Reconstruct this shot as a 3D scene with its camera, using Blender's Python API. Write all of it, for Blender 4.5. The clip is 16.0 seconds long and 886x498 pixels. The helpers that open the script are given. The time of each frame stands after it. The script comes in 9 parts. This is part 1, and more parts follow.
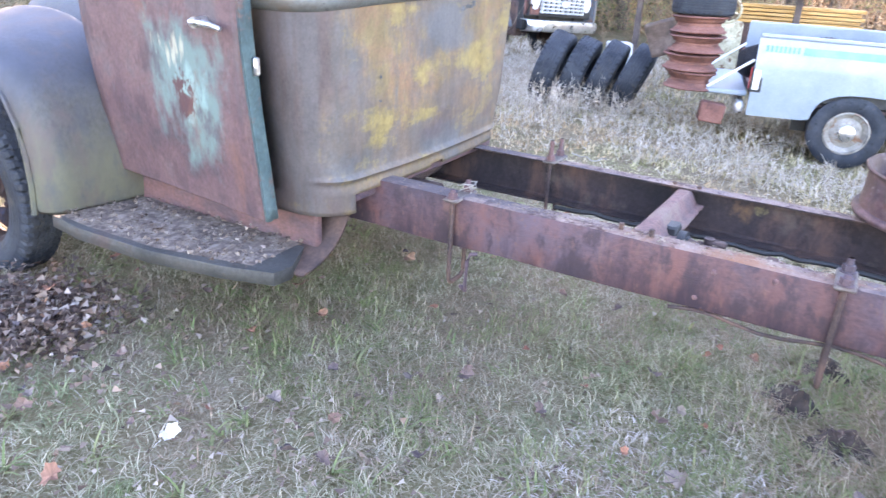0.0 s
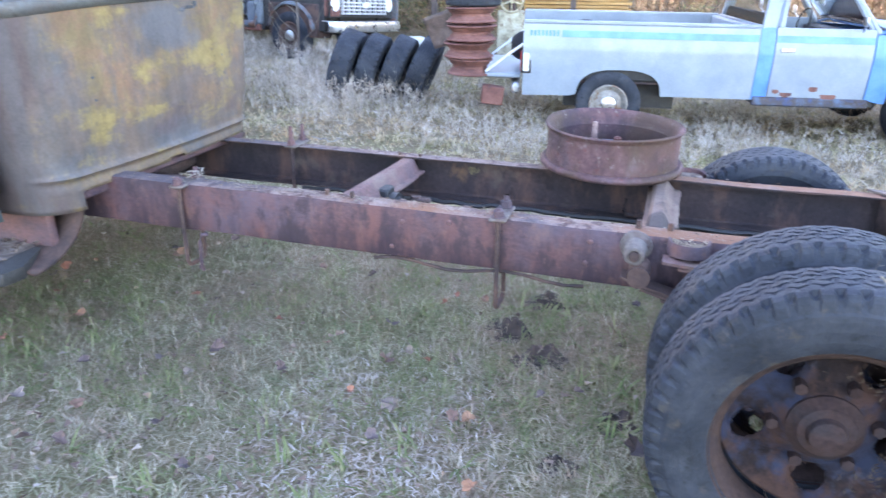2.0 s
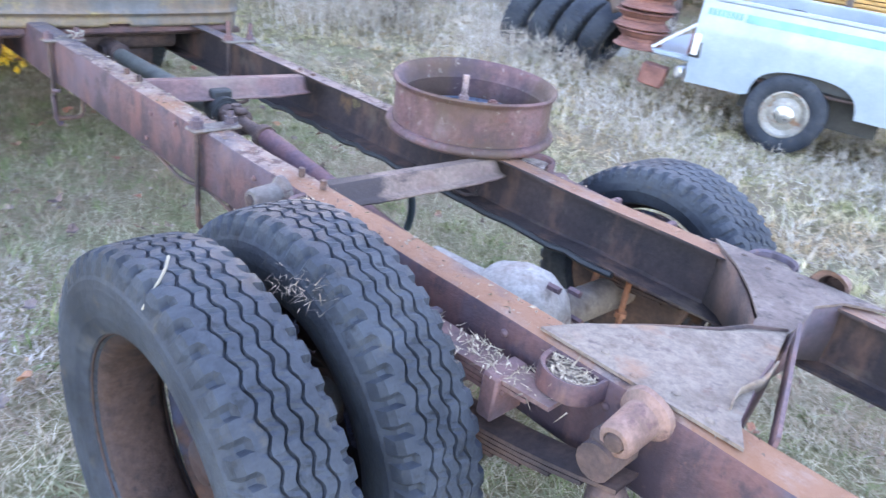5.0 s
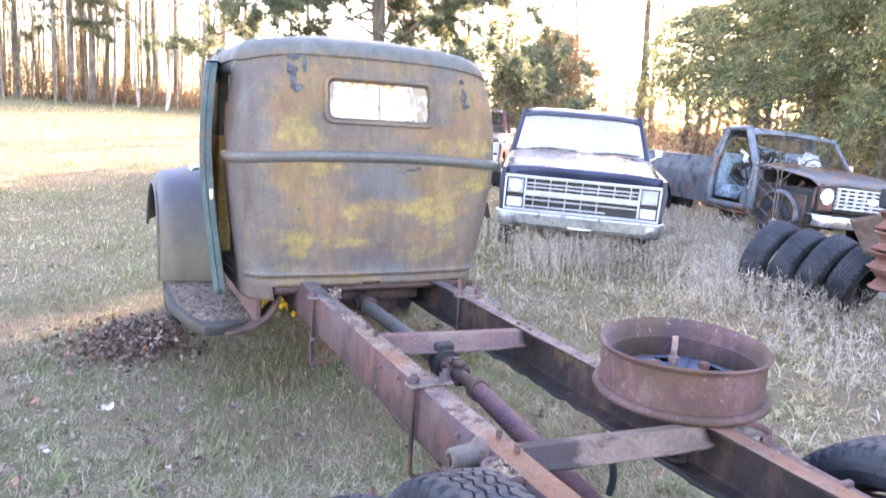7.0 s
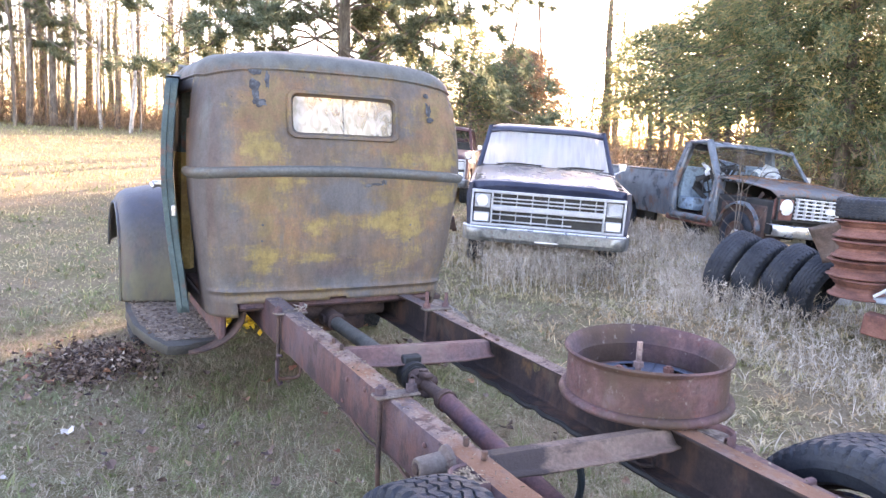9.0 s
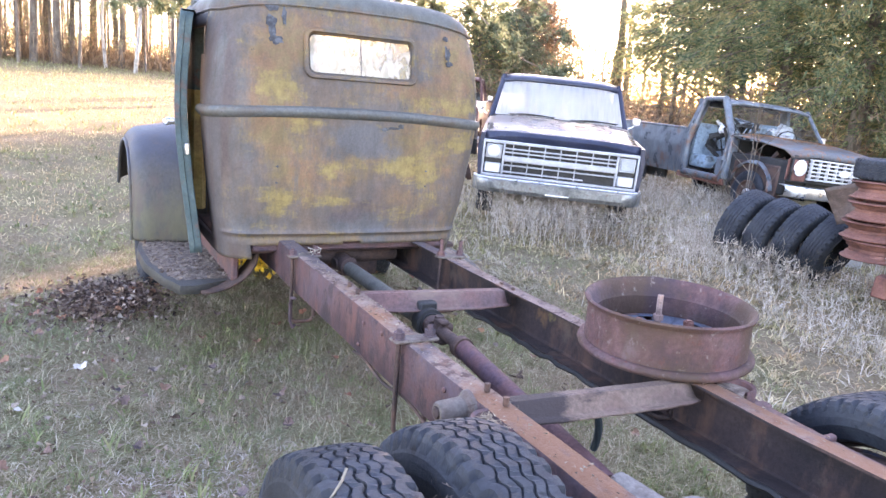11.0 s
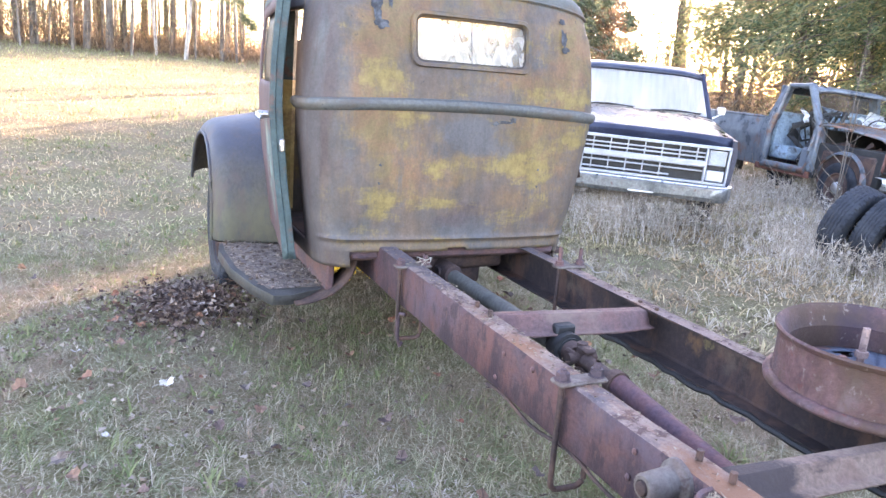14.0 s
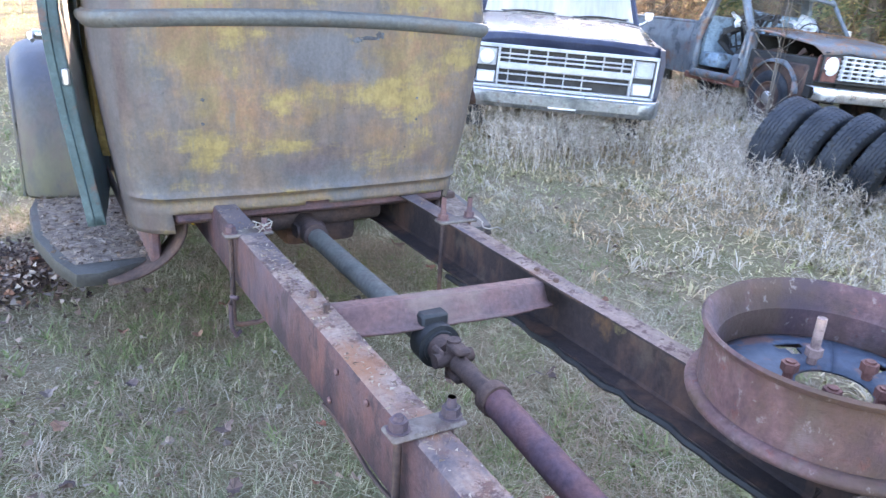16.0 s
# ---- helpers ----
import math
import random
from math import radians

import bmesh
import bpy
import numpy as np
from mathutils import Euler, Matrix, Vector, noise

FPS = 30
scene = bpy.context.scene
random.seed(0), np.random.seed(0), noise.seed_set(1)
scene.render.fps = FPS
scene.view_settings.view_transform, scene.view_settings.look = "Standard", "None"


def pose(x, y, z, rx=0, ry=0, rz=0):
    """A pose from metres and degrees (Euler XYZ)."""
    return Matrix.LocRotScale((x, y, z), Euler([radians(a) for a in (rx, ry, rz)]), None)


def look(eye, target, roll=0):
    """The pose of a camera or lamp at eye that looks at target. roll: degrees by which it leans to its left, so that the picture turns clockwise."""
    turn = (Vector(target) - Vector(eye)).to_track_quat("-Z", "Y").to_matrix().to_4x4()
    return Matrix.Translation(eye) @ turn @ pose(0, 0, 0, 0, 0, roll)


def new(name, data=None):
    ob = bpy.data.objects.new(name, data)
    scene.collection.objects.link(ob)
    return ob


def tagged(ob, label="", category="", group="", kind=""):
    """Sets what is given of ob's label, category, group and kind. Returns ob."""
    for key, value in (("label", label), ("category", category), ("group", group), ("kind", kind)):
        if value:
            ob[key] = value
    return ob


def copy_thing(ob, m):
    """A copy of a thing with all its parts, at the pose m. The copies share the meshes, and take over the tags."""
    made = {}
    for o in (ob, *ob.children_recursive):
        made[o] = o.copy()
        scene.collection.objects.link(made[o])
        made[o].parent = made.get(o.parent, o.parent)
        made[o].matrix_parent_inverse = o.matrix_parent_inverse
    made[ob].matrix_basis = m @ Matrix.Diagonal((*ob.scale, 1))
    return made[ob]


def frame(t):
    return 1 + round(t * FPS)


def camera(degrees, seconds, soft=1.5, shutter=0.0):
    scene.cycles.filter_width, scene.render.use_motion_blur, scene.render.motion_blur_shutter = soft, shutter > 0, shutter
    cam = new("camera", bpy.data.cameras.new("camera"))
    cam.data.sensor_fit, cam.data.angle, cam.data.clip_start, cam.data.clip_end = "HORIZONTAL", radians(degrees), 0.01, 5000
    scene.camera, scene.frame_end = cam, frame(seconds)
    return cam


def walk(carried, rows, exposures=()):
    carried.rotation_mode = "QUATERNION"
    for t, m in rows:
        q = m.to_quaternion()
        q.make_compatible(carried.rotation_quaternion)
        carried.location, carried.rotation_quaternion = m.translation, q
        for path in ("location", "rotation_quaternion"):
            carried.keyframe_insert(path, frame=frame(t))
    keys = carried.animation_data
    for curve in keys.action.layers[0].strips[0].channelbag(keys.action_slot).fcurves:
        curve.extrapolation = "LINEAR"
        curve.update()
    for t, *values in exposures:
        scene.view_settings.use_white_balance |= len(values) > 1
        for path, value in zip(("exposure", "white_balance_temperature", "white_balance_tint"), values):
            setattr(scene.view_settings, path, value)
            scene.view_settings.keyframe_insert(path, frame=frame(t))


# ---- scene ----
cam = camera(62.9, 16.0, soft=1.4, shutter=0.3)
PATH = [
    (0, (-2.631, -1.531, 1.51), (-1.014, -0.635, 0.747), 3.1),
    (0.5, (-2.72, -1.685, 1.52), (-1.039, -0.876, 0.799), 1.6),
    (1, (-2.739, -1.916, 1.497), (-1.047, -1.117, 0.792), 3.8),
    (1.2, (-2.756, -2.001, 1.501), (-1.068, -1.201, 0.787), 1.3),
    (1.5, (-2.732, -2.058, 1.506), (-1.019, -1.323, 0.784), 0.0),
    (2, (-2.696, -2.142, 1.497), (-0.926, -1.578, 0.756), 0.4),
    (2.5, (-2.516, -2.274, 1.446), (-0.713, -1.929, 0.652), 1.7),
    (3, (-2.248, -2.503, 1.45), (-0.45, -2.273, 0.605), 3.8),
    (3.2, (-2.202, -2.64, 1.454), (-0.415, -2.454, 0.575), 4.0),
    (5.3, (-1.413, -3.697, 1.417), (-0.275, -2.297, 0.554), 6.2),
    (5.5, (-1.416, -3.73, 1.434), (-0.405, -2.218, 0.602), 4.6),
    (5.6, (-1.412, -3.736, 1.415), (-0.458, -2.166, 0.623), 4.6),
    (6, (-1.397, -3.77, 1.457), (-0.497, -2.122, 0.769), 4.4),
    (6.5, (-1.409, -3.756, 1.475), (-0.539, -2.058, 0.873), 5.0),
    (7, (-1.4, -3.748, 1.563), (-0.54, -1.975, 1.222), 3.4),
    (7.5, (-1.395, -3.752, 1.547), (-0.533, -1.962, 1.322), 2.8),
    (8, (-1.386, -3.756, 1.539), (-0.517, -1.968, 1.321), 2.1),
    (8.5, (-1.375, -3.754, 1.536), (-0.474, -1.986, 1.284), 2.5),
    (9, (-1.383, -3.76, 1.533), (-0.447, -2.015, 1.247), 2.7),
    (9.2, (-1.381, -3.759, 1.529), (-0.436, -2.021, 1.238), 2.4),
    (11.3, (-1.447, -3.662, 1.495), (-0.538, -1.939, 1.041), 5.3),
    (11.5, (-1.475, -3.602, 1.492), (-0.595, -1.872, 1.012), 5.9),
    (12, (-1.575, -3.461, 1.485), (-0.774, -1.707, 0.952), 5.5),
    (12.5, (-1.602, -3.433, 1.487), (-0.849, -1.666, 0.931), 5.2),
    (13, (-1.614, -3.405, 1.486), (-0.817, -1.65, 0.949), 4.8),
    (13.5, (-1.651, -3.314, 1.494), (-0.804, -1.567, 1.014), 5.7),
    (14, (-1.573, -3.175, 1.49), (-0.747, -1.412, 1.029), 4.4),
    (14.5, (-1.319, -2.973, 1.458), (-0.451, -1.252, 0.926), 2.5),
    (15, (-1.161, -2.769, 1.455), (-0.155, -1.159, 0.826), 3.1),
    (15.5, (-1.095, -2.644, 1.477), (-0.046, -1.079, 0.807), 4.0),
    (16, (-0.989, -2.666, 1.484), (-0.033, -1.043, 0.813), 3.5),
]
walk(cam, [(t, look(eye, target, roll)) for t, eye, target, roll in PATH], [(0.0, 4.62, 7400, 36), (0.5, 4.68, 7450, 41), (1.0, 4.3, 7250, 32), (2.0, 4.33, 7050, 32), (3.2, 4.35, 7000, 32), (5.3, 4.6, 7250, 31), (6.5, 4.68, 7450, 35), (7.2, 4.3, 7850, 39), (9.0, 4.0, 7950, 39), (12.0, 4.22, 7800, 38), (14.5, 4.25, 7700, 35), (16.0, 4.25, 7200, 31)])
# ---- light ----
SUN = Vector((0.72, 0.68, 0.165)).normalized()
world = bpy.data.worlds.new("sky")
scene.world = world
world.use_nodes = True
wn, wl = world.node_tree.nodes, world.node_tree.links
sky = wn.new("ShaderNodeTexSky")
sky.sky_type, sky.sun_disc = "NISHITA", False
sky.sun_elevation, sky.sun_rotation = math.asin(SUN.z), math.atan2(SUN.x, SUN.y)
sky.air_density, sky.dust_density, sky.ozone_density = 1.0, 0.6, 2.0
wl.new(sky.outputs[0], wn["Background"].inputs[0])
wn["Background"].inputs[1].default_value = 0.15
sun_data = bpy.data.lights.new("sun", "SUN")
sun_data.energy, sun_data.angle, sun_data.color = 5.0, radians(0.6), (1.0, 0.86, 0.66)
sun = new("sun", sun_data)
sun.matrix_world = look(SUN * 60, (0, 0, 0))

# ---- materials ----
MATS = {}


def material(name, cols, scale=4.0, fine=45.0, rough=0.75, metal=0.0, bump=0.25, stretch=(1, 1, 1), spots=None, spot_scale=9.0,
             spot_at=0.6, spec=0.4, vary=0.0, wave=0.35, island=False):
    """A weathered surface: broad patches between the colours, fine grain over them, spots of another colour, and relief."""
    if name in MATS:
        return MATS[name]
    m = bpy.data.materials.new(name)
    m.use_nodes = True
    n, l = m.node_tree.nodes, m.node_tree.links
    b = n["Principled BSDF"]
    b.inputs["Metallic"].default_value = metal
    b.inputs["Specular IOR Level"].default_value = spec
    tc, mp = n.new("ShaderNodeTexCoord"), n.new("ShaderNodeMapping")
    mp.inputs["Scale"].default_value = stretch
    l.new(tc.outputs["Object"], mp.inputs[0])
    if vary:
        oi = n.new("ShaderNodeNewGeometry") if island else n.new("ShaderNodeObjectInfo")
        rnd = oi.outputs["Random Per Island"] if island else oi.outputs["Random"]
        add = n.new("ShaderNodeVectorMath")
        add.operation = "MULTIPLY_ADD"
        l.new(rnd, add.inputs[0])
        add.inputs[1].default_value = (37, 19, 53)
        l.new(mp.outputs[0], add.inputs[2])
        vec = add.outputs[0]
    else:
        vec = mp.outputs[0]
    a = n.new("ShaderNodeTexNoise")
    a.inputs["Scale"].default_value, a.inputs["Detail"].default_value, a.inputs["Roughness"].default_value = scale, 6, 0.62
    l.new(vec, a.inputs["Vector"])
    ramp = n.new("ShaderNodeValToRGB")
    lo, hi = 0.36, 0.64
    while len(ramp.color_ramp.elements) < len(cols):
        ramp.color_ramp.elements.new(0.5)
    for i, c in enumerate(cols):
        e = ramp.color_ramp.elements[i]
        e.position, e.color = lo + (hi - lo) * i / max(1, len(cols) - 1), (*c, 1)
    l.new(a.outputs["Fac"], ramp.inputs[0])
    col = ramp.outputs[0]
    f = n.new("ShaderNodeTexNoise")
    f.inputs["Scale"].default_value, f.inputs["Detail"].default_value, f.inputs["Roughness"].default_value = fine, 5, 0.7
    l.new(vec, f.inputs["Vector"])
    if spots:
        s = n.new("ShaderNodeTexNoise")
        s.inputs["Scale"].default_value, s.inputs["Detail"].default_value, s.inputs["Roughness"].default_value = spot_scale, 7, 0.7
        off = n.new("ShaderNodeVectorMath")
        off.inputs[1].default_value = (7.3, 2.1, 4.4)
        l.new(vec, off.inputs[0])
        l.new(off.outputs[0], s.inputs["Vector"])
        sr = n.new("ShaderNodeMapRange")
        sr.inputs[1].default_value, sr.inputs[2].default_value = spot_at - 0.03, spot_at + 0.04
        l.new(s.outputs["Fac"], sr.inputs[0])
        mx = n.new("ShaderNodeMix")
        mx.data_type = "RGBA"
        l.new(sr.outputs[0], mx.inputs[0])
        l.new(col, mx.inputs[6])
        mx.inputs[7].default_value = (*spots, 1)
        col = mx.outputs[2]
    fr = n.new("ShaderNodeMapRange")
    fr.inputs[1].default_value, fr.inputs[2].default_value = 0.25, 0.75
    fr.inputs[3].default_value, fr.inputs[4].default_value = 1 - wave, 1 + wave
    l.new(f.outputs["Fac"], fr.inputs[0])
    mul = n.new("ShaderNodeVectorMath")
    mul.operation = "SCALE"
    l.new(col, mul.inputs[0])
    l.new(fr.outputs[0], mul.inputs["Scale"])
    out = mul.outputs[0]
    if vary:
        hv = n.new("ShaderNodeHueSaturation")
        vr = n.new("ShaderNodeMapRange")
        vr.inputs[3].default_value, vr.inputs[4].default_value = 1 - vary, 1 + vary
        l.new(rnd, vr.inputs[0])
        l.new(vr.outputs[0], hv.inputs["Value"])
        l.new(out, hv.inputs["Color"])
        out = hv.outputs[0]
    l.new(out, b.inputs["Base Color"])
    rr = n.new("ShaderNodeMapRange")
    rr.inputs[3].default_value, rr.inputs[4].default_value = max(0.05, rough - 0.15), min(1, rough + 0.15)
    l.new(a.outputs["Fac"], rr.inputs[0])
    l.new(rr.outputs[0], b.inputs["Roughness"])
    if bump:
        bp = n.new("ShaderNodeBump")
        bp.inputs["Strength"].default_value, bp.inputs["Distance"].default_value = bump, 0.006
        l.new(f.outputs["Fac"], bp.inputs["Height"])
        l.new(bp.outputs[0], b.inputs["Normal"])
    MATS[name] = m
    return m


def coats(m, layers):
    """Lay further coats over a material: each a colour with a noise of its own, thicker towards one end of an axis or round a centre where one is given."""
    n, l = m.node_tree.nodes, m.node_tree.links
    b = n["Principled BSDF"]
    tc = n["Texture Coordinate"]
    for colour, scale, stretch, at, soft, amount, where in layers:
        old = b.inputs["Base Color"].links[0].from_socket
        mp, t = n.new("ShaderNodeMapping"), n.new("ShaderNodeTexNoise")
        mp.inputs["Scale"].default_value, mp.inputs["Location"].default_value = stretch, (scale * 0.7, at * 9, colour[0] * 40)
        l.new(tc.outputs["Object"], mp.inputs[0])
        l.new(mp.outputs[0], t.inputs["Vector"])
        t.inputs["Scale"].default_value, t.inputs["Detail"].default_value, t.inputs["Roughness"].default_value = scale, 7, 0.66
        fac = t.outputs["Fac"]
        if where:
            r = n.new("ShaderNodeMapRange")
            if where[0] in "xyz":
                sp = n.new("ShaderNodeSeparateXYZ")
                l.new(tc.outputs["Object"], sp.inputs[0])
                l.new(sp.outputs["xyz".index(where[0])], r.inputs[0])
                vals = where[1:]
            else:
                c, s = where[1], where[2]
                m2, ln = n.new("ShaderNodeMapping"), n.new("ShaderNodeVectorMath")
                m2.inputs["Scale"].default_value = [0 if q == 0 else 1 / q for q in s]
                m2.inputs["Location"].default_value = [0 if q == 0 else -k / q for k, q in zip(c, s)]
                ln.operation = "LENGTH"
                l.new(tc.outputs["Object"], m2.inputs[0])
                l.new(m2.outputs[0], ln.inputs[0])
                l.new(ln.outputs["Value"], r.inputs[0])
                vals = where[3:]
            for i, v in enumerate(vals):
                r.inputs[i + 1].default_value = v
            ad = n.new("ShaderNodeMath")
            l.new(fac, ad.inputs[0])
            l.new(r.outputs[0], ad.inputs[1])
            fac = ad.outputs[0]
        g = n.new("ShaderNodeMapRange")
        for i, v in enumerate((at - soft, at + soft, 0, amount)):
            g.inputs[i + 1].default_value = v
        l.new(fac, g.inputs[0])
        mx = n.new("ShaderNodeMix")
        mx.data_type = "RGBA"
        l.new(g.outputs[0], mx.inputs[0])
        l.new(old, mx.inputs[6])
        mx.inputs[7].default_value = (*colour, 1)
        l.new(mx.outputs[2], b.inputs["Base Color"])
    return m


def glass(name, tint=(0.9, 0.95, 0.95), rough=0.02):
    if name not in MATS:
        m = bpy.data.materials.new(name)
        m.use_nodes = True
        b = m.node_tree.nodes["Principled BSDF"]
        b.inputs["Base Color"].default_value = (*tint, 1)
        b.inputs["Transmission Weight"].default_value = 1.0
        b.inputs["Roughness"].default_value = rough
        b.inputs["IOR"].default_value = 1.1
        MATS[name] = m
    return MATS[name]


def frosted():
    """Glass under dried dirt and rime: fronds and streaks that let more or less light through."""
    if "frosted_glass" in MATS:
        return MATS["frosted_glass"]
    m = MATS["frosted_glass"] = bpy.data.materials.new("frosted_glass")
    m.use_nodes = True
    n, l = m.node_tree.nodes, m.node_tree.links
    b = n["Principled BSDF"]
    b.inputs["Roughness"].default_value = 0.25
    b.inputs["IOR"].default_value = 1.2
    tc, mp = n.new("ShaderNodeTexCoord"), n.new("ShaderNodeMapping")
    mp.inputs["Scale"].default_value = (1, 1, 0.55)
    l.new(tc.outputs["Object"], mp.inputs[0])
    t, w = n.new("ShaderNodeTexNoise"), n.new("ShaderNodeTexNoise")
    t.inputs["Scale"].default_value, t.inputs["Detail"].default_value, t.inputs["Distortion"].default_value = 20, 6, 1.3
    w.inputs["Scale"].default_value, w.inputs["Detail"].default_value = 1.7, 3
    l.new(mp.outputs[0], t.inputs["Vector"])
    l.new(tc.outputs["Object"], w.inputs["Vector"])
    add = n.new("ShaderNodeMath")
    l.new(t.outputs["Fac"], add.inputs[0])
    l.new(w.outputs["Fac"], add.inputs[1])
    r = n.new("ShaderNodeMapRange")
    for i, v in enumerate((0.82, 1.18, 0.45, 0.80)):
        r.inputs[i + 1].default_value = v
    l.new(add.outputs[0], r.inputs[0])
    l.new(r.outputs[0], b.inputs["Transmission Weight"])
    c = n.new("ShaderNodeValToRGB")
    c.color_ramp.elements[0].position, c.color_ramp.elements[0].color = 0.35, (0.66, 0.64, 0.6, 1)
    c.color_ramp.elements[1].position, c.color_ramp.elements[1].color = 0.62, (0.55, 0.52, 0.46, 1)
    l.new(t.outputs["Fac"], c.inputs[0])
    l.new(c.outputs[0], b.inputs["Base Color"])
    return m


def rimed():
    """A windscreen under rime: the low sun behind it makes the whole sheet glow."""
    m = bpy.data.materials.new("rimed_glass")
    m.use_nodes = True
    n, l = m.node_tree.nodes, m.node_tree.links
    b = n["Principled BSDF"]
    b.inputs["Base Color"].default_value, b.inputs["Transmission Weight"].default_value = (0.78, 0.78, 0.78, 1), 0.62
    b.inputs["Roughness"].default_value, b.inputs["IOR"].default_value = 0.2, 1.2
    tc, mp, t, r = n.new("ShaderNodeTexCoord"), n.new("ShaderNodeMapping"), n.new("ShaderNodeTexNoise"), n.new("ShaderNodeMapRange")
    mp.inputs["Scale"].default_value = (7, 1, 0.8)
    t.inputs["Scale"].default_value, t.inputs["Detail"].default_value = 2.2, 7
    l.new(tc.outputs["Object"], mp.inputs[0])
    l.new(mp.outputs[0], t.inputs["Vector"])
    for i, v in enumerate((0.35, 0.65, 0.06, 0.30)):
        r.inputs[i + 1].default_value = v
    l.new(t.outputs["Fac"], r.inputs[0])
    tr, mx = n.new("ShaderNodeBsdfTranslucent"), n.new("ShaderNodeMixShader")
    tr.inputs[0].default_value = (0.82, 0.80, 0.77, 1)
    l.new(r.outputs[0], mx.inputs[0])
    l.new(b.outputs[0], mx.inputs[1])
    l.new(tr.outputs[0], mx.inputs[2])
    l.new(mx.outputs[0], n["Material Output"].inputs[0])
    return m


def rust():
    return material("rust_frame", [(0.05, 0.036, 0.044), (0.075, 0.046, 0.053), (0.125, 0.062, 0.058), (0.085, 0.058, 0.067)], 2.6, 70, 0.75,
                    0.05, 0.4, (1, 0.8, 1.2), spots=(0.045, 0.03, 0.042), spot_scale=3.2, spot_at=0.62)


def rust_dark():
    return material("rust_dark", [(0.03, 0.02, 0.02), (0.07, 0.042, 0.036), (0.11, 0.06, 0.045)], 5, 70, 0.85, 0.1, 0.5)


def rust_light():
    return material("rust_dusty", [(0.17, 0.10, 0.09), (0.27, 0.175, 0.15), (0.22, 0.155, 0.145)], 5, 60, 0.85, 0.0, 0.5, spots=(0.13, 0.08, 0.07))


def rust_red():
    return material("rust_red", [(0.085, 0.034, 0.028), (0.15, 0.06, 0.046), (0.2, 0.088, 0.068)], 6, 70, 0.8, 0.05, 0.45)


def rubber():
    if "rubber" in MATS:
        return MATS["rubber"]
    m = material("rubber", [(0.0105, 0.0135, 0.019), (0.017, 0.021, 0.029), (0.028, 0.033, 0.042)], 4, 80, 0.66, 0, 0.5, spots=(0.040, 0.037, 0.036),
                 spot_scale=4, spot_at=0.66, spec=0.25)
    return coats(m, [((0.044, 0.050, 0.060), 7.0, (0.5, 1, 1), 0.55, 0.09, 0.5, None), ((0.052, 0.043, 0.034), 16.0, (1, 1, 1), 0.64, 0.05, 0.7, None), ((0.006, 0.007, 0.009), 26.0, (1, 1, 1), 0.62, 0.05, 0.8, None)])


def chrome():
    return material("chrome", [(0.45, 0.45, 0.46), (0.62, 0.62, 0.63)], 8, 60, 0.3, 0.9, 0.1, spots=(0.2, 0.13, 0.1), spot_at=0.66)


def black():
    return material("black_plastic", [(0.012, 0.012, 0.013), (0.03, 0.03, 0.03)], 8, 60, 0.6, 0, 0.1)


def solid(name, c, rough=0.6, metal=0.0):
    return material(name, [tuple(v * 0.85 for v in c), c, tuple(min(1, v * 1.12) for v in c)], 5, 60, rough, metal, 0.12, wave=0.15)


# ---- mesh helpers ----
def part(name, bm, mat, parent=None, label="", smooth=True, m=None):
    """Link a bmesh as one mesh object, under a thing or a part."""
    me = bpy.data.meshes.new(name)
    bmesh.ops.recalc_face_normals(bm, faces=bm.faces[:])
    bm.to_mesh(me)
    bm.free()
    for k in (mat if isinstance(mat, (list, tuple)) else [mat]):
        me.materials.append(k)
    if smooth:
        for p in me.polygons:
            p.use_smooth = True
        me.set_sharp_from_angle(angle=radians(38))
    ob = new(name, me)
    if parent:
        ob.parent = parent
    if m is not None:
        ob.matrix_basis = m
    if label:
        ob["label"] = label
    return ob


def thing(name, label, category, m=None, group="", kind=""):
    ob = new(name)
    ob.empty_display_size = 0.1
    if m is not None:
        ob.matrix_basis = m
    return tagged(ob, label, category, group, kind)


def B():
    return bmesh.new()


def box(bm, lo, hi, bevel=0.0, m=None, seg=1):
    c = [(a + b) / 2 for a, b in zip(lo, hi)]
    s = [abs(b - a) for a, b in zip(lo, hi)]
    r = bmesh.ops.create_cube(bm, size=1.0, matrix=(m or Matrix()) @ Matrix.Translation(c) @ Matrix.Diagonal((*s, 1)))
    if bevel:
        es = {e for v in r["verts"] for e in v.link_edges}
        bmesh.ops.bevel(bm, geom=list(es), offset=bevel, segments=seg, affect="EDGES", profile=0.6)
    return bm


def prism(bm, pts, x0, x1, m=None, axis="x"):
    """A closed outline in two coordinates, drawn out along the third."""
    def at(x, p):
        v = Vector((x, p[0], p[1])) if axis == "x" else Vector((p[0], x, p[1])) if axis == "y" else Vector((p[0], p[1], x))
        return (m @ v) if m else v
    a = [bm.verts.new(at(x0, p)) for p in pts]
    b = [bm.verts.new(at(x1, p)) for p in pts]
    n = len(pts)
    bm.faces.new(a)
    bm.faces.new(b[::-1])
    for i in range(n):
        bm.faces.new((a[i], a[(i + 1) % n], b[(i + 1) % n], b[i]))
    return bm


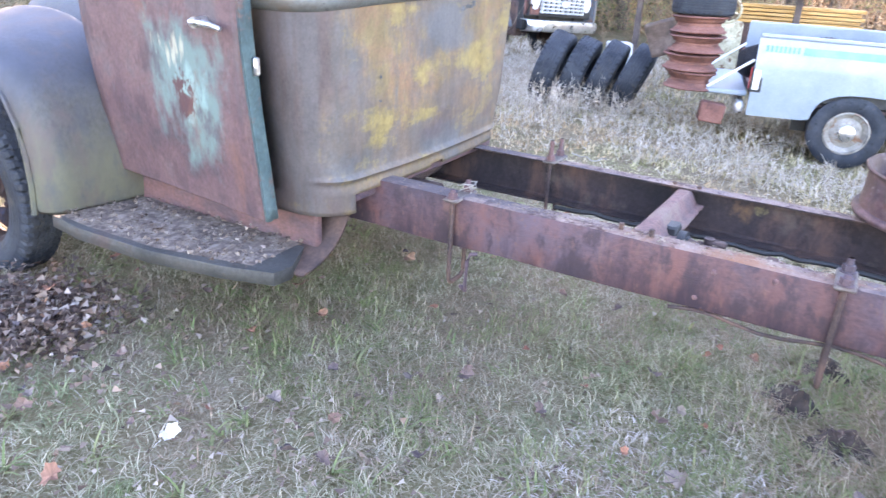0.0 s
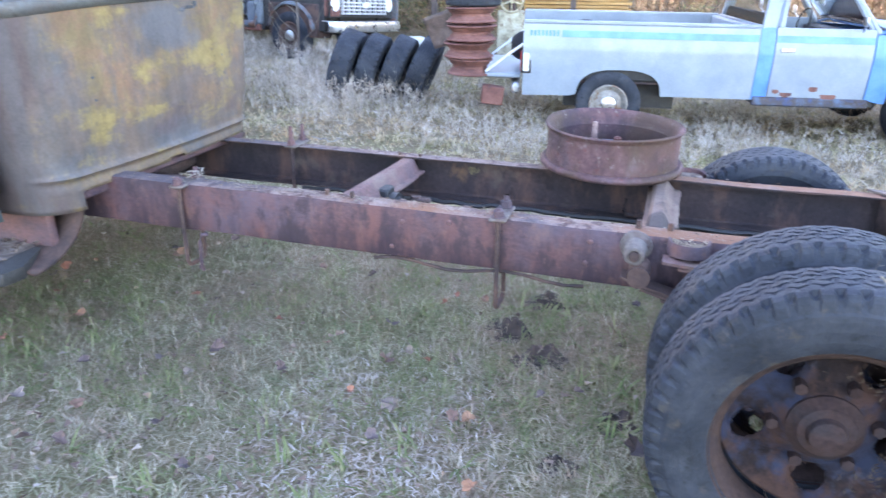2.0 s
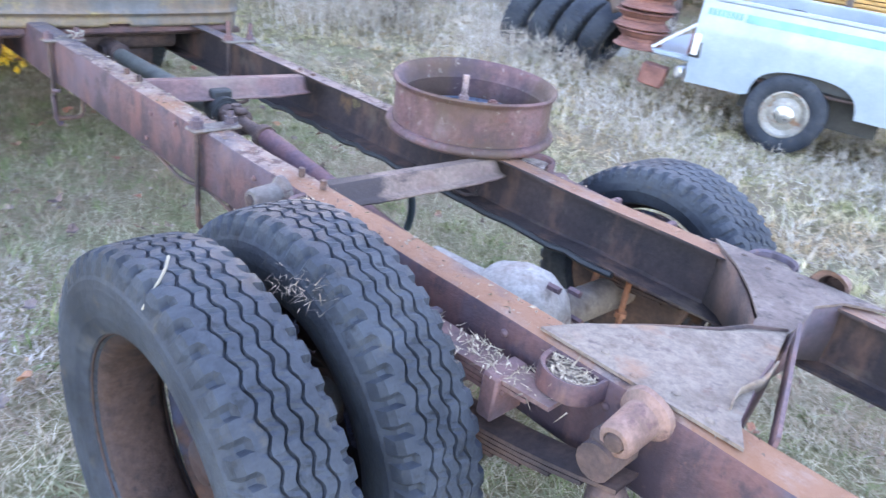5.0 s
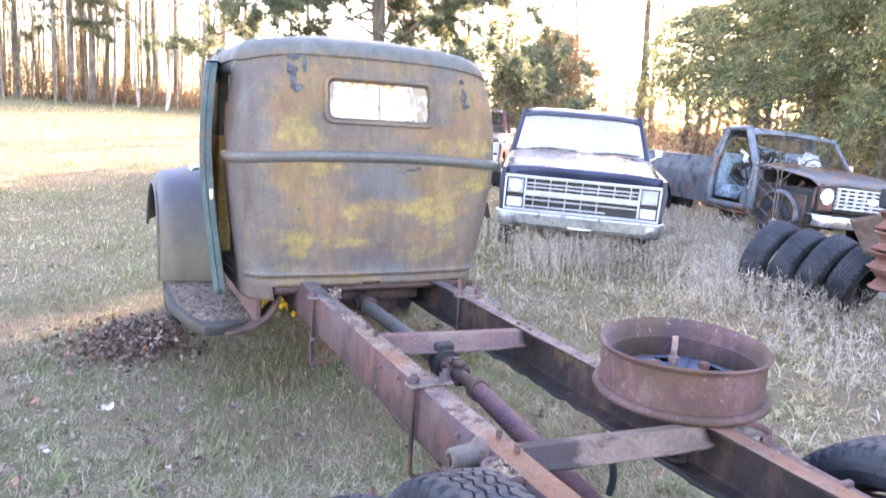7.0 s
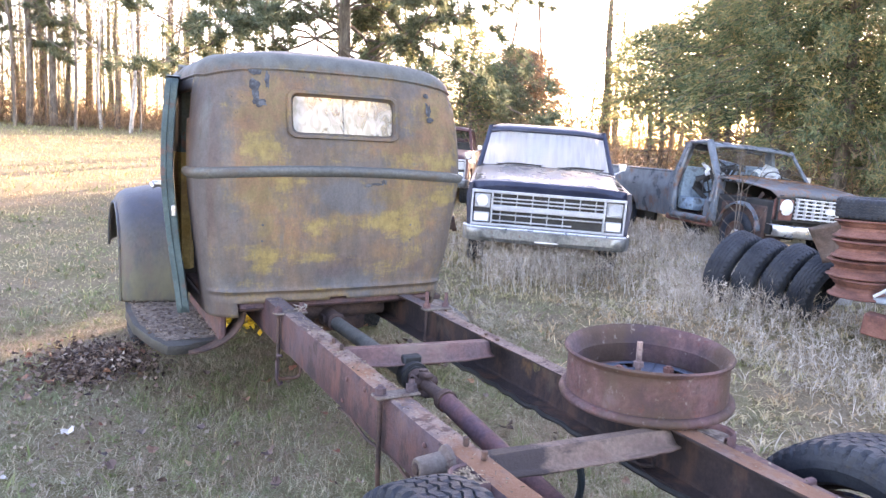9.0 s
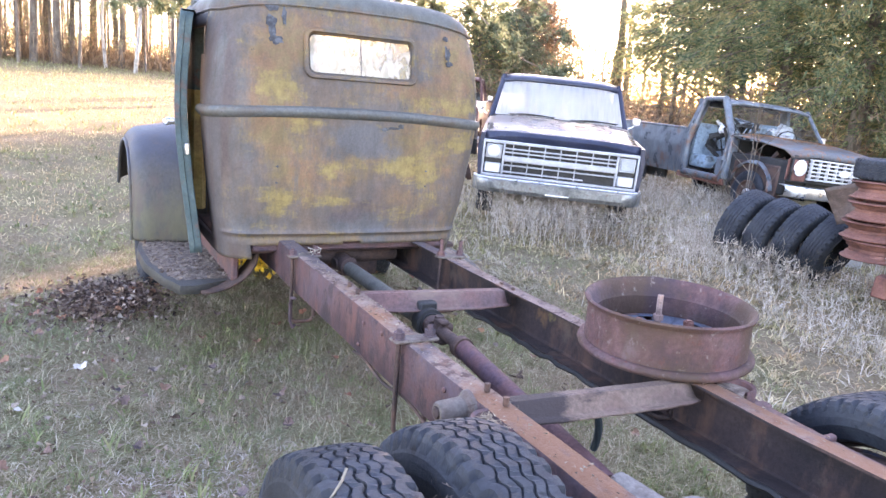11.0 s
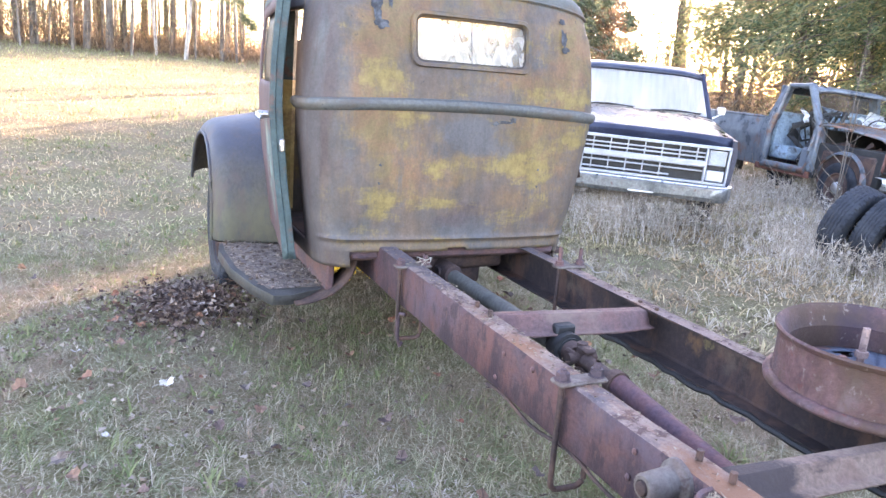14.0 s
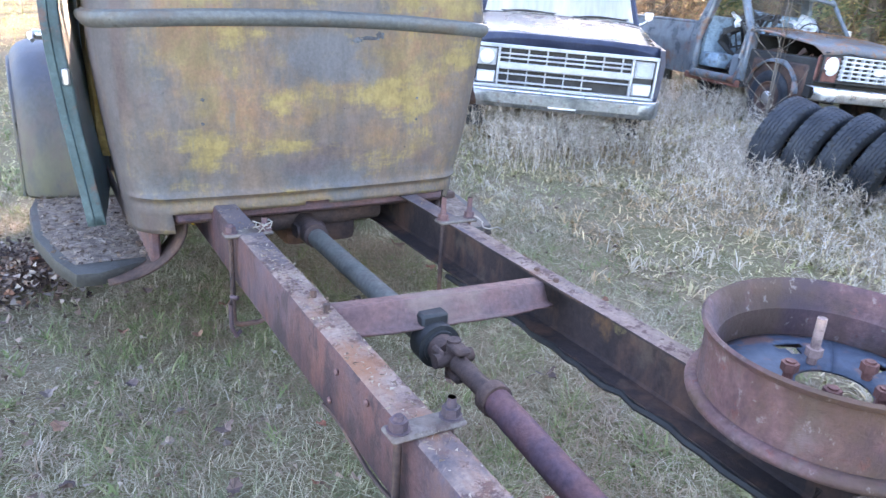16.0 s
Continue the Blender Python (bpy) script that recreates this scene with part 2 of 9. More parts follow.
def lathe(bm, prof, seg=32, m=None, closed=False, wob=None):
    """Turn a profile of (radius, height) round the z axis."""
    rings = []
    for r, z in prof:
        ring = []
        for k in range(seg):
            a = 2 * math.pi * k / seg
            v = Vector((r * math.cos(a), r * math.sin(a), z))
            if wob:
                v = wob(v, a)
            ring.append(bm.verts.new(m @ v if m else v))
        rings.append(ring)
    loop = rings + [rings[0]] if closed else rings
    for p, q in zip(loop, loop[1:]):
        for k in range(seg):
            bm.faces.new((p[k], p[(k + 1) % seg], q[(k + 1) % seg], q[k]))
    if not closed:
        for ring, (r, z) in ((rings[0], prof[0]), (rings[-1], prof[-1])):
            if r < 0.02:
                bm.faces.new(ring)
    return bm


def frame_to(a, b):
    a, b = Vector(a), Vector(b)
    return Matrix.Translation(a) @ (b - a).to_track_quat("Z", "Y").to_matrix().to_4x4(), (b - a).length


def rod(bm, a, b, r, r2=None, seg=12):
    m, d = frame_to(a, b)
    bmesh.ops.create_cone(bm, cap_ends=True, segments=seg, radius1=r, radius2=r if r2 is None else r2, depth=d, matrix=m @ Matrix.Translation((0, 0, d / 2)))
    return bm


def tube(bm, pts, r, seg=8, taper=None):
    """A round bar along a line of points."""
    pts = [Vector(p) for p in pts]
    rings, up = [], Vector((0, 0, 1))
    for i, p in enumerate(pts):
        d = (pts[min(i + 1, len(pts) - 1)] - pts[max(i - 1, 0)]).normalized()
        s = d.cross(up if abs(d.z) < 0.95 else Vector((1, 0, 0))).normalized()
        u = s.cross(d)
        rr = r if taper is None else r + (taper - r) * i / (len(pts) - 1)
        rings.append([bm.verts.new(p + rr * (math.cos(2 * math.pi * k / seg) * s + math.sin(2 * math.pi * k / seg) * u)) for k in range(seg)])
    for a, b in zip(rings, rings[1:]):
        for k in range(seg):
            bm.faces.new((a[k], a[(k + 1) % seg], b[(k + 1) % seg], b[k]))
    bm.faces.new(rings[0][::-1])
    bm.faces.new(rings[-1])
    return bm


def sheet(bm, rows, m=None, skip=None):
    """A surface through rows of points; skip(i, j) leaves a face out."""
    vs = [[bm.verts.new(m @ Vector(p) if m else Vector(p)) for p in row] for row in rows]
    for i in range(len(vs) - 1):
        for j in range(len(vs[0]) - 1):
            if not (skip and skip(i, j)):
                bm.faces.new((vs[i][j], vs[i][j + 1], vs[i + 1][j + 1], vs[i + 1][j]))
    loose = [v for v in bm.verts if not v.link_faces]
    if loose:
        bmesh.ops.delete(bm, geom=loose, context="VERTS")
    return bm


def thicken(ob, t, offset=-1.0):
    s = ob.modifiers.new("thickness", "SOLIDIFY")
    s.thickness, s.offset = t, offset
    return ob


def lerp(table, z):
    return float(np.interp(z, [p[0] for p in table], [p[1] for p in table]))


def step(a, b, v):
    v = min(1, max(0, (v - a) / (b - a)))
    return v * v * (3 - 2 * v)


def ground_z(x, y):
    """The lie of the land: level by the old truck, falling towards the white pickup and rising to the far field."""
    z = -0.030 * min(max(x, 0), 7) * (1 - step(-1.5, 1.0, y))
    z += 0.05 * min(max(y - 1.7, 0), 5.0) * step(1.6, 3.2, x) * (1 - step(6.2, 8.0, x)) * (1 - step(7, 16, y))
    if y > 5:
        z += 0.042 * (y - 5) * step(5, 14, y) * (1 - step(50, 90, y)) + 1.9 * step(50, 90, y)
    return z
# ---- ground ----
def ground_material():
    m = bpy.data.materials.new("turf")
    m.use_nodes = True
    n, l = m.node_tree.nodes, m.node_tree.links
    b = n["Principled BSDF"]
    b.inputs["Roughness"].default_value = 0.95
    b.inputs["Specular IOR Level"].default_value = 0.15
    tc = n.new("ShaderNodeTexCoord")

    def noise_tex(scale, detail=6):
        t = n.new("ShaderNodeTexNoise")
        t.inputs["Scale"].default_value, t.inputs["Detail"].default_value, t.inputs["Roughness"].default_value = scale, detail, 0.65
        l.new(tc.outputs["Object"], t.inputs["Vector"])
        return t.outputs["Fac"]

    def ramp_of(fac, stops):
        r = n.new("ShaderNodeValToRGB")
        while len(r.color_ramp.elements) < len(stops):
            r.color_ramp.elements.new(0.5)
        for e, (p, c) in zip(r.color_ramp.elements, stops):
            e.position, e.color = p, (*c, 1)
        l.new(fac, r.inputs[0])
        return r.outputs[0]

    base = ramp_of(noise_tex(0.9), [(0.3, (0.14, 0.095, 0.055)), (0.45, (0.14, 0.12, 0.05)), (0.56, (0.19, 0.13, 0.08)), (0.7, (0.26, 0.2, 0.145))])
    blades = ramp_of(noise_tex(70, 8), [(0.3, (0.06, 0.045, 0.03)), (0.5, (0.17, 0.14, 0.085)), (0.7, (0.36, 0.31, 0.24))])
    mx = n.new("ShaderNodeMix")
    mx.data_type = "RGBA"
    mx.inputs[0].default_value = 0.5
    l.new(base, mx.inputs[6])
    l.new(blades, mx.inputs[7])
    l.new(mx.outputs[2], b.inputs["Base Color"])
    bp = n.new("ShaderNodeBump")
    bp.inputs["Strength"].default_value, bp.inputs["Distance"].default_value = 0.8, 0.03
    l.new(noise_tex(55, 8), bp.inputs["Height"])
    l.new(bp.outputs[0], b.inputs["Normal"])
    return m


TURF = ground_material()


def ground():
    def axis(lo, hi):
        fine = list(np.arange(lo, hi + 0.01, 0.25))
        return [-1500, -700, -350, -180, -110, -70, -45, -30, -20, -14] + fine + [hi + d for d in (4, 9, 16, 26, 40, 60, 90, 140, 220, 400, 800, 1500)]
    bm = B()
    xs, ys = axis(-9, 14), axis(-8, 16)
    rows = [[(x, y, ground_z(x, y) + (0.035 * noise.noise((x * 0.7, y * 0.7, 0)) + 0.015 * noise.noise((x * 2.6, y * 2.6, 3)) if -9 <= x <= 14 and -8 <= y <= 16 else 0))
             for x in xs] for y in ys]
    sheet(bm, rows)
    ob = part("ground", bm, TURF)
    tagged(ob, "uneven lawn of short dry and green grass with leaves", "ground", kind="structure")


ground()
# ---- the old truck: chassis ----
truck = thing("old_truck", "rusty vintage truck cab on a bare chassis standing on grass", "truck")
RAIL_X, RAIL_T, RAIL_H, FLANGE = 0.43, 0.685, 0.192, 0.082


def rail_drop(x):
    """The truck leans a little to its right."""
    return -0.019 - 0.035 * x


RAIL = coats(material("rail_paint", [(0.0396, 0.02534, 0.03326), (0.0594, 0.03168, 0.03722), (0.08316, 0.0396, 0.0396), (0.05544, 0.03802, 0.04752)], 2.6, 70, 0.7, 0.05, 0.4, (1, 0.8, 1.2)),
             [((0.13, 0.05, 0.04), 3.6, (1, 1, 0.35), 0.55, 0.08, 0.7, None),
              ((0.07, 0.056, 0.078), 3.1, (1, 0.6, 0.8), 0.55, 0.06, 0.6, None),
              ((0.17, 0.085, 0.06), 7.5, (1, 1, 0.3), 0.61, 0.05, 0.5, None),
              # dark streaks, denser towards the bottom of the web
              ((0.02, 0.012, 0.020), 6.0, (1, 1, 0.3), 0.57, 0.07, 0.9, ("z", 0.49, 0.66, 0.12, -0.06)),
              ((0.03, 0.018, 0.023), 16.0, (1, 1, 0.6), 0.575, 0.05, 0.85, None),
              ((0.10, 0.05, 0.043), 34.0, (1, 1, 0.8), 0.63, 0.03, 0.6, None)])
# far rail: the shade inside the channel is put into these darker rust colours
INNER_SHADED = coats(material("rust_inner_shaded", [(0.0189, 0.01323, 0.01512), (0.03465, 0.02268, 0.02268), (0.0504, 0.0315, 0.02898)], 3.5, 60, 0.85, 0, 0.45),
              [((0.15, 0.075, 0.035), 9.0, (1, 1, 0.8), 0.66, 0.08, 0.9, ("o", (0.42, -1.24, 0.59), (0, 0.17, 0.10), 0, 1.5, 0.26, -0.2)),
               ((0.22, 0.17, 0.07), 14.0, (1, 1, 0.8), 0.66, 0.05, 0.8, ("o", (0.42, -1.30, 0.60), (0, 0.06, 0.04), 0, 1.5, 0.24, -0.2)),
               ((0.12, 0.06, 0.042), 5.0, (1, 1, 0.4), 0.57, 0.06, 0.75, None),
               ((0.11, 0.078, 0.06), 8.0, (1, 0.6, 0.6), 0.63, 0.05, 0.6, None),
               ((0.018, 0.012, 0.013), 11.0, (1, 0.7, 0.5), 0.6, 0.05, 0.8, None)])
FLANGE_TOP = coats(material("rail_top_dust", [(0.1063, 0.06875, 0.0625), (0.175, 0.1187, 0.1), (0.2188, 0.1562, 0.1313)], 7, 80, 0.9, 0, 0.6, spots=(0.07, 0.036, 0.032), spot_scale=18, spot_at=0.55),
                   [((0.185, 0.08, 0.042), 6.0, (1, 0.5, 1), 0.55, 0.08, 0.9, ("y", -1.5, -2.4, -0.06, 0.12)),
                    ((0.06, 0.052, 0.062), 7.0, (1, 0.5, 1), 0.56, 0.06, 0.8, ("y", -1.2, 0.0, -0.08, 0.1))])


def rail(side):
    bm = B()
    o, t, f, h, r = RAIL_X * side, 0.007, FLANGE, RAIL_H, 0.014
    top = 0.685 if side < 0 else 0.657
    sec = [(0, -r), (0.004, -0.004), (r, 0), (f, 0), (f, -t), (r, -t), (t, -r), (t, -h + r), (r, -h + t), (f, -h + t), (f, -h), (r, -h), (0.004, -h + 0.004), (0, -h + r)]
    ys = list(np.arange(1.6, -4.21, -0.1))
    rings = []
    for y in ys:
        k = 0.012 * noise.noise((y * 1.7, side, 0)) * 0.4
        rings.append([bm.verts.new((o - side * a + k * 0.5, y, top + b + 0.006 * noise.noise((y * 3, b * 20, side)))) for a, b in sec])
    n = len(sec)
    for p, q in zip(rings, rings[1:]):
        for i in range(n):
            bm.faces.new((p[i], p[(i + 1) % n], q[(i + 1) % n], q[i]))
    bm.faces.new(rings[0])
    bm.faces.new(rings[-1][::-1])
    ob = part("frame_rail", bm, [RAIL if side < 0 else INNER_SHADED, FLANGE_TOP], truck, "rust-red pressed steel frame rail with dusty top")
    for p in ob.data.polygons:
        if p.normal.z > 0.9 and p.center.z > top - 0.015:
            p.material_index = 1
    for y in (-0.75, -1.25, -1.45, -1.95, -2.35, -2.9, -3.1, -3.5, -3.7):
        for z in (-0.05, -0.14):
            if random.random() < 0.5:
                rv = B()
                q = (o + side * 0.004, y + random.uniform(-0.04, 0.04), top + z + random.uniform(-0.02, 0.02))
                bmesh.ops.create_uvsphere(rv, u_segments=8, v_segments=5, radius=0.009, matrix=Matrix.Translation(q) @ Matrix.Diagonal((0.6, 1, 1, 1)))
                part("rivet", rv, rust(), ob)
    return ob


rail(-1)
rail(1)


def crossmember(y, w, top, name_mat, deep=0.062, sag=0.0):
    """A pressed crossmember: an upturned channel with lips that flares at both rails."""
    bm = B()
    rows = []
    for x in np.linspace(-0.345, 0.345, 24):
        e = max(0, abs(x) - 0.2) / 0.145
        ww = w * (1 + 0.12 * e)
        z = top - 0.04 * x * 0.9 - sag * (1 - (x / 0.345) ** 2)
        d = deep - 0.2 * deep * e
        rows.append([(x, y + ww * 0.5 + 0.02, z - d), (x, y + ww * 0.5 + 0.004, z - d + 0.003), (x, y + ww * 0.5, z - 0.012), (x, y + ww * 0.5 - 0.012, z),
                     (x, y - ww * 0.5 + 0.010, z), (x, y - ww * 0.5, z - 0.008), (x, y - ww * 0.5 - 0.020, z - d + 0.006), (x, y - ww * 0.5 - 0.026, z - d + 0.001), (x, y - ww * 0.5 - 0.05 - 0.006 * noise.noise((x * 30, y, 2)), z - d)])
    sheet(bm, rows)
    ob = thicken(part("crossmember", bm, name_mat, truck, "rusty pressed crossmember"), 0.007)
    for s in (-1, 1):
        for dy in (-0.05, 0.05):
            bo = B()
            rod(bo, (s * 0.375, y + dy, top - 0.02 * s), (s * 0.375, y + dy, top + 0.025 - 0.02 * s), 0.009, seg=6)
            part("bolt", bo, rust_dark(), ob)


BEAM = coats(material("beam_rust", [(0.09, 0.045, 0.043), (0.135, 0.068, 0.06), (0.105, 0.062, 0.06)], 6, 60, 0.8, 0, 0.4, spots=(0.065, 0.04, 0.042), spot_scale=6, spot_at=0.6),
             [((0.17, 0.12, 0.095), 9.0, (0.5, 1, 1), 0.58, 0.08, 0.7, None), ((0.05, 0.033, 0.034), 12.0, (0.6, 1, 1), 0.62, 0.05, 0.8, None)])
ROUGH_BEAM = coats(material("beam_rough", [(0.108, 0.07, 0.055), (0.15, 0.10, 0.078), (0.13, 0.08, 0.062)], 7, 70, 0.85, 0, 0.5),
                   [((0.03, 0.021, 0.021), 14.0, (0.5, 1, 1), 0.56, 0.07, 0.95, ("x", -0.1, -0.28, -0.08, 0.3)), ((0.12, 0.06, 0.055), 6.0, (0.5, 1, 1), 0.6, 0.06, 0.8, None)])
crossmember(-1.0, 0.062, 0.662, BEAM)
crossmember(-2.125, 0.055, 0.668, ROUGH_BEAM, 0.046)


HANGER = material("hanger_dusty", [(0.078, 0.06, 0.0528), (0.12, 0.099, 0.087), (0.102, 0.072, 0.063)], 9, 60, 0.85, 0, 0.5, spots=(0.07, 0.045, 0.04), spot_scale=16, spot_at=0.6)
HANGER_RED = material("hanger_salmon", [(0.112, 0.0595, 0.0455), (0.175, 0.098, 0.077), (0.14, 0.0875, 0.07)], 9, 60, 0.85, 0, 0.45, spots=(0.10, 0.05, 0.045), spot_scale=16, spot_at=0.6)


DUSTY = material("housing_dust", [(0.144, 0.12, 0.1056), (0.24, 0.2064, 0.18), (0.18, 0.138, 0.1176)], 8, 60, 0.88, 0, 0.45, spots=(0.085, 0.05, 0.042), spot_scale=11, spot_at=0.6)
ORANGE_RUST = material("orange_rust", [(0.13, 0.05, 0.03), (0.22, 0.09, 0.05), (0.17, 0.075, 0.05)], 12, 70, 0.85, 0, 0.4)


GUSSET_PALE = coats(material("gusset_dust", [(0.105, 0.075, 0.058), (0.16, 0.12, 0.095), (0.13, 0.092, 0.072)], 9, 70, 0.88, 0, 0.4, spots=(0.10, 0.06, 0.048), spot_scale=15, spot_at=0.62),
                    [((0.20, 0.10, 0.06), 7.0, (1, 1, 1), 0.6, 0.06, 0.7, None), ((0.06, 0.042, 0.04), 20.0, (1, 1, 1), 0.64, 0.04, 0.8, None)])
GUSSET_BROWN = coats(material("gusset_brown", [(0.06, 0.04, 0.036), (0.10, 0.07, 0.06), (0.135, 0.10, 0.085)], 7, 70, 0.88, 0, 0.5),
                     [((0.19, 0.15, 0.12), 5.0, (1, 1, 1), 0.57, 0.07, 0.8, None), ((0.03, 0.02, 0.02), 16.0, (1, 1, 1), 0.6, 0.05, 0.8, None)])


def rear_member():
    """A pressed crossmember with a narrow waist whose ends flare into wide gusset plates on both rails."""
    halves = ((-1, [(-0.415, -2.95), (-0.325, -2.985), (-0.20, -3.063), (-0.07, -3.160), (0.0, -3.19), (0.065, -3.25), (-0.09, -3.285), (-0.23, -3.305), (-0.34, -3.33), (-0.415, -3.37)], 0.690, GUSSET_PALE),
              (1, [(0.428, -2.90), (0.385, -2.945), (0.315, -3.015), (0.205, -3.10), (0.085, -3.175), (0.003, -3.193), (0.067, -3.253), (0.16, -3.25), (0.27, -3.235), (0.36, -3.27), (0.428, -3.36)], 0.664, GUSSET_BROWN))
    for s, pts, top, mat in halves:
        bm = B()
        prism(bm, pts, top - 0.001, top + 0.006, axis="z")
        for v in bm.verts:
            q = max(0, 0.4 - abs(v.co.x)) / 0.4
            v.co.z += (-0.016 if s < 0 else 0.010) * q + 0.003 * noise.noise((v.co.x * 9, v.co.y * 9, 1))
        g = part("gusset", bm, mat, truck, "flared crossmember end, pale and dusty" if s < 0 else "flared crossmember end, rust brown")
        # the curved web under the front edge, and the flat one behind
        for line, name in (([p for p in pts[1:6]], "front_web"), ([p for p in pts[6:-1]], "rear_web")):
            bm = B()
            drop = [0.165 - 0.075 * k / (len(line) - 1) if name == "front_web" else 0.10 + 0.06 * k / (len(line) - 1) for k in range(len(line))]
            sheet(bm, [[(x, y, top - 0.002) for x, y in line], [(x * 0.99, y - 0.004, top - d * 0.5) for (x, y), d in zip(line, drop)], [(x * 0.98, y, top - d) for (x, y), d in zip(line, drop)]])
            thicken(part(name, bm, rust_dark() if name == "front_web" else rust(), g), 0.006)
        for k in range(5):
            rv = B()
            q = (s * (0.395 - 0.02 * (k % 2)), -3.0 - 0.075 * k, top + 0.006)
            bmesh.ops.create_uvsphere(rv, u_segments=8, v_segments=5, radius=0.009, matrix=Matrix.Translation(q) @ Matrix.Diagonal((1, 1, 0.5, 1)))
            part("rivet", rv, mat, g)
    # bent lip torn up along the pale plate's rear edge
    bm = B()
    sheet(bm, [[(x, -3.300 - 0.05 * abs(x + 0.25) + 0.006 * math.sin(x * 40), 0.690 + h) for x in np.linspace(-0.33, -0.12, 8)] for h in (-0.012, 0.010 , 0.018)])
    thicken(part("plate_lip", bm, GUSSET_PALE, truck), 0.004)
    bm = B()
    m, d = frame_to((0.085, -3.262, 0.668), (-0.345, -3.395, 0.668))
    box(bm, (-0.004, -0.035, 0), (0.004, 0.035, d), 0.001, m)
    part("brace", bm, rust(), truck, "flat rust-red diagonal brace")


rear_member()


def u_clamp(x_out, y, sign, bottom, top, lean=0.0, stud=0.05):
    """A long U-bolt over the rail with its top plate and two nuts."""
    bm = B()
    a, b, r = x_out, x_out + sign * 0.115, 0.009
    pts = [(a, y, top + stud), (a, y, bottom + 0.04)]
    for k in range(1, 6):
        u = k / 6 * math.pi / 2
        pts.append((a + sign * 0.03 * (1 - math.cos(u)), y + lean * k / 6, bottom + 0.03 - 0.03 * math.sin(u)))
    pts.append((a + sign * 0.05, y + lean, bottom))
    for k in range(0, 7):
        u = k / 6 * math.pi / 2
        pts.append((b - sign * 0.03 * (1 - math.sin(u)), y + lean * (1 - k / 6), bottom + 0.03 * (1 - math.cos(u))))
    pts.append((b, y, top + stud + 0.012))
    tube(bm, pts, r, 10)
    ob = part("u_bolt", bm, rust_dark(), truck, "long rusty U-bolt clamped over the rail")
    bm = B()
    box(bm, (min(a, b) - 0.025, y - 0.03, top + 0.004), (max(a, b) + 0.025, y + 0.03, top + 0.018), 0.006)
    part("clamp_plate", bm, HANGER, ob)
    for x in (a, b):
        bm = B()
        rod(bm, (x, y, top + 0.018), (x, y, top + 0.021), 0.024, seg=14)
        rod(bm, (x, y, top + 0.021), (x, y, top + 0.041), 0.019, seg=6)
        rod(bm, (x, y, top + 0.041), (x, y, top + stud + 0.012 * (x == b)), 0.011, 0.009, seg=10)
        part("nut", bm, rust(), ob)


u_clamp(-0.447, -0.35, 1, 0.345, 0.668)
u_clamp(-0.447, -1.62, 1, 0.35, 0.678)
u_clamp(0.447, -0.41, -1, 0.36, 0.652, stud=0.095)


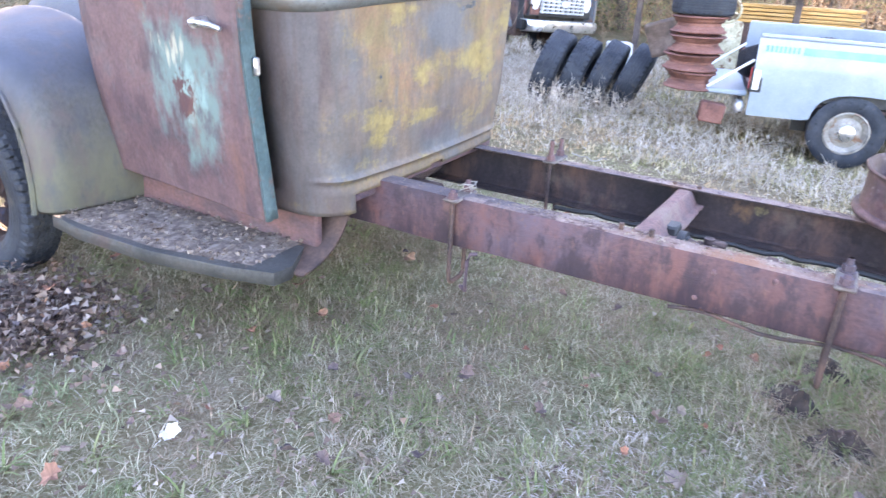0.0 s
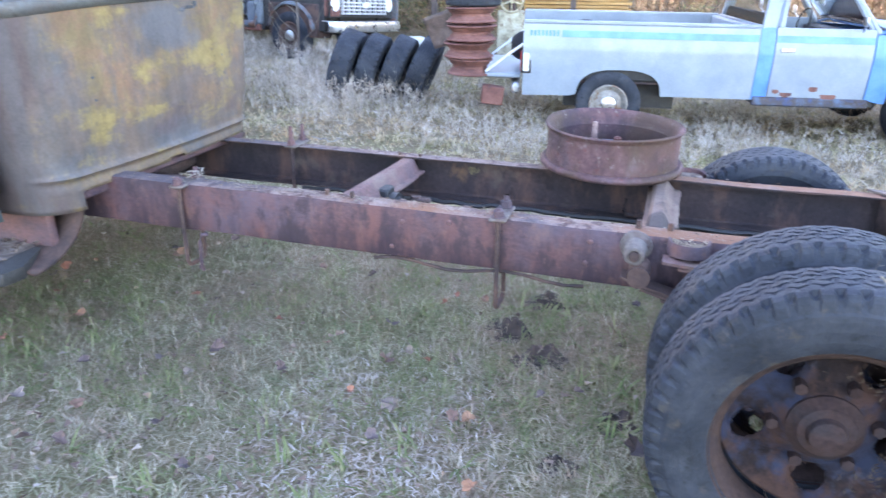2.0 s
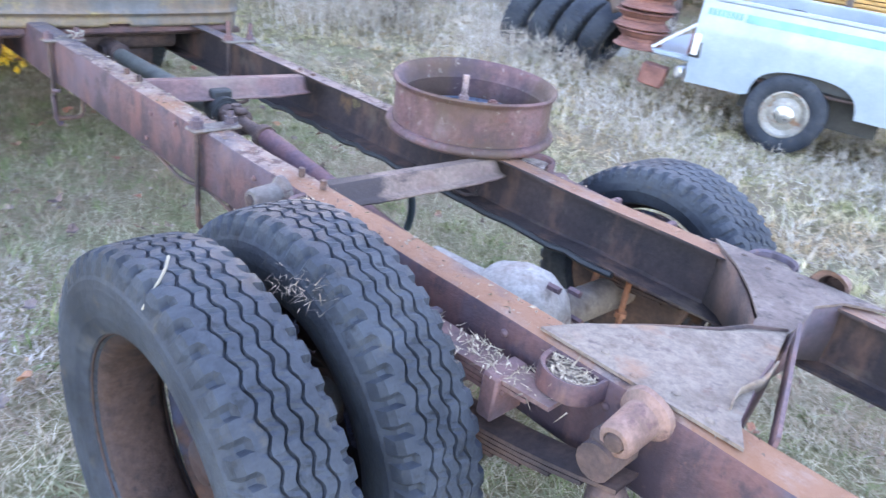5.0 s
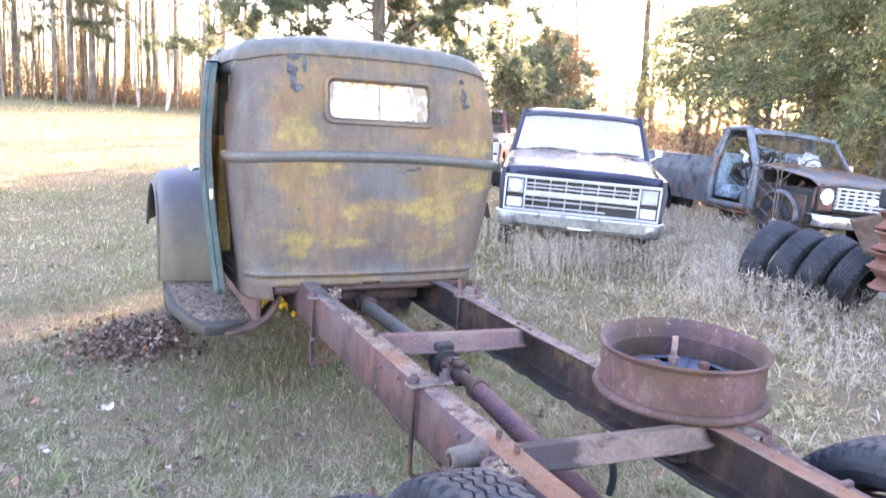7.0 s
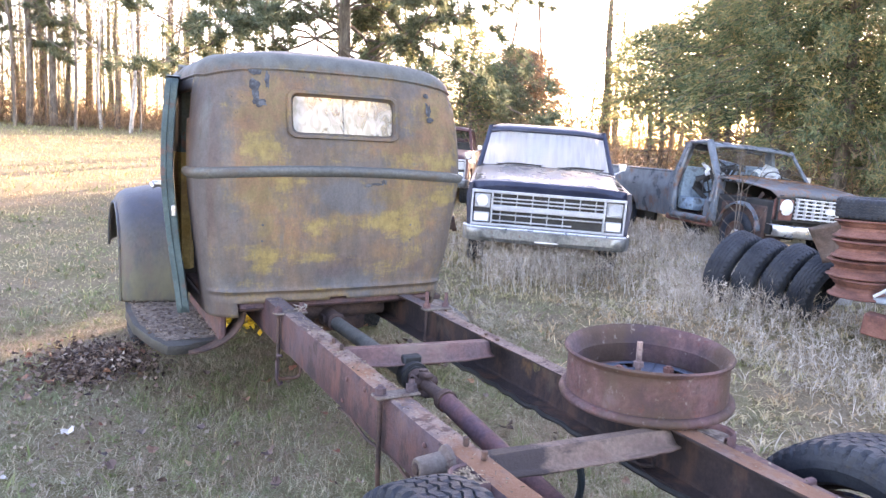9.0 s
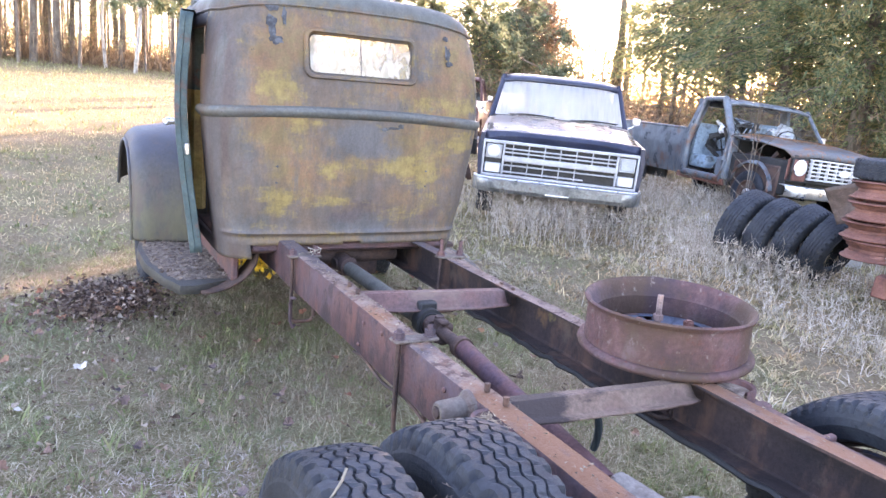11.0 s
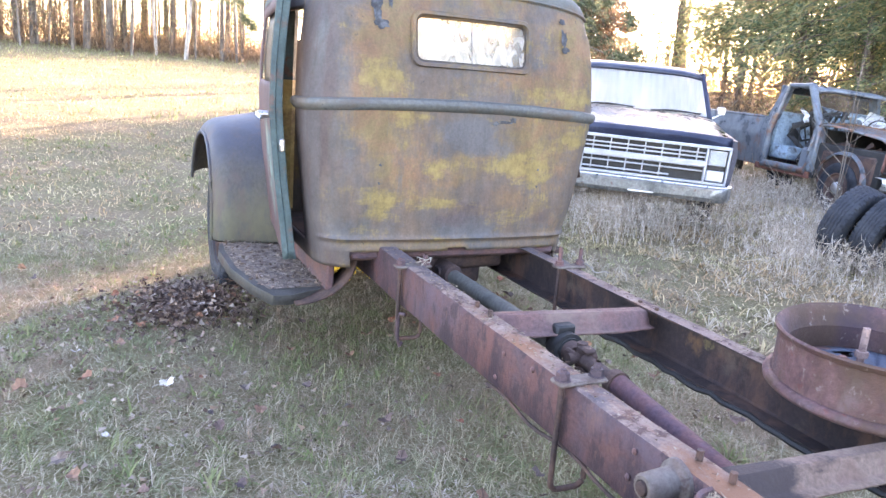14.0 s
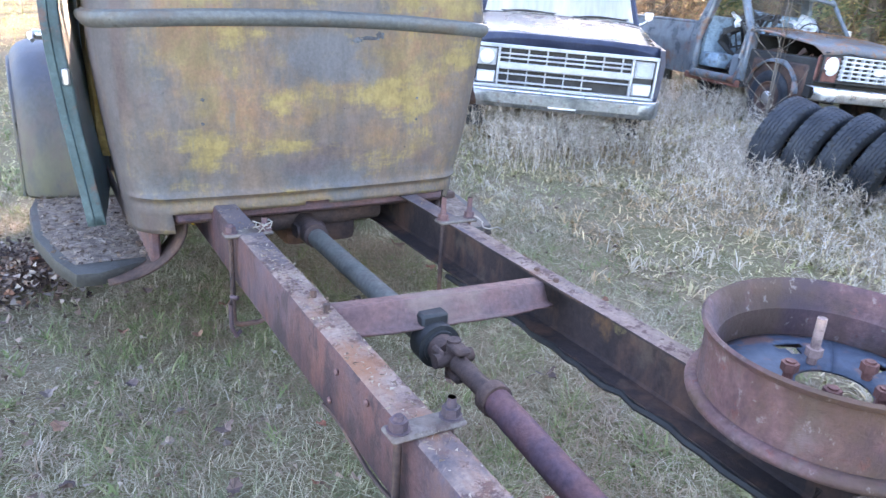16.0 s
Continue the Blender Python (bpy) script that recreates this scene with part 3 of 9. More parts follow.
def loose_ends():
    """Hoses, hooks, wires and bolts left on the chassis."""
    bm = B()
    r = random.Random(4)
    tube(bm, [(0.345 + r.uniform(-0.006, 0.006), -0.45 - 0.06 * k, 0.462 + r.uniform(-0.008, 0.006)) for k in range(38)], 0.011, 6)
    part("wire_loom", bm, black(), truck, "ragged black wire loom along the rail")
    bm = B()
    tube(bm, [(0.01 + 0.075 * math.sin(u * 1.6), -1.98 - 0.12 * (1 - u) - 0.05 * u, 0.60 - 0.19 * u) for u in np.linspace(0, 1, 9)], 0.0125, 8)
    part("brake_hose", bm, solid("hose_black", (0.025, 0.04, 0.05), 0.5), truck, "black rubber hose hanging from the crossmember")
    bm = B()
    tube(bm, [(-0.42, -1.15 - 0.07 * k, 0.478 + 0.012 * math.sin(k * 1.1)) for k in range(12)], 0.006, 6)
    part("brake_line", bm, rust_dark(), truck)
    bm = B()
    tube(bm, [(-0.46, -0.47, 0.50), (-0.475, -0.45, 0.50), (-0.478, -0.44, 0.47), (-0.475, -0.435, 0.38), (-0.46, -0.43, 0.345), (-0.44, -0.40, 0.345)], 0.008, 6)
    part("hook", bm, rust(), truck, "bent rusty hook")
    bm = B()
    tube(bm, [(0.345, -1.99, 0.56), (0.328, -1.985, 0.515), (0.328, -1.995, 0.492), (0.342, -2.04, 0.488), (0.36, -2.075, 0.50), (0.362, -2.075, 0.53)], 0.008, 6)
    part("hook", bm, rust_dark(), truck)
    bm = B()
    for q in range(4):
        tube(bm, [(-0.34 + 0.03 * math.sin(k + q * 2), -0.35 + 0.03 * math.cos(k * 1.3 + q), 0.70 - 0.012 * k * (q % 2) + 0.02 * math.sin(k * 0.9 + q)) for k in range(9)], 0.0022, 4)
    part("tie_wire", bm, solid("wire_grey", (0.2, 0.18, 0.16), 0.6), truck, "tangle of loose tie wire")
    bm = B()
    tube(bm, [(0.43 + 0.02 * math.sin(k), -0.47 - 0.02 * k, 0.685 + 0.008 * math.cos(k * 1.7)) for k in range(9)], 0.003, 4)
    part("tie_wire", bm, solid("wire_grey", (0.2, 0.18, 0.16), 0.6), truck)
    bm = B()
    rod(bm, (0.44, -2.06, 0.66), (0.56, -2.10, 0.67), 0.01, seg=8)
    rod(bm, (0.55, -2.096, 0.67), (0.575, -2.105, 0.671), 0.018, seg=6)
    part("bolt", bm, rust(), truck)
    bm = B()
    tube(bm, [(-1.0, -2.62, 0.852), (-1.012, -2.635, 0.842), (-1.03, -2.646, 0.826), (-1.05, -2.65, 0.803), (-1.062, -2.655, 0.79)], 0.003, 5, 0.002)
    tw = part("twig", bm, solid("twig_pale", (0.2, 0.17, 0.13), 0.8))
    tagged(tw, "pale dry twig lying over the outer tyre", "twig")
    bm = B()
    for k in range(70):
        c = Vector((r.gauss(-0.832, 0.014), r.gauss(-2.72, 0.035), 0.80 + r.uniform(-0.03, 0.012)))
        d = Vector((r.gauss(0, 1), r.gauss(0, 1), r.gauss(0.1, 0.5))).normalized() * r.uniform(0.015, 0.035)
        w = d.cross(Vector((0, 0, 1))).normalized() * 0.0009
        bm.faces.new([bm.verts.new(c + q) for q in (w, -w, d)])
    st = part("straw", bm, material("straw_knot", [(0.08, 0.055, 0.04), (0.15, 0.105, 0.075), (0.22, 0.17, 0.12)], 60, 90, 0.9, vary=0.35, island=True))
    tagged(st, "knot of dry straw caught between the two tyres", "straw", kind="stuff")


loose_ends()


def driveline():
    bm = B()
    rod(bm, (-0.03, 0.35, 0.52), (-0.06, -1.0, 0.545), 0.037, seg=20)
    ob = part("drive_shaft", bm, material("green_grease", [(0.05, 0.052, 0.048), (0.095, 0.095, 0.085), (0.085, 0.07, 0.062)], 6, 60, 0.7, 0, 0.3), truck,
              "grey-green tubular drive shaft")
    bm = B()
    for y in (0.05, 0.02):
        rod(bm, (-0.1, y, 0.535), (0.02, y, 0.535), 0.028, seg=10)
    rod(bm, (-0.037, 0.1, 0.53), (-0.042, -0.06, 0.535), 0.055, 0.05, seg=14)
    part("universal_joint", bm, rust_dark(), ob)
    bm = B()
    rod(bm, (-0.062, -1.05, 0.55), (-0.064, -1.11, 0.55), 0.064, seg=20)
    rod(bm, (-0.062, -1.04, 0.55), (-0.064, -1.12, 0.55), 0.05, seg=20)
    box(bm, (-0.105, -1.08, 0.57), (-0.02, -1.03, 0.635), 0.008)
    part("centre_bearing", bm, black(), ob, "black centre bearing in a bracket")
    bm = B()
    rod(bm, (-0.066, -1.12, 0.553), (-0.068, -1.16, 0.555), 0.042, 0.03, seg=12)
    box(bm, (-0.112, -1.2, 0.532), (-0.09, -1.14, 0.582), 0.008)
    box(bm, (-0.046, -1.2, 0.532), (-0.024, -1.14, 0.582), 0.008)
    box(bm, (-0.09, -1.25, 0.505), (-0.046, -1.18, 0.527), 0.008)
    box(bm, (-0.09, -1.25, 0.585), (-0.046, -1.18, 0.607), 0.008)
    rod(bm, (-0.068, -1.19, 0.50), (-0.068, -1.19, 0.612), 0.02, seg=10)
    rod(bm, (-0.125, -1.19, 0.556), (-0.01, -1.19, 0.556), 0.02, seg=10)
    rod(bm, (-0.069, -1.22, 0.555), (-0.075, -1.42, 0.55), 0.026, seg=14)
    rod(bm, (-0.0745, -1.385, 0.551), (-0.0755, -1.42, 0.55), 0.044, seg=16)
    part("universal_joint", bm, rust_dark(), ob)
    bm = B()
    rod(bm, (-0.075, -1.41, 0.55), (-0.09, -2.3, 0.46), 0.037, seg=20)
    part("rear_shaft", bm, material("shaft_rust", [(0.0675, 0.03, 0.0338), (0.12, 0.0525, 0.0525), (0.0825, 0.045, 0.0562)], 7, 60, 0.8, 0, 0.4), ob,
         "rust-purple rear drive shaft")
    bm = B()
    rod(bm, (-0.3, 0.12, 0.56), (0.32, 0.18, 0.56), 0.05, seg=12)
    box(bm, (-0.1, 0.15, 0.42), (0.22, 0.6, 0.68), 0.04, seg=2)
    part("gearbox", bm, rust_dark(), truck, "dark greasy gearbox under the cab")


driveline()


def axle():
    bm = B()
    rod(bm, (-0.78, -2.6, 0.40), (0.78, -2.6, 0.305), 0.056, seg=20)
    rod(bm, (0.02, -2.605, 0.365), (0.26, -2.6, 0.337), 0.105, 0.062, seg=20)
    ob = part("rear_axle", bm, HANGER, truck, "rusty axle tube with differential")
    bm = B()
    prof = [(0.01, -0.14), (0.09, -0.135), (0.15, -0.09), (0.175, -0.03), (0.178, 0.03), (0.15, 0.09), (0.09, 0.135), (0.01, 0.14)]
    lathe(bm, [(q * 0.9, w) for q, w in prof], 32, Matrix.Translation((-0.03, -2.61, 0.405)) @ Euler((radians(90), 0, 0)).to_matrix().to_4x4())
    rod(bm, (-0.04, -2.5, 0.41), (-0.07, -2.3, 0.45), 0.085, 0.055, seg=18)
    dif = part("differential", bm, DUSTY, ob, "pale dusty differential housing")
    bm = B()
    lathe(bm, [(0.108, -0.012), (0.118, -0.010), (0.118, 0.010), (0.108, 0.012)], 28, Matrix.Translation((0.10, -2.6, 0.356)) @ Euler((0, radians(93), 0)).to_matrix().to_4x4(), closed=True)
    part("housing_ring", bm, rust(), dif)
    for k in range(8):
        a = 2 * math.pi * k / 8
        bm = B()
        rod(bm, (-0.03 + 0.148 * math.cos(a), -2.735, 0.405 + 0.148 * math.sin(a)), (-0.03 + 0.148 * math.cos(a), -2.70, 0.405 + 0.148 * math.sin(a)), 0.011, seg=6)
        part("bolt", bm, rust(), dif)
    # bright rusty bolts that hold the right spring to the axle
    for y, lean in ((-2.555, 0.018), (-2.675, 0.012)):
        bm = B()
        tube(bm, [(0.452, y, 0.255), (0.450, y, 0.33), (0.452 + lean, y, 0.62)], 0.0105, 8)
        rod(bm, (0.451, y, 0.285), (0.451, y, 0.303), 0.02, seg=6)
        part("spring_bolt", bm, ORANGE_RUST, truck, "orange-rusted spring bolt")
    for s in (-1, 1):
        dz = rail_drop(s * 0.5) * 0.4
        bm = B()
        main = None
        for k in range(8):
            half = 0.60 - 0.065 * k
            rows = []
            bm = B()
            for y in np.linspace(-half, half, 17):
                z = 0.475 + 0.10 * (y / 0.6) ** 2 - 0.0115 * k + dz
                rows.append([(s * 0.465, -2.64 + y, z), (s * 0.535, -2.64 + y, z), (s * 0.535, -2.64 + y, z - 0.009), (s * 0.465, -2.64 + y, z - 0.009), (s * 0.465, -2.64 + y, z)])
            sheet(bm, rows)
            bmesh.ops.remove_doubles(bm, verts=bm.verts[:], dist=0.0001)
            if main is None:
                main = part("leaf_spring", bm, rust_dark(), truck, "stack of rusty spring leaves")
            else:
                part("spring_leaf", bm, rust_dark(), main)
        helper = None
        for k in range(6):
            half = 0.46 - 0.05 * k
            bm = B()
            rows = []
            for u in np.linspace(-half, half, 9):
                z0 = 0.612 - 0.0115 * k + 0.02 * (u / 0.46) ** 2 + dz
                rows.append([(s * 0.468, -2.62 + u, z0), (s * 0.535, -2.62 + u, z0), (s * 0.535, -2.62 + u, z0 + 0.0095), (s * 0.468, -2.62 + u, z0 + 0.0095), (s * 0.468, -2.62 + u, z0)])
            sheet(bm, rows)
            bmesh.ops.remove_doubles(bm, verts=bm.verts[:], dist=0.0001)
            for loop in ([0, 1, 2, 3], [-4, -3, -2, -1]):
                bm.verts.ensure_lookup_table()
                bm.faces.new([bm.verts[q] for q in loop])
            if helper is None:
                helper = part("helper_spring", bm, BEAM, truck, "flat pack of helper spring leaves")
            else:
                part("spring_leaf", bm, BEAM, helper)
        for dy in (-0.1, 0.1, -0.33, 0.33):
            w = 0.012 if abs(dy) < 0.2 else 0.02
            bm = B()
            box(bm, (s * 0.455, -2.62 + dy - w, 0.40 if abs(dy) < 0.2 else 0.535), (s * 0.548, -2.62 + dy + w, 0.637 + dz), 0.005)
            part("spring_clip", bm, rust(), helper)
        for y, mat, hz in ((-2.075, HANGER, 0.645), (-3.21, HANGER_RED, 0.668)):
            m = Matrix.Translation((s * 0.43, y, hz + dz)) @ Euler((0, radians((90 if y > -3 else 98) * s), 0)).to_matrix().to_4x4()
            bm = B()
            lathe(bm, [(0.052, -0.002), (0.05, 0.010), (0.042, 0.016), (0.036, 0.022), (0.034, 0.08), (0.033, 0.094), (0.028, 0.101), (0.020, 0.102), (0.018, 0.096), (0.01, 0.095)], 22, m,
                  wob=lambda v, a: Vector((v.x * (1.0 + 0.05 * math.sin(3 * a + v.z * 30)), v.y, v.z)))
            ob = part("spring_hanger", bm, mat, truck, "cast tubular spring hanger riveted to the rail")
            bm = B()
            lathe(bm, [(0.019, 0.096), (0.017, 0.106), (0.01, 0.108)], 8, m)
            part("pin", bm, rust_dark(), ob)
            bm = B()
            q = (s * 0.50, y - (0.02 if y > -3 else -0.02), hz - 0.067 + dz)
            rod(bm, (q[0] - 0.04, q[1], q[2]), (q[0] + 0.045, q[1], q[2]), 0.036, seg=14)
            box(bm, (q[0] - 0.03, q[1] - 0.03, q[2] - 0.01), (q[0] + 0.03, q[1] + 0.03, q[2] + 0.05), 0.012)
            part("spring_eye", bm, rust_dark(), ob)
        bm = B()
        box(bm, (s * 0.475, -3.25, 0.47 + dz), (s * 0.54, -3.18, 0.56 + dz), 0.02)
        part("shackle", bm, rust_dark(), truck)
        # rounded cups that catch the helper spring's ends
        for y, up in ((-2.235, 0.028), (-3.06, 0.024)):
            bm = B()
            arc = [(s * (0.430 + 0.082 * math.sin(a) ** 0.7), y - 0.066 * math.cos(a)) for a in np.linspace(0.0, math.pi, 15)]
            rows = [[(x, yy, 0.618 + dz + up) for x, yy in arc], [(x, yy, 0.653 + dz + up) for x, yy in arc]]
            rows.append([(s * 0.43 + (x - s * 0.43) * 0.96, y + (yy - y) * 0.96, 0.661 + dz + up) for x, yy in arc])
            rows.append([(s * 0.43 + (x - s * 0.43) * 0.84, y + (yy - y) * 0.84, 0.657 + dz + up) for x, yy in arc])
            rows.append([(s * 0.43 + (x - s * 0.43) * 0.80, y + (yy - y) * 0.80, 0.642 + dz + up) for x, yy in arc])
            sheet(bm, rows)
            cup = part("spring_stop", bm, RAIL, truck, "rounded stop cup filled with dead leaves")
            bm = B()
            prism(bm, [(s * 0.43 + (x - s * 0.43) * 0.82, y + (yy - y) * 0.82) for x, yy in arc], 0.634 + dz + up, 0.643 + dz + up, axis="z")
            part("leaf_fill", bm, material("leaf_mould_fine", [(0.08, 0.055, 0.045), (0.16, 0.115, 0.09), (0.26, 0.2, 0.165)], 30, 90, 0.95, 0, 0.9), cup)


axle()


def tyre_mesh(bm, R=0.45, W=0.2, rim=0.28, seg=324, worn=0.0):
    """A road tyre with zigzag ribs, cuts across them and slotted shoulders; its axle is the x axis, its outside at -x."""
    h = W / 2
    grooves = [-0.040 * W / 0.2, -0.0135 * W / 0.2, 0.0135 * W / 0.2, 0.040 * W / 0.2]
    xs = []
    for g in grooves:
        xs += [(g - 0.0034, 0), (g - 0.0020, 1), (g + 0.0020, 1), (g + 0.0034, 0)]
    prof = [(-h * 0.62, rim, 0), (-h * 0.80, rim + 0.012, 0), (-h * 0.93, rim + 0.045, 0), (-h * 0.99, (rim + R) / 2 - 0.01, 0), (-h, (rim + R) / 2 + 0.015, 0), (-h * 0.985, (rim + R) / 2 + 0.03, 0),
            (-h * 0.95, R - 0.048, 0), (-h * 0.91, R - 0.024, 2), (-h * 0.83, R - 0.009, 3), (-h * 0.69, R - 0.004, 3), (-h * 0.62, R - 0.003, 0)]
    for x, d in xs:
        prof.append((x, R - 0.009 * d * (1 - worn) - 6 * (x * x) * 0.1, 1 if d else 4))
    prof += [(-a, r, k) for a, r, k in reversed(prof[:11])]
    rings = []
    for i in range(seg):
        a = 2 * math.pi * i / seg
        zig = (1, 1, 0, -1, -1, 0)[i % 6]
        row = []
        for q, (x, r, kind) in enumerate(prof):
            xx, rr = x, r
            if kind in (1, 4):
                xx = x + 0.0046 * zig
                if kind == 4 and (i + q) % 6 == 2:
                    rr -= 0.004
            slot = (i + (3 if x > 0 else 0)) % 6
            if kind == 3 and slot in (0, 1):
                rr -= 0.013
            if kind == 2 and slot in (0, 1):
                rr -= 0.008
                xx *= 0.955
            row.append((xx, rr * math.cos(a), rr * math.sin(a)))
        rings.append(row)
    rings.append(rings[0])
    sheet(bm, rings)
    bmesh.ops.remove_doubles(bm, verts=bm.verts[:], dist=0.00005)
    return bm


def disc_wheel(rim_bm, bm, r=0.276, W=0.15, dish=0.03, holes=5, hub=0.075):
    """A rim and a pressed disc with round hand holes; axle x, outside at -x."""
    prof = [(r + 0.012, -W / 2), (r + 0.018, -W / 2 + 0.008), (r, -W / 2 + 0.014), (r - 0.012, -W / 2 + 0.03), (r - 0.02, 0), (r - 0.012, W / 2 - 0.03), (r, W / 2 - 0.012), (r + 0.015, W / 2 - 0.006), (r + 0.01, W / 2)]
    m = Euler((0, radians(90), 0)).to_matrix().to_4x4()
    lathe(rim_bm, prof, 48, m)
    ca = [2 * math.pi * (k + 0.5) / holes for k in range(holes)]
    rows = []
    for k in range(31):
        q = k / 30
        rr = r - 0.015 - (r - 0.015 - hub) * q
        row = []
        for i in range(201):
            a = 2 * math.pi * i / 200
            x = dish + 0.045 * math.sin(q * math.pi) - 0.02 * q
            p = Vector((rr * math.cos(a), rr * math.sin(a)))
            for c in ca:
                h = Vector((0.187 * math.cos(c), 0.187 * math.sin(c)))
                d = (p - h).length
                if 0.042 < d < 0.06:
                    x += 0.012 * (1 - (d - 0.042) / 0.018)
            row.append((x + 0.003 * noise.noise((p.x * 30, p.y * 30, 1)), p.x, p.y))
        rows.append(row)

    def hole(i, j):
        p = Vector(rows[i][j][1:]).lerp(Vector(rows[i + 1][j + 1][1:]), 0.5)
        return any((p - Vector((0.187 * math.cos(c), 0.187 * math.sin(c)))).length < 0.043 for c in ca)
    sheet(bm, rows, skip=hole)
    bmesh.ops.remove_doubles(bm, verts=bm.verts[:], dist=0.00005)
    return bm


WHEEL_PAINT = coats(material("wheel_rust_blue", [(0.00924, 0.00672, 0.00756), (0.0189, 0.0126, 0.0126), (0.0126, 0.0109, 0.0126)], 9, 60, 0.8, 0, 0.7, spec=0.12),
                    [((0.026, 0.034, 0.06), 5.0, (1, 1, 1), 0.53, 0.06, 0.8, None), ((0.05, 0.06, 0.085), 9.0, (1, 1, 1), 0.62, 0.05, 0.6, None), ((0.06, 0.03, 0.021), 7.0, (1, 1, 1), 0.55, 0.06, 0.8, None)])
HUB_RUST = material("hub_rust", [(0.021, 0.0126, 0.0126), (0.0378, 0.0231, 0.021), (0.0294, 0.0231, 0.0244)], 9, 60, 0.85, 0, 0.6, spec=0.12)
RIM_LIP = material("rim_lip_rust", [(0.02596, 0.01659, 0.01516), (0.0473, 0.02838, 0.02354), (0.03542, 0.02354, 0.02266)], 8, 60, 0.8, 0.05, 0.5, spots=(0.02, 0.015, 0.016), spot_scale=8, spot_at=0.6, spec=0.15)


def road_wheel(x, y, z, side, R=0.45, W=0.2, front=False, deep=True):
    turn = Matrix.Translation((x, y, z)) @ Euler((random.uniform(0, 6) if x > -0.9 else -2.2, 0, 0 if side < 0 else math.pi)).to_matrix().to_4x4()
    bm = B()
    tyre_mesh(bm, R, W)
    ob = part("tyre", bm, rubber(), truck, "worn road tyre with zigzag tread ribs", smooth=False, m=turn)
    rb, bm = B(), B()
    disc_wheel(rb, bm, dish=0.075 if deep else -0.04)
    thicken(part("rim", rb, RIM_LIP, ob, "rust-brown rim"), 0.006, 0)
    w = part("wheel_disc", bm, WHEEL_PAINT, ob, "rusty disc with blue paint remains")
    thicken(w, 0.006, 0)
    bm = B()
    hx = 0.0
    lathe(bm, [(0.01, -0.05), (0.03, -0.052), (0.044, -0.047), (0.05, -0.03), (0.07, -0.024), (0.078, -0.012), (0.095, 0.0), (0.098, 0.06)], 20, Matrix.Translation((hx + 0.06, 0, 0)) @ Euler((0, radians(90), 0)).to_matrix().to_4x4())
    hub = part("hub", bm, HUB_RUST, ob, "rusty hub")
    if deep and side < 0 and not front:
        bm = B()
        r = random.Random(3)
        for k in range(700):
            a = r.gauss(math.pi - 0.1, 0.45) - turn.to_euler().x
            q = r.uniform(0.15, 0.245)
            p0 = Vector((0.075 - r.uniform(0, 0.06) * (q / 0.245), q * math.cos(a), q * math.sin(a)))
            mm = Matrix.Translation(p0) @ Euler([r.uniform(0, 6) for _ in range(3)]).to_matrix().to_4x4()
            w2 = r.uniform(0.002, 0.006)
            bm.faces.new([bm.verts.new(mm @ Vector(v)) for v in ((-0.009, 0, 0), (0, -w2 * 0.6, 0.003), (0.01, 0, 0), (0, w2 * 0.6, 0.004))])
        lit = part("caught_litter", bm, material("litter_tan", [(0.02, 0.013, 0.01), (0.045, 0.03, 0.02), (0.08, 0.055, 0.036)], 40, 60, 0.9), ob, "dead leaves and grass caught in the wheel")
        lit["kind"] = "stuff"
    for k in range(6):
        a = k * math.pi / 3
        bm = B()
        rod(bm, (0.10, 0.125 * math.cos(a), 0.125 * math.sin(a)), (0.06, 0.125 * math.cos(a), 0.125 * math.sin(a)), 0.017, seg=6)
        part("wheel_nut", bm, HUB_RUST, w)
    return ob


def brake_drum(x0, x1, y, z):
    bm = B()
    m = Matrix.Translation((x0, y, z)) @ Euler((0, radians(90), 0)).to_matrix().to_4x4()
    d = x1 - x0
    lathe(bm, [(0.01, 0.0), (0.19, 0.0), (0.215, 0.012), (0.222, 0.03), (0.215, 0.04), (0.215, d - 0.02), (0.205, d), (0.01, d)], 32, m)
    part("brake_drum", bm, rust_dark(), truck, "rusty brake drum behind the wheel")


def spring_litter():
    """Straw and leaf crumbs lying in the stop cups and along the spring pack."""
    r = np.random.default_rng(31)
    c = []
    for y, z in ((-2.235, 0.673), (-3.06, 0.669)):
        a, q = r.uniform(0, np.pi, 130), np.sqrt(r.random(130))
        c.append(np.column_stack([-0.430 - 0.062 * q * np.sin(a), y - 0.052 * q * np.cos(a), z + r.uniform(0, 0.012, 130)]))
    c.append(np.column_stack([r.uniform(-0.535, -0.468, 260), np.where(r.random(260) < 0.6, r.normal(-2.93, 0.06, 260), r.uniform(-3.05, -2.3, 260)), 0.628 + r.uniform(0, 0.012, 260)]))
    c = np.concatenate(c)
    N = len(c)
    d = r.normal(size=(N, 3)) * (1, 1, 0.25)
    d /= np.linalg.norm(d, axis=1, keepdims=True)
    s = np.cross(d, (0, 0, 1)) * r.uniform(0.0012, 0.003, N)[:, None]
    me = bpy.data.meshes.new("spring_litter")
    v = np.stack([c - s, c + s, c + d * r.uniform(0.012, 0.04, N)[:, None]], 1).reshape(-1, 3)
    me.from_pydata(v.tolist(), [], np.arange(len(v)).reshape(-1, 3).tolist())
    me.materials.append(material("straw_crumb", [(0.13, 0.09, 0.06), (0.26, 0.19, 0.13), (0.38, 0.31, 0.22)], 60, 90, 0.9, vary=0.35, island=True))
    tagged(new("spring_litter", me), "straw and leaf crumbs lying on the spring and cups", "leaf litter", kind="stuff")


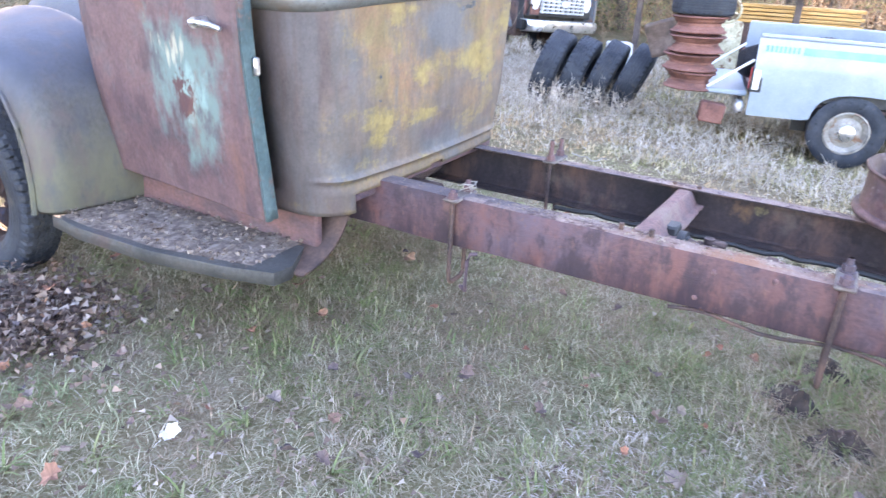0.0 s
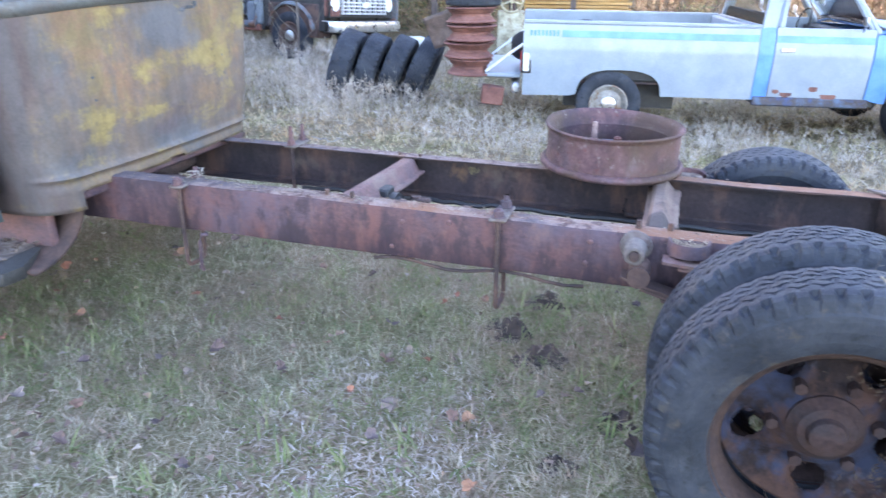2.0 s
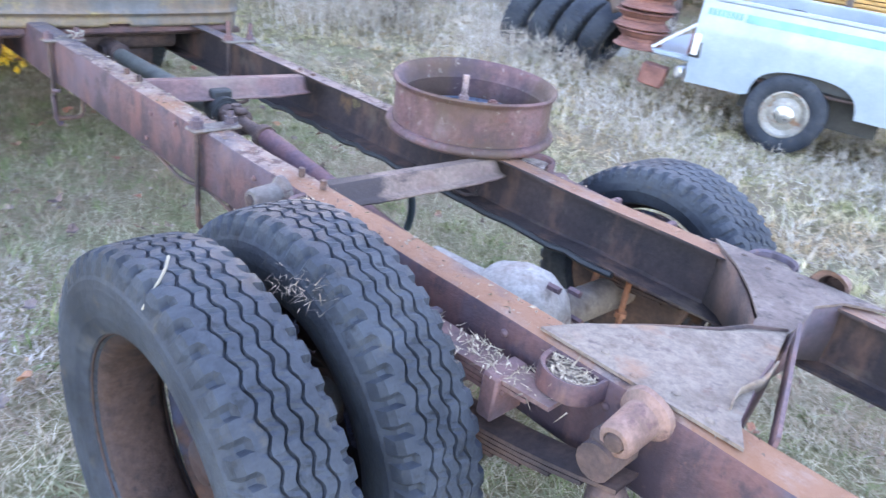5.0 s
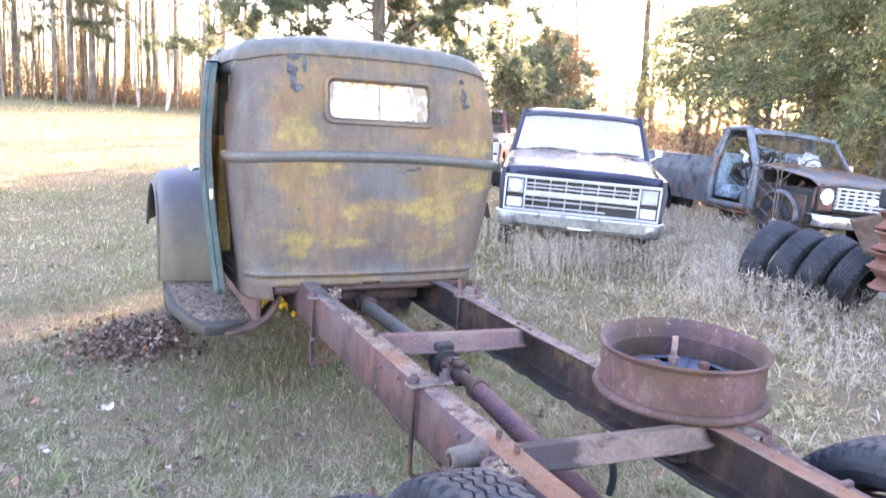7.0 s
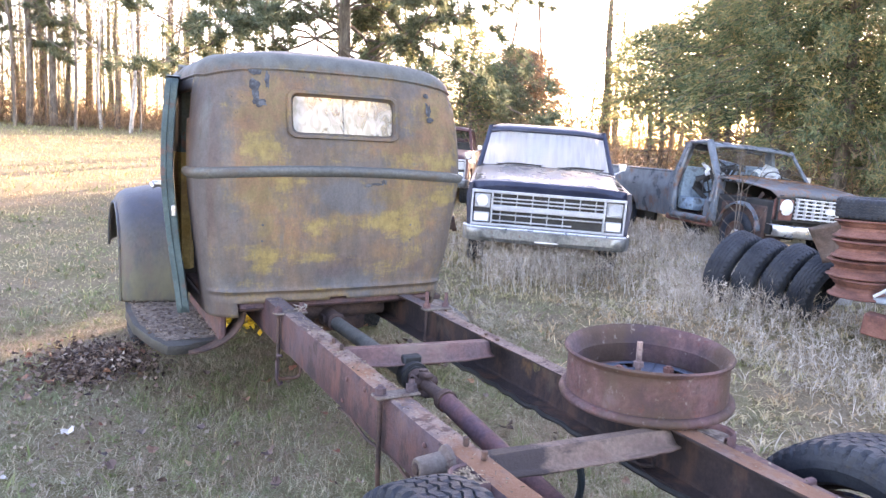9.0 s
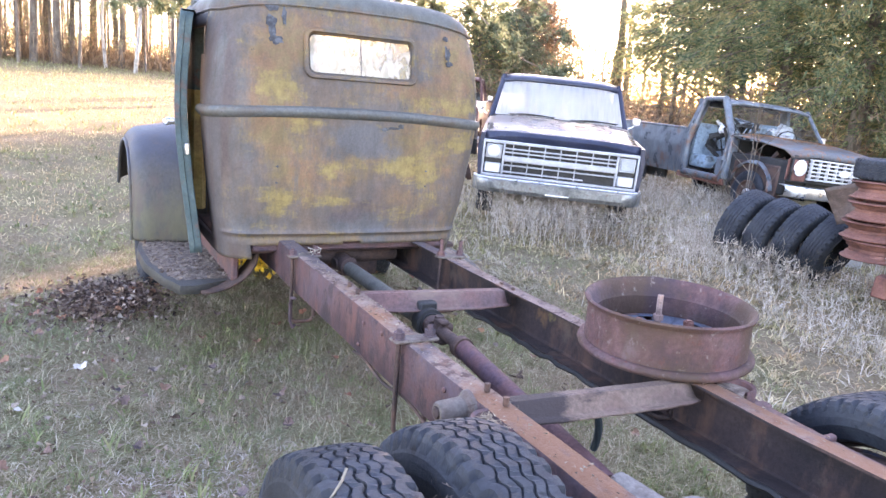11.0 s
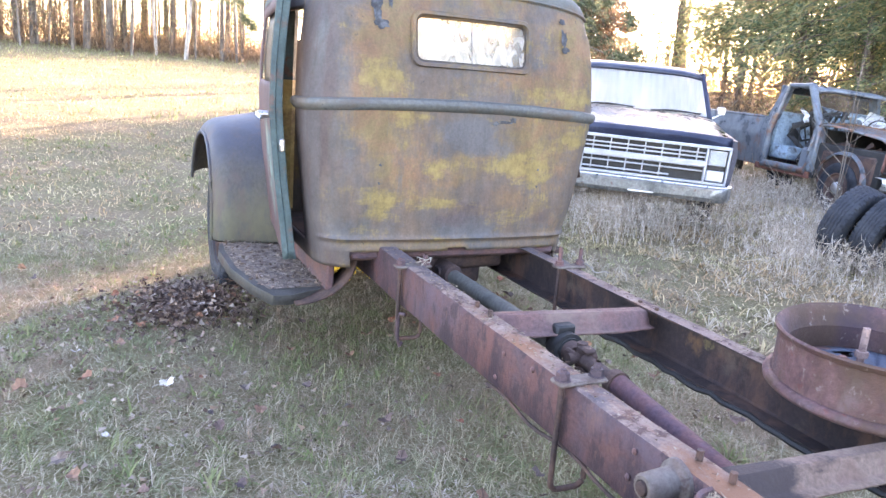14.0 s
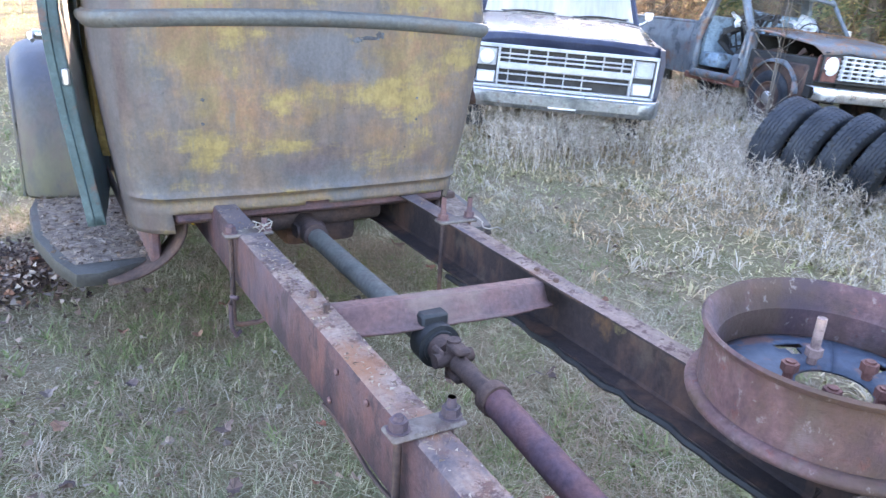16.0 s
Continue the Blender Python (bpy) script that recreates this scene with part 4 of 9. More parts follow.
spring_litter()
AX_Y, AX_Z = -2.60, 0.395
brake_drum(0.56, 0.70, AX_Y, AX_Z - 0.05)
brake_drum(-0.64, -0.54, AX_Y, AX_Z)
road_wheel(-0.965, AX_Y - 0.008, AX_Z - 0.013, -1)
road_wheel(-0.70, AX_Y, AX_Z, 1, deep=False)
road_wheel(0.758, AX_Y, AX_Z - 0.09, 1, R=0.415, W=0.284)
road_wheel(-0.84, 1.95, 0.38, -1, front=True)
road_wheel(0.84, 1.95, 0.33, 1, front=True)
# ---- the old truck: cab ----
def cab_material():
    m = bpy.data.materials.new("cab_paint")
    m.use_nodes = True
    n, l = m.node_tree.nodes, m.node_tree.links
    b = n["Principled BSDF"]
    b.inputs["Specular IOR Level"].default_value = 0.35
    tc = n.new("ShaderNodeTexCoord")
    sep = n.new("ShaderNodeSeparateXYZ")
    l.new(tc.outputs["Object"], sep.inputs[0])

    def tex(scale, detail=6, rough=0.6, stretch=(1, 1, 1), off=0.0):
        mp = n.new("ShaderNodeMapping")
        mp.inputs["Scale"].default_value, mp.inputs["Location"].default_value = stretch, (off, off * 0.7, off * 0.3)
        l.new(tc.outputs["Object"], mp.inputs[0])
        t = n.new("ShaderNodeTexNoise")
        t.inputs["Scale"].default_value, t.inputs["Detail"].default_value, t.inputs["Roughness"].default_value = scale, detail, rough
        l.new(mp.outputs[0], t.inputs["Vector"])
        return t.outputs["Fac"]

    def rng(fac, a, bb, c=0.0, d=1.0):
        r = n.new("ShaderNodeMapRange")
        for i, v in enumerate((a, bb, c, d)):
            r.inputs[i + 1].default_value = v
        l.new(fac, r.inputs[0])
        return r.outputs[0]

    def mix(fac, a, bb):
        x = n.new("ShaderNodeMix")
        x.data_type = "RGBA"
        for i, v in ((0, fac), (6, a), (7, bb)):
            if isinstance(v, tuple):
                x.inputs[i].default_value = (*v, 1)
            elif isinstance(v, float):
                x.inputs[i].default_value = v
            else:
                l.new(v, x.inputs[i])
        return x.outputs[2]

    def math_node(op, a, bb=None):
        x = n.new("ShaderNodeMath")
        x.operation = op
        for i, v in enumerate((a, bb)):
            if v is None:
                continue
            if isinstance(v, (int, float)):
                x.inputs[i].default_value = v
            else:
                l.new(v, x.inputs[i])
        return x.outputs[0]

    def patch(cx, cz, rx, rz, gain=0.22):
        """How much more of a coat is left round one place on the back panel."""
        mp, ln = n.new("ShaderNodeMapping"), n.new("ShaderNodeVectorMath")
        mp.inputs["Scale"].default_value = (1 / rx, 0, 1 / rz)
        mp.inputs["Location"].default_value = (-cx / rx, 0, -cz / rz)
        ln.operation = "LENGTH"
        l.new(tc.outputs["Object"], mp.inputs[0])
        l.new(mp.outputs[0], ln.inputs[0])
        return rng(ln.outputs["Value"], 0.35, 1.35, gain, 0.0)

    def total(parts):
        out = parts[0]
        for q in parts[1:]:
            out = math_node("ADD", out, q)
        return out

    # olive-grey primer, burnt to brown in broad clouds
    base = mix(rng(tex(2.2, 6, 0.65), 0.4, 0.6), (0.074, 0.069, 0.067), (0.088, 0.070, 0.060))
    base = mix(rng(tex(5, 7, 0.7, (1, 1, 0.6), 3.0), 0.45, 0.62, 0.0, 0.6), base, (0.108, 0.072, 0.050))
    ax = math_node("ABSOLUTE", math_node("SUBTRACT", sep.outputs[0], 0.03))
    centre = rng(ax, 0.50, 0.74, 0.0, -0.16)
    grain = rng(tex(34, 6, 0.75, (1, 1, 0.3), 6.0), 0.3, 0.7, -0.07, 0.07)
    # a thin ochre coat, thickest under the belt and beside the window
    ochre = total([tex(3.4, 8, 0.62, (0.8, 1, 1.5), 9.0), grain, centre, patch(-0.37, 1.25, 0.24, 0.12, 0.16), patch(0.42, 1.20, 0.26, 0.14, 0.17), patch(-0.25, 1.08, 0.30, 0.12, 0.10),
                   patch(-0.48, 1.60, 0.16, 0.26, 0.24), patch(0.60, 1.62, 0.14, 0.26, 0.26), patch(0.42, 1.44, 0.20, 0.10, 0.14), patch(0.0, 1.82, 0.4, 0.07, 0.06), patch(0.0, 0.80, 0.8, 0.10, -0.14)])
    col = mix(rng(ochre, 0.44, 0.62, 0.0, 0.9), base, mix(rng(tex(7, 6, 0.7, (1, 1, 1), 2.2), 0.4, 0.6), (0.142, 0.101, 0.046), (0.160, 0.089, 0.049)))
    # brighter mustard where it has lasted, in ragged level patches
    yellow = total([tex(5.2, 9, 0.66, (0.7, 1, 1.7), 5.0), grain, patch(0.30, 1.07, 0.17, 0.085, 0.19), patch(-0.45, 0.895, 0.10, 0.075, 0.19), patch(-0.20, 0.90, 0.20, 0.035, 0.19), patch(0.24, 0.85, 0.14, 0.05, 0.15),
                    patch(-0.15, 1.06, 0.09, 0.06, 0.14), patch(-0.40, 1.46, 0.15, 0.08, 0.17), patch(0.56, 1.24, 0.12, 0.06, 0.14), patch(-0.36, 1.28, 0.16, 0.05, 0.12), patch(0.46, 0.97, 0.16, 0.06, 0.10), patch(0.62, 1.44, 0.10, 0.06, 0.12)])
    col = mix(rng(yellow, 0.56, 0.70, 0.0, 0.88), col, mix(rng(tex(26, 5), 0.35, 0.65), (0.160, 0.117, 0.042), (0.205, 0.150, 0.054)))
    # blue-grey primer laid bare
    slate = total([tex(4.6, 8, 0.64, (1, 1, 1.2), 7.7), patch(0.0, 1.22, 0.13, 0.10, 0.22), patch(0.14, 1.15, 0.13, 0.06, 0.18), patch(-0.02, 0.78, 0.75, 0.06, 0.13), patch(0.0, 1.52, 0.34, 0.05, 0.10), patch(-0.58, 1.0, 0.10, 0.4, 0.08)])
    col = mix(rng(slate, 0.60, 0.70, 0.0, 0.7), col, (0.072, 0.074, 0.080))
    # plum undercoat low down and on the near edge
    plum = total([tex(4.5, 7, 0.65, (0.6, 1, 1.6), 3.3), patch(0.05, 0.86, 0.22, 0.05, 0.18), patch(-0.10, 0.80, 0.16, 0.04, 0.14)])
    col = mix(rng(plum, 0.60, 0.70, 0.0, 0.7), col, (0.070, 0.050, 0.052))
    left = rng(sep.outputs[0], -0.56, -0.74, -0.08, 0.2)
    col = mix(rng(math_node("ADD", tex(3.0, 7, 0.6, (1, 1, 0.5), 5.0), left), 0.56, 0.68, 0.0, 0.9), col, (0.064, 0.045, 0.043))
    streak = rng(sep.outputs[0], -0.40, -0.62, -0.12, 0.10)
    col = mix(rng(math_node("ADD", tex(9, 7, 0.7, (1, 1, 0.12), 4.0), streak), 0.54, 0.68, 0.0, 0.45), col, (0.070, 0.073, 0.076))
    # the roof is weathered to grey-green
    high = rng(sep.outputs[2], 1.83, 1.93, 0.0, 0.4)
    col = mix(rng(math_node("ADD", tex(7, 7, 0.7, (1, 1, 0.22), 1.0), high), 0.60, 0.74, 0.0, 0.9), col, (0.078, 0.084, 0.080))
    col = mix(rng(tex(17, 8, 0.75, (1, 1, 0.7), 2.0), 0.62, 0.72, 0.0, 0.5), col, (0.074, 0.050, 0.042))
    # specks scoured down to dark steel
    col = mix(rng(tex(48, 4, 0.6, (1, 1, 0.8), 1.7), 0.70, 0.74, 0.0, 0.8), col, (0.03, 0.03, 0.032))
    v = n.new("ShaderNodeVectorMath")
    v.operation = "SCALE"
    l.new(col, v.inputs[0])
    l.new(math_node("MULTIPLY", rng(tex(90, 4), 0.3, 0.7, 0.88, 1.12), rng(tex(11, 9, 0.78, (1, 1, 0.45), 8.0), 0.32, 0.68, 0.72, 1.28)), v.inputs["Scale"])
    l.new(v.outputs[0], b.inputs["Base Color"])
    l.new(rng(tex(4, 6), 0.3, 0.7, 0.5, 0.8), b.inputs["Roughness"])
    bp = n.new("ShaderNodeBump")
    bp.inputs["Strength"].default_value, bp.inputs["Distance"].default_value = 0.1, 0.003
    l.new(tex(60, 6), bp.inputs["Height"])
    l.new(bp.outputs[0], b.inputs["Normal"])
    return m


CAB = cab_material()
TEAL = material("teal_paint", [(0.020, 0.042, 0.047), (0.034, 0.066, 0.071), (0.060, 0.089, 0.092)], 5, 60, 0.6, 0, 0.25, spots=(0.08, 0.05, 0.045), spot_at=0.6)
HALF = [(0.55, 0.668), (0.75, 0.70), (1.0, 0.742), (1.2, 0.77), (1.33, 0.782), (1.5, 0.778), (1.65, 0.768), (1.78, 0.755), (1.88, 0.738)]
REAR = [(0.55, 0.0), (0.66, -0.004), (0.9, -0.02), (1.33, -0.008), (1.55, 0.02), (1.75, 0.055), (1.88, 0.095)]
cab = thing("cab", "", "")
cab.parent = truck
cab["label"] = "vintage steel cab with faded mustard paint"


def outline(z, grow=0.0, r=0.17, y_front=1.16):
    """The cab's outline seen from above at one height, from the left front round the back to the right front."""
    w, y0 = lerp(HALF, z) + grow, lerp(REAR, z) - grow
    pts = [(-w, y) for y in np.linspace(y_front, y0 + r + 0.02, 12)]
    pts += [(-w + r * (1 - math.cos(a)), y0 + r * (1 - math.sin(a))) for a in np.linspace(0, math.pi / 2, 10)]
    pts += [(x, y0 - 0.022 * (1 - (x / (w - r)) ** 2)) for x in np.linspace(-w + r, w - r, 32)[1:-1]]
    pts += [(-x, y) for x, y in reversed(pts[:22])]
    return pts


def sway(z):
    """The cab sits a little to the left at its foot."""
    return 0.03 * max(0, 1.33 - z) / 0.75


def arch_drop(x, z):
    """How far the head of the back panel is rounded down towards its corners."""
    return 0.055 * min(1, abs(x) / 0.70) ** 4 * step(1.60, 1.88, z)


def cab_shell():
    zs = [0.585, 0.605, 0.625, 0.645, 0.66, 0.675] + [0.69, 0.70, 0.708, 0.715, 0.722, 0.729, 0.736, 0.745] + list(np.linspace(0.77, 1.55, 28)) + list(np.linspace(1.558, 1.752, 9)) + list(np.linspace(1.775, 1.885, 6))
    rows = []
    for z in zs:
        o = outline(z)
        crease = 0.016 * math.exp(-((z - 0.722) / 0.011) ** 2) + 0.010 * step(0.70, 0.67, z)
        rows.append([(x - sway(z), y - (crease if y < 0.1 else 0) + 0.004 * noise.noise((x * 3, z * 3, 1)) * (y < 0.15), z - arch_drop(x, z)) for x, y in o])

    def skip(i, j):
        z = (zs[i] + zs[i + 1]) / 2
        x, y = np.mean([rows[i][j][0], rows[i][j + 1][0]]), np.mean([rows[i][j][1], rows[i][j + 1][1]])
        if z < 0.665 and abs(x) < 0.575 and y < 0.3:
            return True
        if y < 0.2 and abs(x) < 0.288 and 1.552 < z < 1.76:
            return True
        if y > 0.26 and x < 0 and 0.66 < z < 1.80:
            return True
        if y > 0.26 and x > 0 and 1.36 < z < 1.80 and y < 1.1:
            return True
        if y < 0.2 and abs(x + 0.04) < 0.05 and z < 0.676:
            return True
        return False
    bm = B()
    sheet(bm, rows, skip=skip)
    ob = part("body_shell", bm, CAB, cab, "curved rear panel in mustard, grey and rust")
    thicken(ob, 0.012)
    # roof: rounded edge and low dome
    bm = B()
    rows = []
    for k in range(16):
        a = k / 15
        if a < 0.6:
            u = a / 0.6 * math.pi / 2
            inset, z = 0.12 * (1 - math.cos(u)), 1.88 + 0.10 * math.sin(u)
            ys = 0.13 * (1 - math.cos(u))
        else:
            u = (a - 0.6) / 0.4
            inset, z, ys = 0.12 + 0.48 * u, 1.98 + 0.05 * math.sin(u * math.pi / 2), 0.13 + 0.38 * u
        o = outline(1.88, 0.002, 0.17, 1.2)
        w = lerp(HALF, 1.88)
        row = []
        for x, y in o:
            f = (w - inset) / w
            row.append((x * f, 0.095 + ys + (y - 0.095) * max(0.05, (1.2 - 0.095 - ys * 1.4) / (1.2 - 0.095)), z - arch_drop(x, 1.88) * (1 - a) ** 0.7))
        rows.append(row)
    sheet(bm, rows)
    roof = part("roof", bm, CAB, cab, "rounded roof, weathered grey")
    thicken(roof, 0.01)
    bm = B()
    tube(bm, [(x, y, 1.885 - arch_drop(x, 1.88)) for x, y in outline(1.88, 0.002)], 0.008, 6)
    part("roof_seam", bm, CAB, roof)
    bm = B()
    rows = []
    pts = [(x, y) for x, y in outline(1.34, 0.0) if y < 0.33]
    for x, y in pts:
        d = Vector((x, y - 0.35, 0)).normalized() if abs(x) > 0.6 else Vector((0, -1, 0))
        z = 1.332 + 0.032 * (1 - (x / 0.8) ** 2)
        rows.append([(x + d.x * h, y + d.y * h, z + v) for h, v in ((-0.004, -0.034), (0.010, -0.028), (0.024, -0.010), (0.026, 0.004), (0.018, 0.018), (-0.004, 0.026))])
    sheet(bm, rows)
    part("belt_moulding", bm, coats(material("belt_grey", [(0.062, 0.068, 0.07), (0.078, 0.084, 0.084), (0.09, 0.092, 0.088)], 5, 60, 0.6, 0, 0.2), [((0.085, 0.06, 0.045), 6.0, (0.6, 1, 1), 0.6, 0.06, 0.7, None), ((0.03, 0.03, 0.03), 20.0, (1, 1, 1), 0.68, 0.03, 0.8, None)]), cab, "raised grey belt moulding")
    # rear window
    bm = B()
    y = lambda z: lerp(REAR, z) - 0.024
    def loop(hx, z0, z1, r, dy):
        out = []
        for cx, cz, a0 in ((hx - r, z1 - r, 0), (-hx + r, z1 - r, 90), (-hx + r, z0 + r, 180), (hx - r, z0 + r, 270)):
            for k in range(7):
                a = radians(a0 + 15 * k)
                out.append((cx + r * math.cos(a), y(cz + r * math.sin(a)) + dy, cz + r * math.sin(a)))
        return out + out[:1]
    sheet(bm, [loop(0.318, 1.528, 1.785, 0.05, 0.004), loop(0.312, 1.534, 1.779, 0.045, -0.010), loop(0.298, 1.548, 1.765, 0.04, -0.010), loop(0.288, 1.557, 1.756, 0.035, 0.006), loop(0.286, 1.559, 1.754, 0.033, 0.035)])
    win = part("window_frame", bm, CAB, cab, "rounded rear window opening with rubber seal")
    bm = B()
    sheet(bm, [loop(0.292, 1.553, 1.760, 0.035, 0.01), loop(0.284, 1.561, 1.752, 0.033, 0.006)])
    part("seal", bm, black(), win)
    bm = B()
    rod(bm, (0.0, y(1.55) + 0.025, 1.55), (0.0, y(1.76) + 0.025, 1.762), 0.006, seg=6)
    part("divider", bm, black(), win)
    bm = B()
    bm.faces.new([bm.verts.new((x, yy + 0.02, z)) for x, yy, z in loop(0.290, 1.555, 1.758, 0.033, 0)[:-1]])
    g = part("pane", bm, frosted(), win)
    g.visible_shadow = False
    # patched dent and bare scratches on the back
    MARK = material("bare_metal", [(0.018, 0.019, 0.022), (0.036, 0.040, 0.047), (0.075, 0.083, 0.095)], 25, 90, 0.7, 0, 0.4)
    for cx, cz, sx, sz in ((-0.47, 1.86, 0.035, 0.018), (-0.478, 1.79, 0.028, 0.03), (-0.475, 1.735, 0.02, 0.05), (-0.455, 1.70, 0.035, 0.022), (-0.41, 1.82, 0.012, 0.045),
                           (0.505, 1.80, 0.018, 0.014), (0.515, 1.72, 0.018, 0.04), (0.525, 1.665, 0.025, 0.016), (0.13, 1.288, 0.022, 0.010), (0.175, 1.296, 0.035, 0.008), (0.225, 1.306, 0.016, 0.013),
                           (-0.448, 1.075, 0.007, 0.006), (-0.451, 0.99, 0.006, 0.006), (0.397, 1.068, 0.006, 0.005), (0.397, 0.982, 0.006, 0.005)):
        bm = B()
        ring = []
        for k in range(14):
            a = 2 * math.pi * k / 14
            q = 1 + 0.75 * noise.noise((cx * 9 + 2 * math.cos(a), cz * 9 + 2 * math.sin(a), 4))
            x, z = cx + sx * q * math.cos(a), cz + sz * q * math.sin(a)
            w = lerp(HALF, z) - 0.17
            yy = lerp(REAR, z) - 0.022 * (1 - (x / w) ** 2) if abs(x) < w else lerp(REAR, z)
            ring.append(bm.verts.new((x, yy - 0.005, z)))
        bm.faces.new(ring)
        part("paint_chip", bm, MARK, cab, "patch of bare grey metal")
    # lower sill under the back panel
    bm = B()
    box(bm, (-0.56, 0.0, 0.62), (0.56, 0.05, 0.66), 0.01)
    part("cross_sill", bm, rust(), cab, "rusty floor sill under the rear panel")
    bm = B()
    box(bm, (-0.66, 0.05, 0.60), (0.66, 1.16, 0.63), 0.006)
    part("floor", bm, rust_dark(), cab)
    # front of the cab: windscreen frame, cowl
    bm = B()
    for x in (-0.72, 0.0, 0.72):
        rod(bm, (x, 1.18, 1.38), (x * 0.96, 0.98, 1.93), 0.03, seg=8)
    rod(bm, (-0.74, 1.2, 1.37), (0.74, 1.2, 1.37), 0.035, seg=8)
    part("windscreen_frame", bm, CAB, cab)
    bm = B()
    box(bm, (-0.72, 1.14, 0.6), (0.72, 1.22, 1.37), 0.02)
    part("cowl", bm, CAB, cab)
    bm = B()
    box(bm, (-0.58, 0.12, 0.62), (0.58, 0.55, 0.9), 0.05, seg=2)
    box(bm, (-0.58, 0.10, 0.8), (0.58, 0.2, 1.25), 0.05, seg=2)
    part("bench_seat", bm, material("torn_seat", [(0.05, 0.04, 0.03), (0.16, 0.12, 0.07), (0.25, 0.19, 0.1)], 8, 50, 0.9, 0, 0.6), cab, "torn seat with stuffing")
    # inner door post seen in the gap
    bm = B()
    rows = []
    for z in np.linspace(0.6, 1.85, 14):
        w = lerp(HALF, z)
        rows.append([(-w + 0.004, 0.27, z), (-w + 0.03, 0.285, z), (-w + 0.08, 0.29 + 0.01 * noise.noise((z * 9, 1, 2)), z), (-w + 0.10, 0.2, z)])
    sheet(bm, rows)
    thicken(part("door_post", bm, material("post_grime", [(0.05, 0.038, 0.03), (0.14, 0.10, 0.07), (0.28, 0.21, 0.15)], 14, 60, 0.9, 0, 0.6), cab, "dirty inner door post"), 0.008)
    # filler neck on the far side
    bm = B()
    rod(bm, (0.76, 0.34, 1.0), (0.85, 0.30, 1.03), 0.035, seg=14)
    rod(bm, (0.845, 0.303, 1.028), (0.87, 0.29, 1.035), 0.05, seg=16)
    part("fuel_filler", bm, rust_dark(), cab, "round fuel filler with cap")


cab_shell()


POST_YELLOW = material("post_yellow", [(0.3, 0.21, 0.07), (0.42, 0.31, 0.12), (0.24, 0.16, 0.07)], 5, 50, 0.6, 0, 0.2, spots=(0.12, 0.07, 0.04), spot_scale=7, spot_at=0.62)


def door():
    """The driver's door, hinged at the front and standing a little open."""
    H = Matrix.Translation((-0.765, 1.15, 0)) @ Euler((0, 0, radians(-7.2))).to_matrix().to_4x4()
    L = 0.965
    d = thing("cab_door", "", "")
    d.parent = truck
    d.matrix_basis = H
    d["label"] = "dented door standing ajar, red-brown with teal patches"
    DOOR = door_material()
    off = lambda z: lerp(HALF, z) - 0.755 + sway(z)

    def skin(depth, name, mat, edge=False):
        zs = [0.585, 0.59] + list(np.linspace(0.62, 1.80, 34))
        us = np.linspace(0, 1, 21)
        rows = []
        for z in zs:
            low = 0.05 * (1 - step(0.58, 0.85, z))
            rows.append([(-off(z) - depth + 0.006 * noise.noise((u * 4, z * 4, 7)), -L * u * (1 - low * 0.0) - 0.04 * step(0.8, 0.58, z) * 0, z) for u in us])

        def hole(i, j):
            z, u = (zs[i] + zs[i + 1]) / 2, (us[j] + us[j + 1]) / 2
            return 1.40 < z < 1.74 and 0.14 < u < 0.93
        bm = B()
        sheet(bm, rows, skip=hole)
        return thicken(part(name, bm, mat, d), 0.01)
    skin(0.0, "outer_panel", DOOR)
    skin(-0.045, "inner_panel", TEAL)
    # dark sheet added in the window opening to stop light through the gap
    bm = B()
    sheet(bm, [[(-off(z) + 0.022, -0.965 * u, z) for u in np.linspace(0.12, 0.95, 8)] for z in np.linspace(1.38, 1.76, 5)])
    thicken(part("door_glass", bm, material("screen_dark", [(0.03, 0.03, 0.028), (0.07, 0.065, 0.055), (0.11, 0.10, 0.085)], 6, 50, 0.35, 0, 0.1), d, "dark opaque sheet added behind the door window opening"), 0.005)
    bm = B()
    rows = []
    for z in np.linspace(0.587, 1.80, 26):
        x = -off(z)
        rows.append([(x - 0.006, -L - 0.002, z), (x - 0.004, -L - 0.012, z), (x + 0.020, -L - 0.012, z), (x + 0.024, -L - 0.003, z), (x + 0.05, -L - 0.001, z), (x + 0.056, -L + 0.02, z)])
    sheet(bm, rows)
    thicken(part("door_edge", bm, TEAL, d, "teal painted door edge"), 0.004)
    bm = B()
    rows = []
    for u in np.linspace(0, 1, 16):
        z = 1.80 + 0.03 * math.sin(u * math.pi)
        x = -off(1.8)
        rows.append([(x - 0.004, -L * u, 1.79), (x - 0.002, -L * u, z + 0.01), (x + 0.06, -L * u, z + 0.01), (x + 0.07, -L * u, 1.79)])
    sheet(bm, rows)
    part("door_top", bm, TEAL, d)
    # the front door post inside, painted yellow below the window
    for z0, z1, mat, lab in ((0.72, 1.415, POST_YELLOW, "yellow painted door post"), (1.415, 1.86, TEAL, "dark teal window post")):
        bm = B()
        rows = []
        for z in np.linspace(z0, z1, 10):
            k = max(0, z - 1.4) * 0.35
            rows.append([(-0.745, 0.80 - k * 0.2, z), (-0.735, 0.76 - k * 0.2, z), (-0.69, 0.745 - k * 0.2, z), (-0.665, 0.77 - k * 0.2, z), (-0.66, 1.0 - k, z), (-0.745, 1.0 - k, z), (-0.745, 0.80 - k * 0.2, z)])
        sheet(bm, rows)
        part("door_post", bm, mat, truck, lab)
    bm = B()
    x = -off(1.25)
    rod(bm, (x, -0.80, 1.255), (x - 0.05, -0.80, 1.255), 0.018, seg=12)
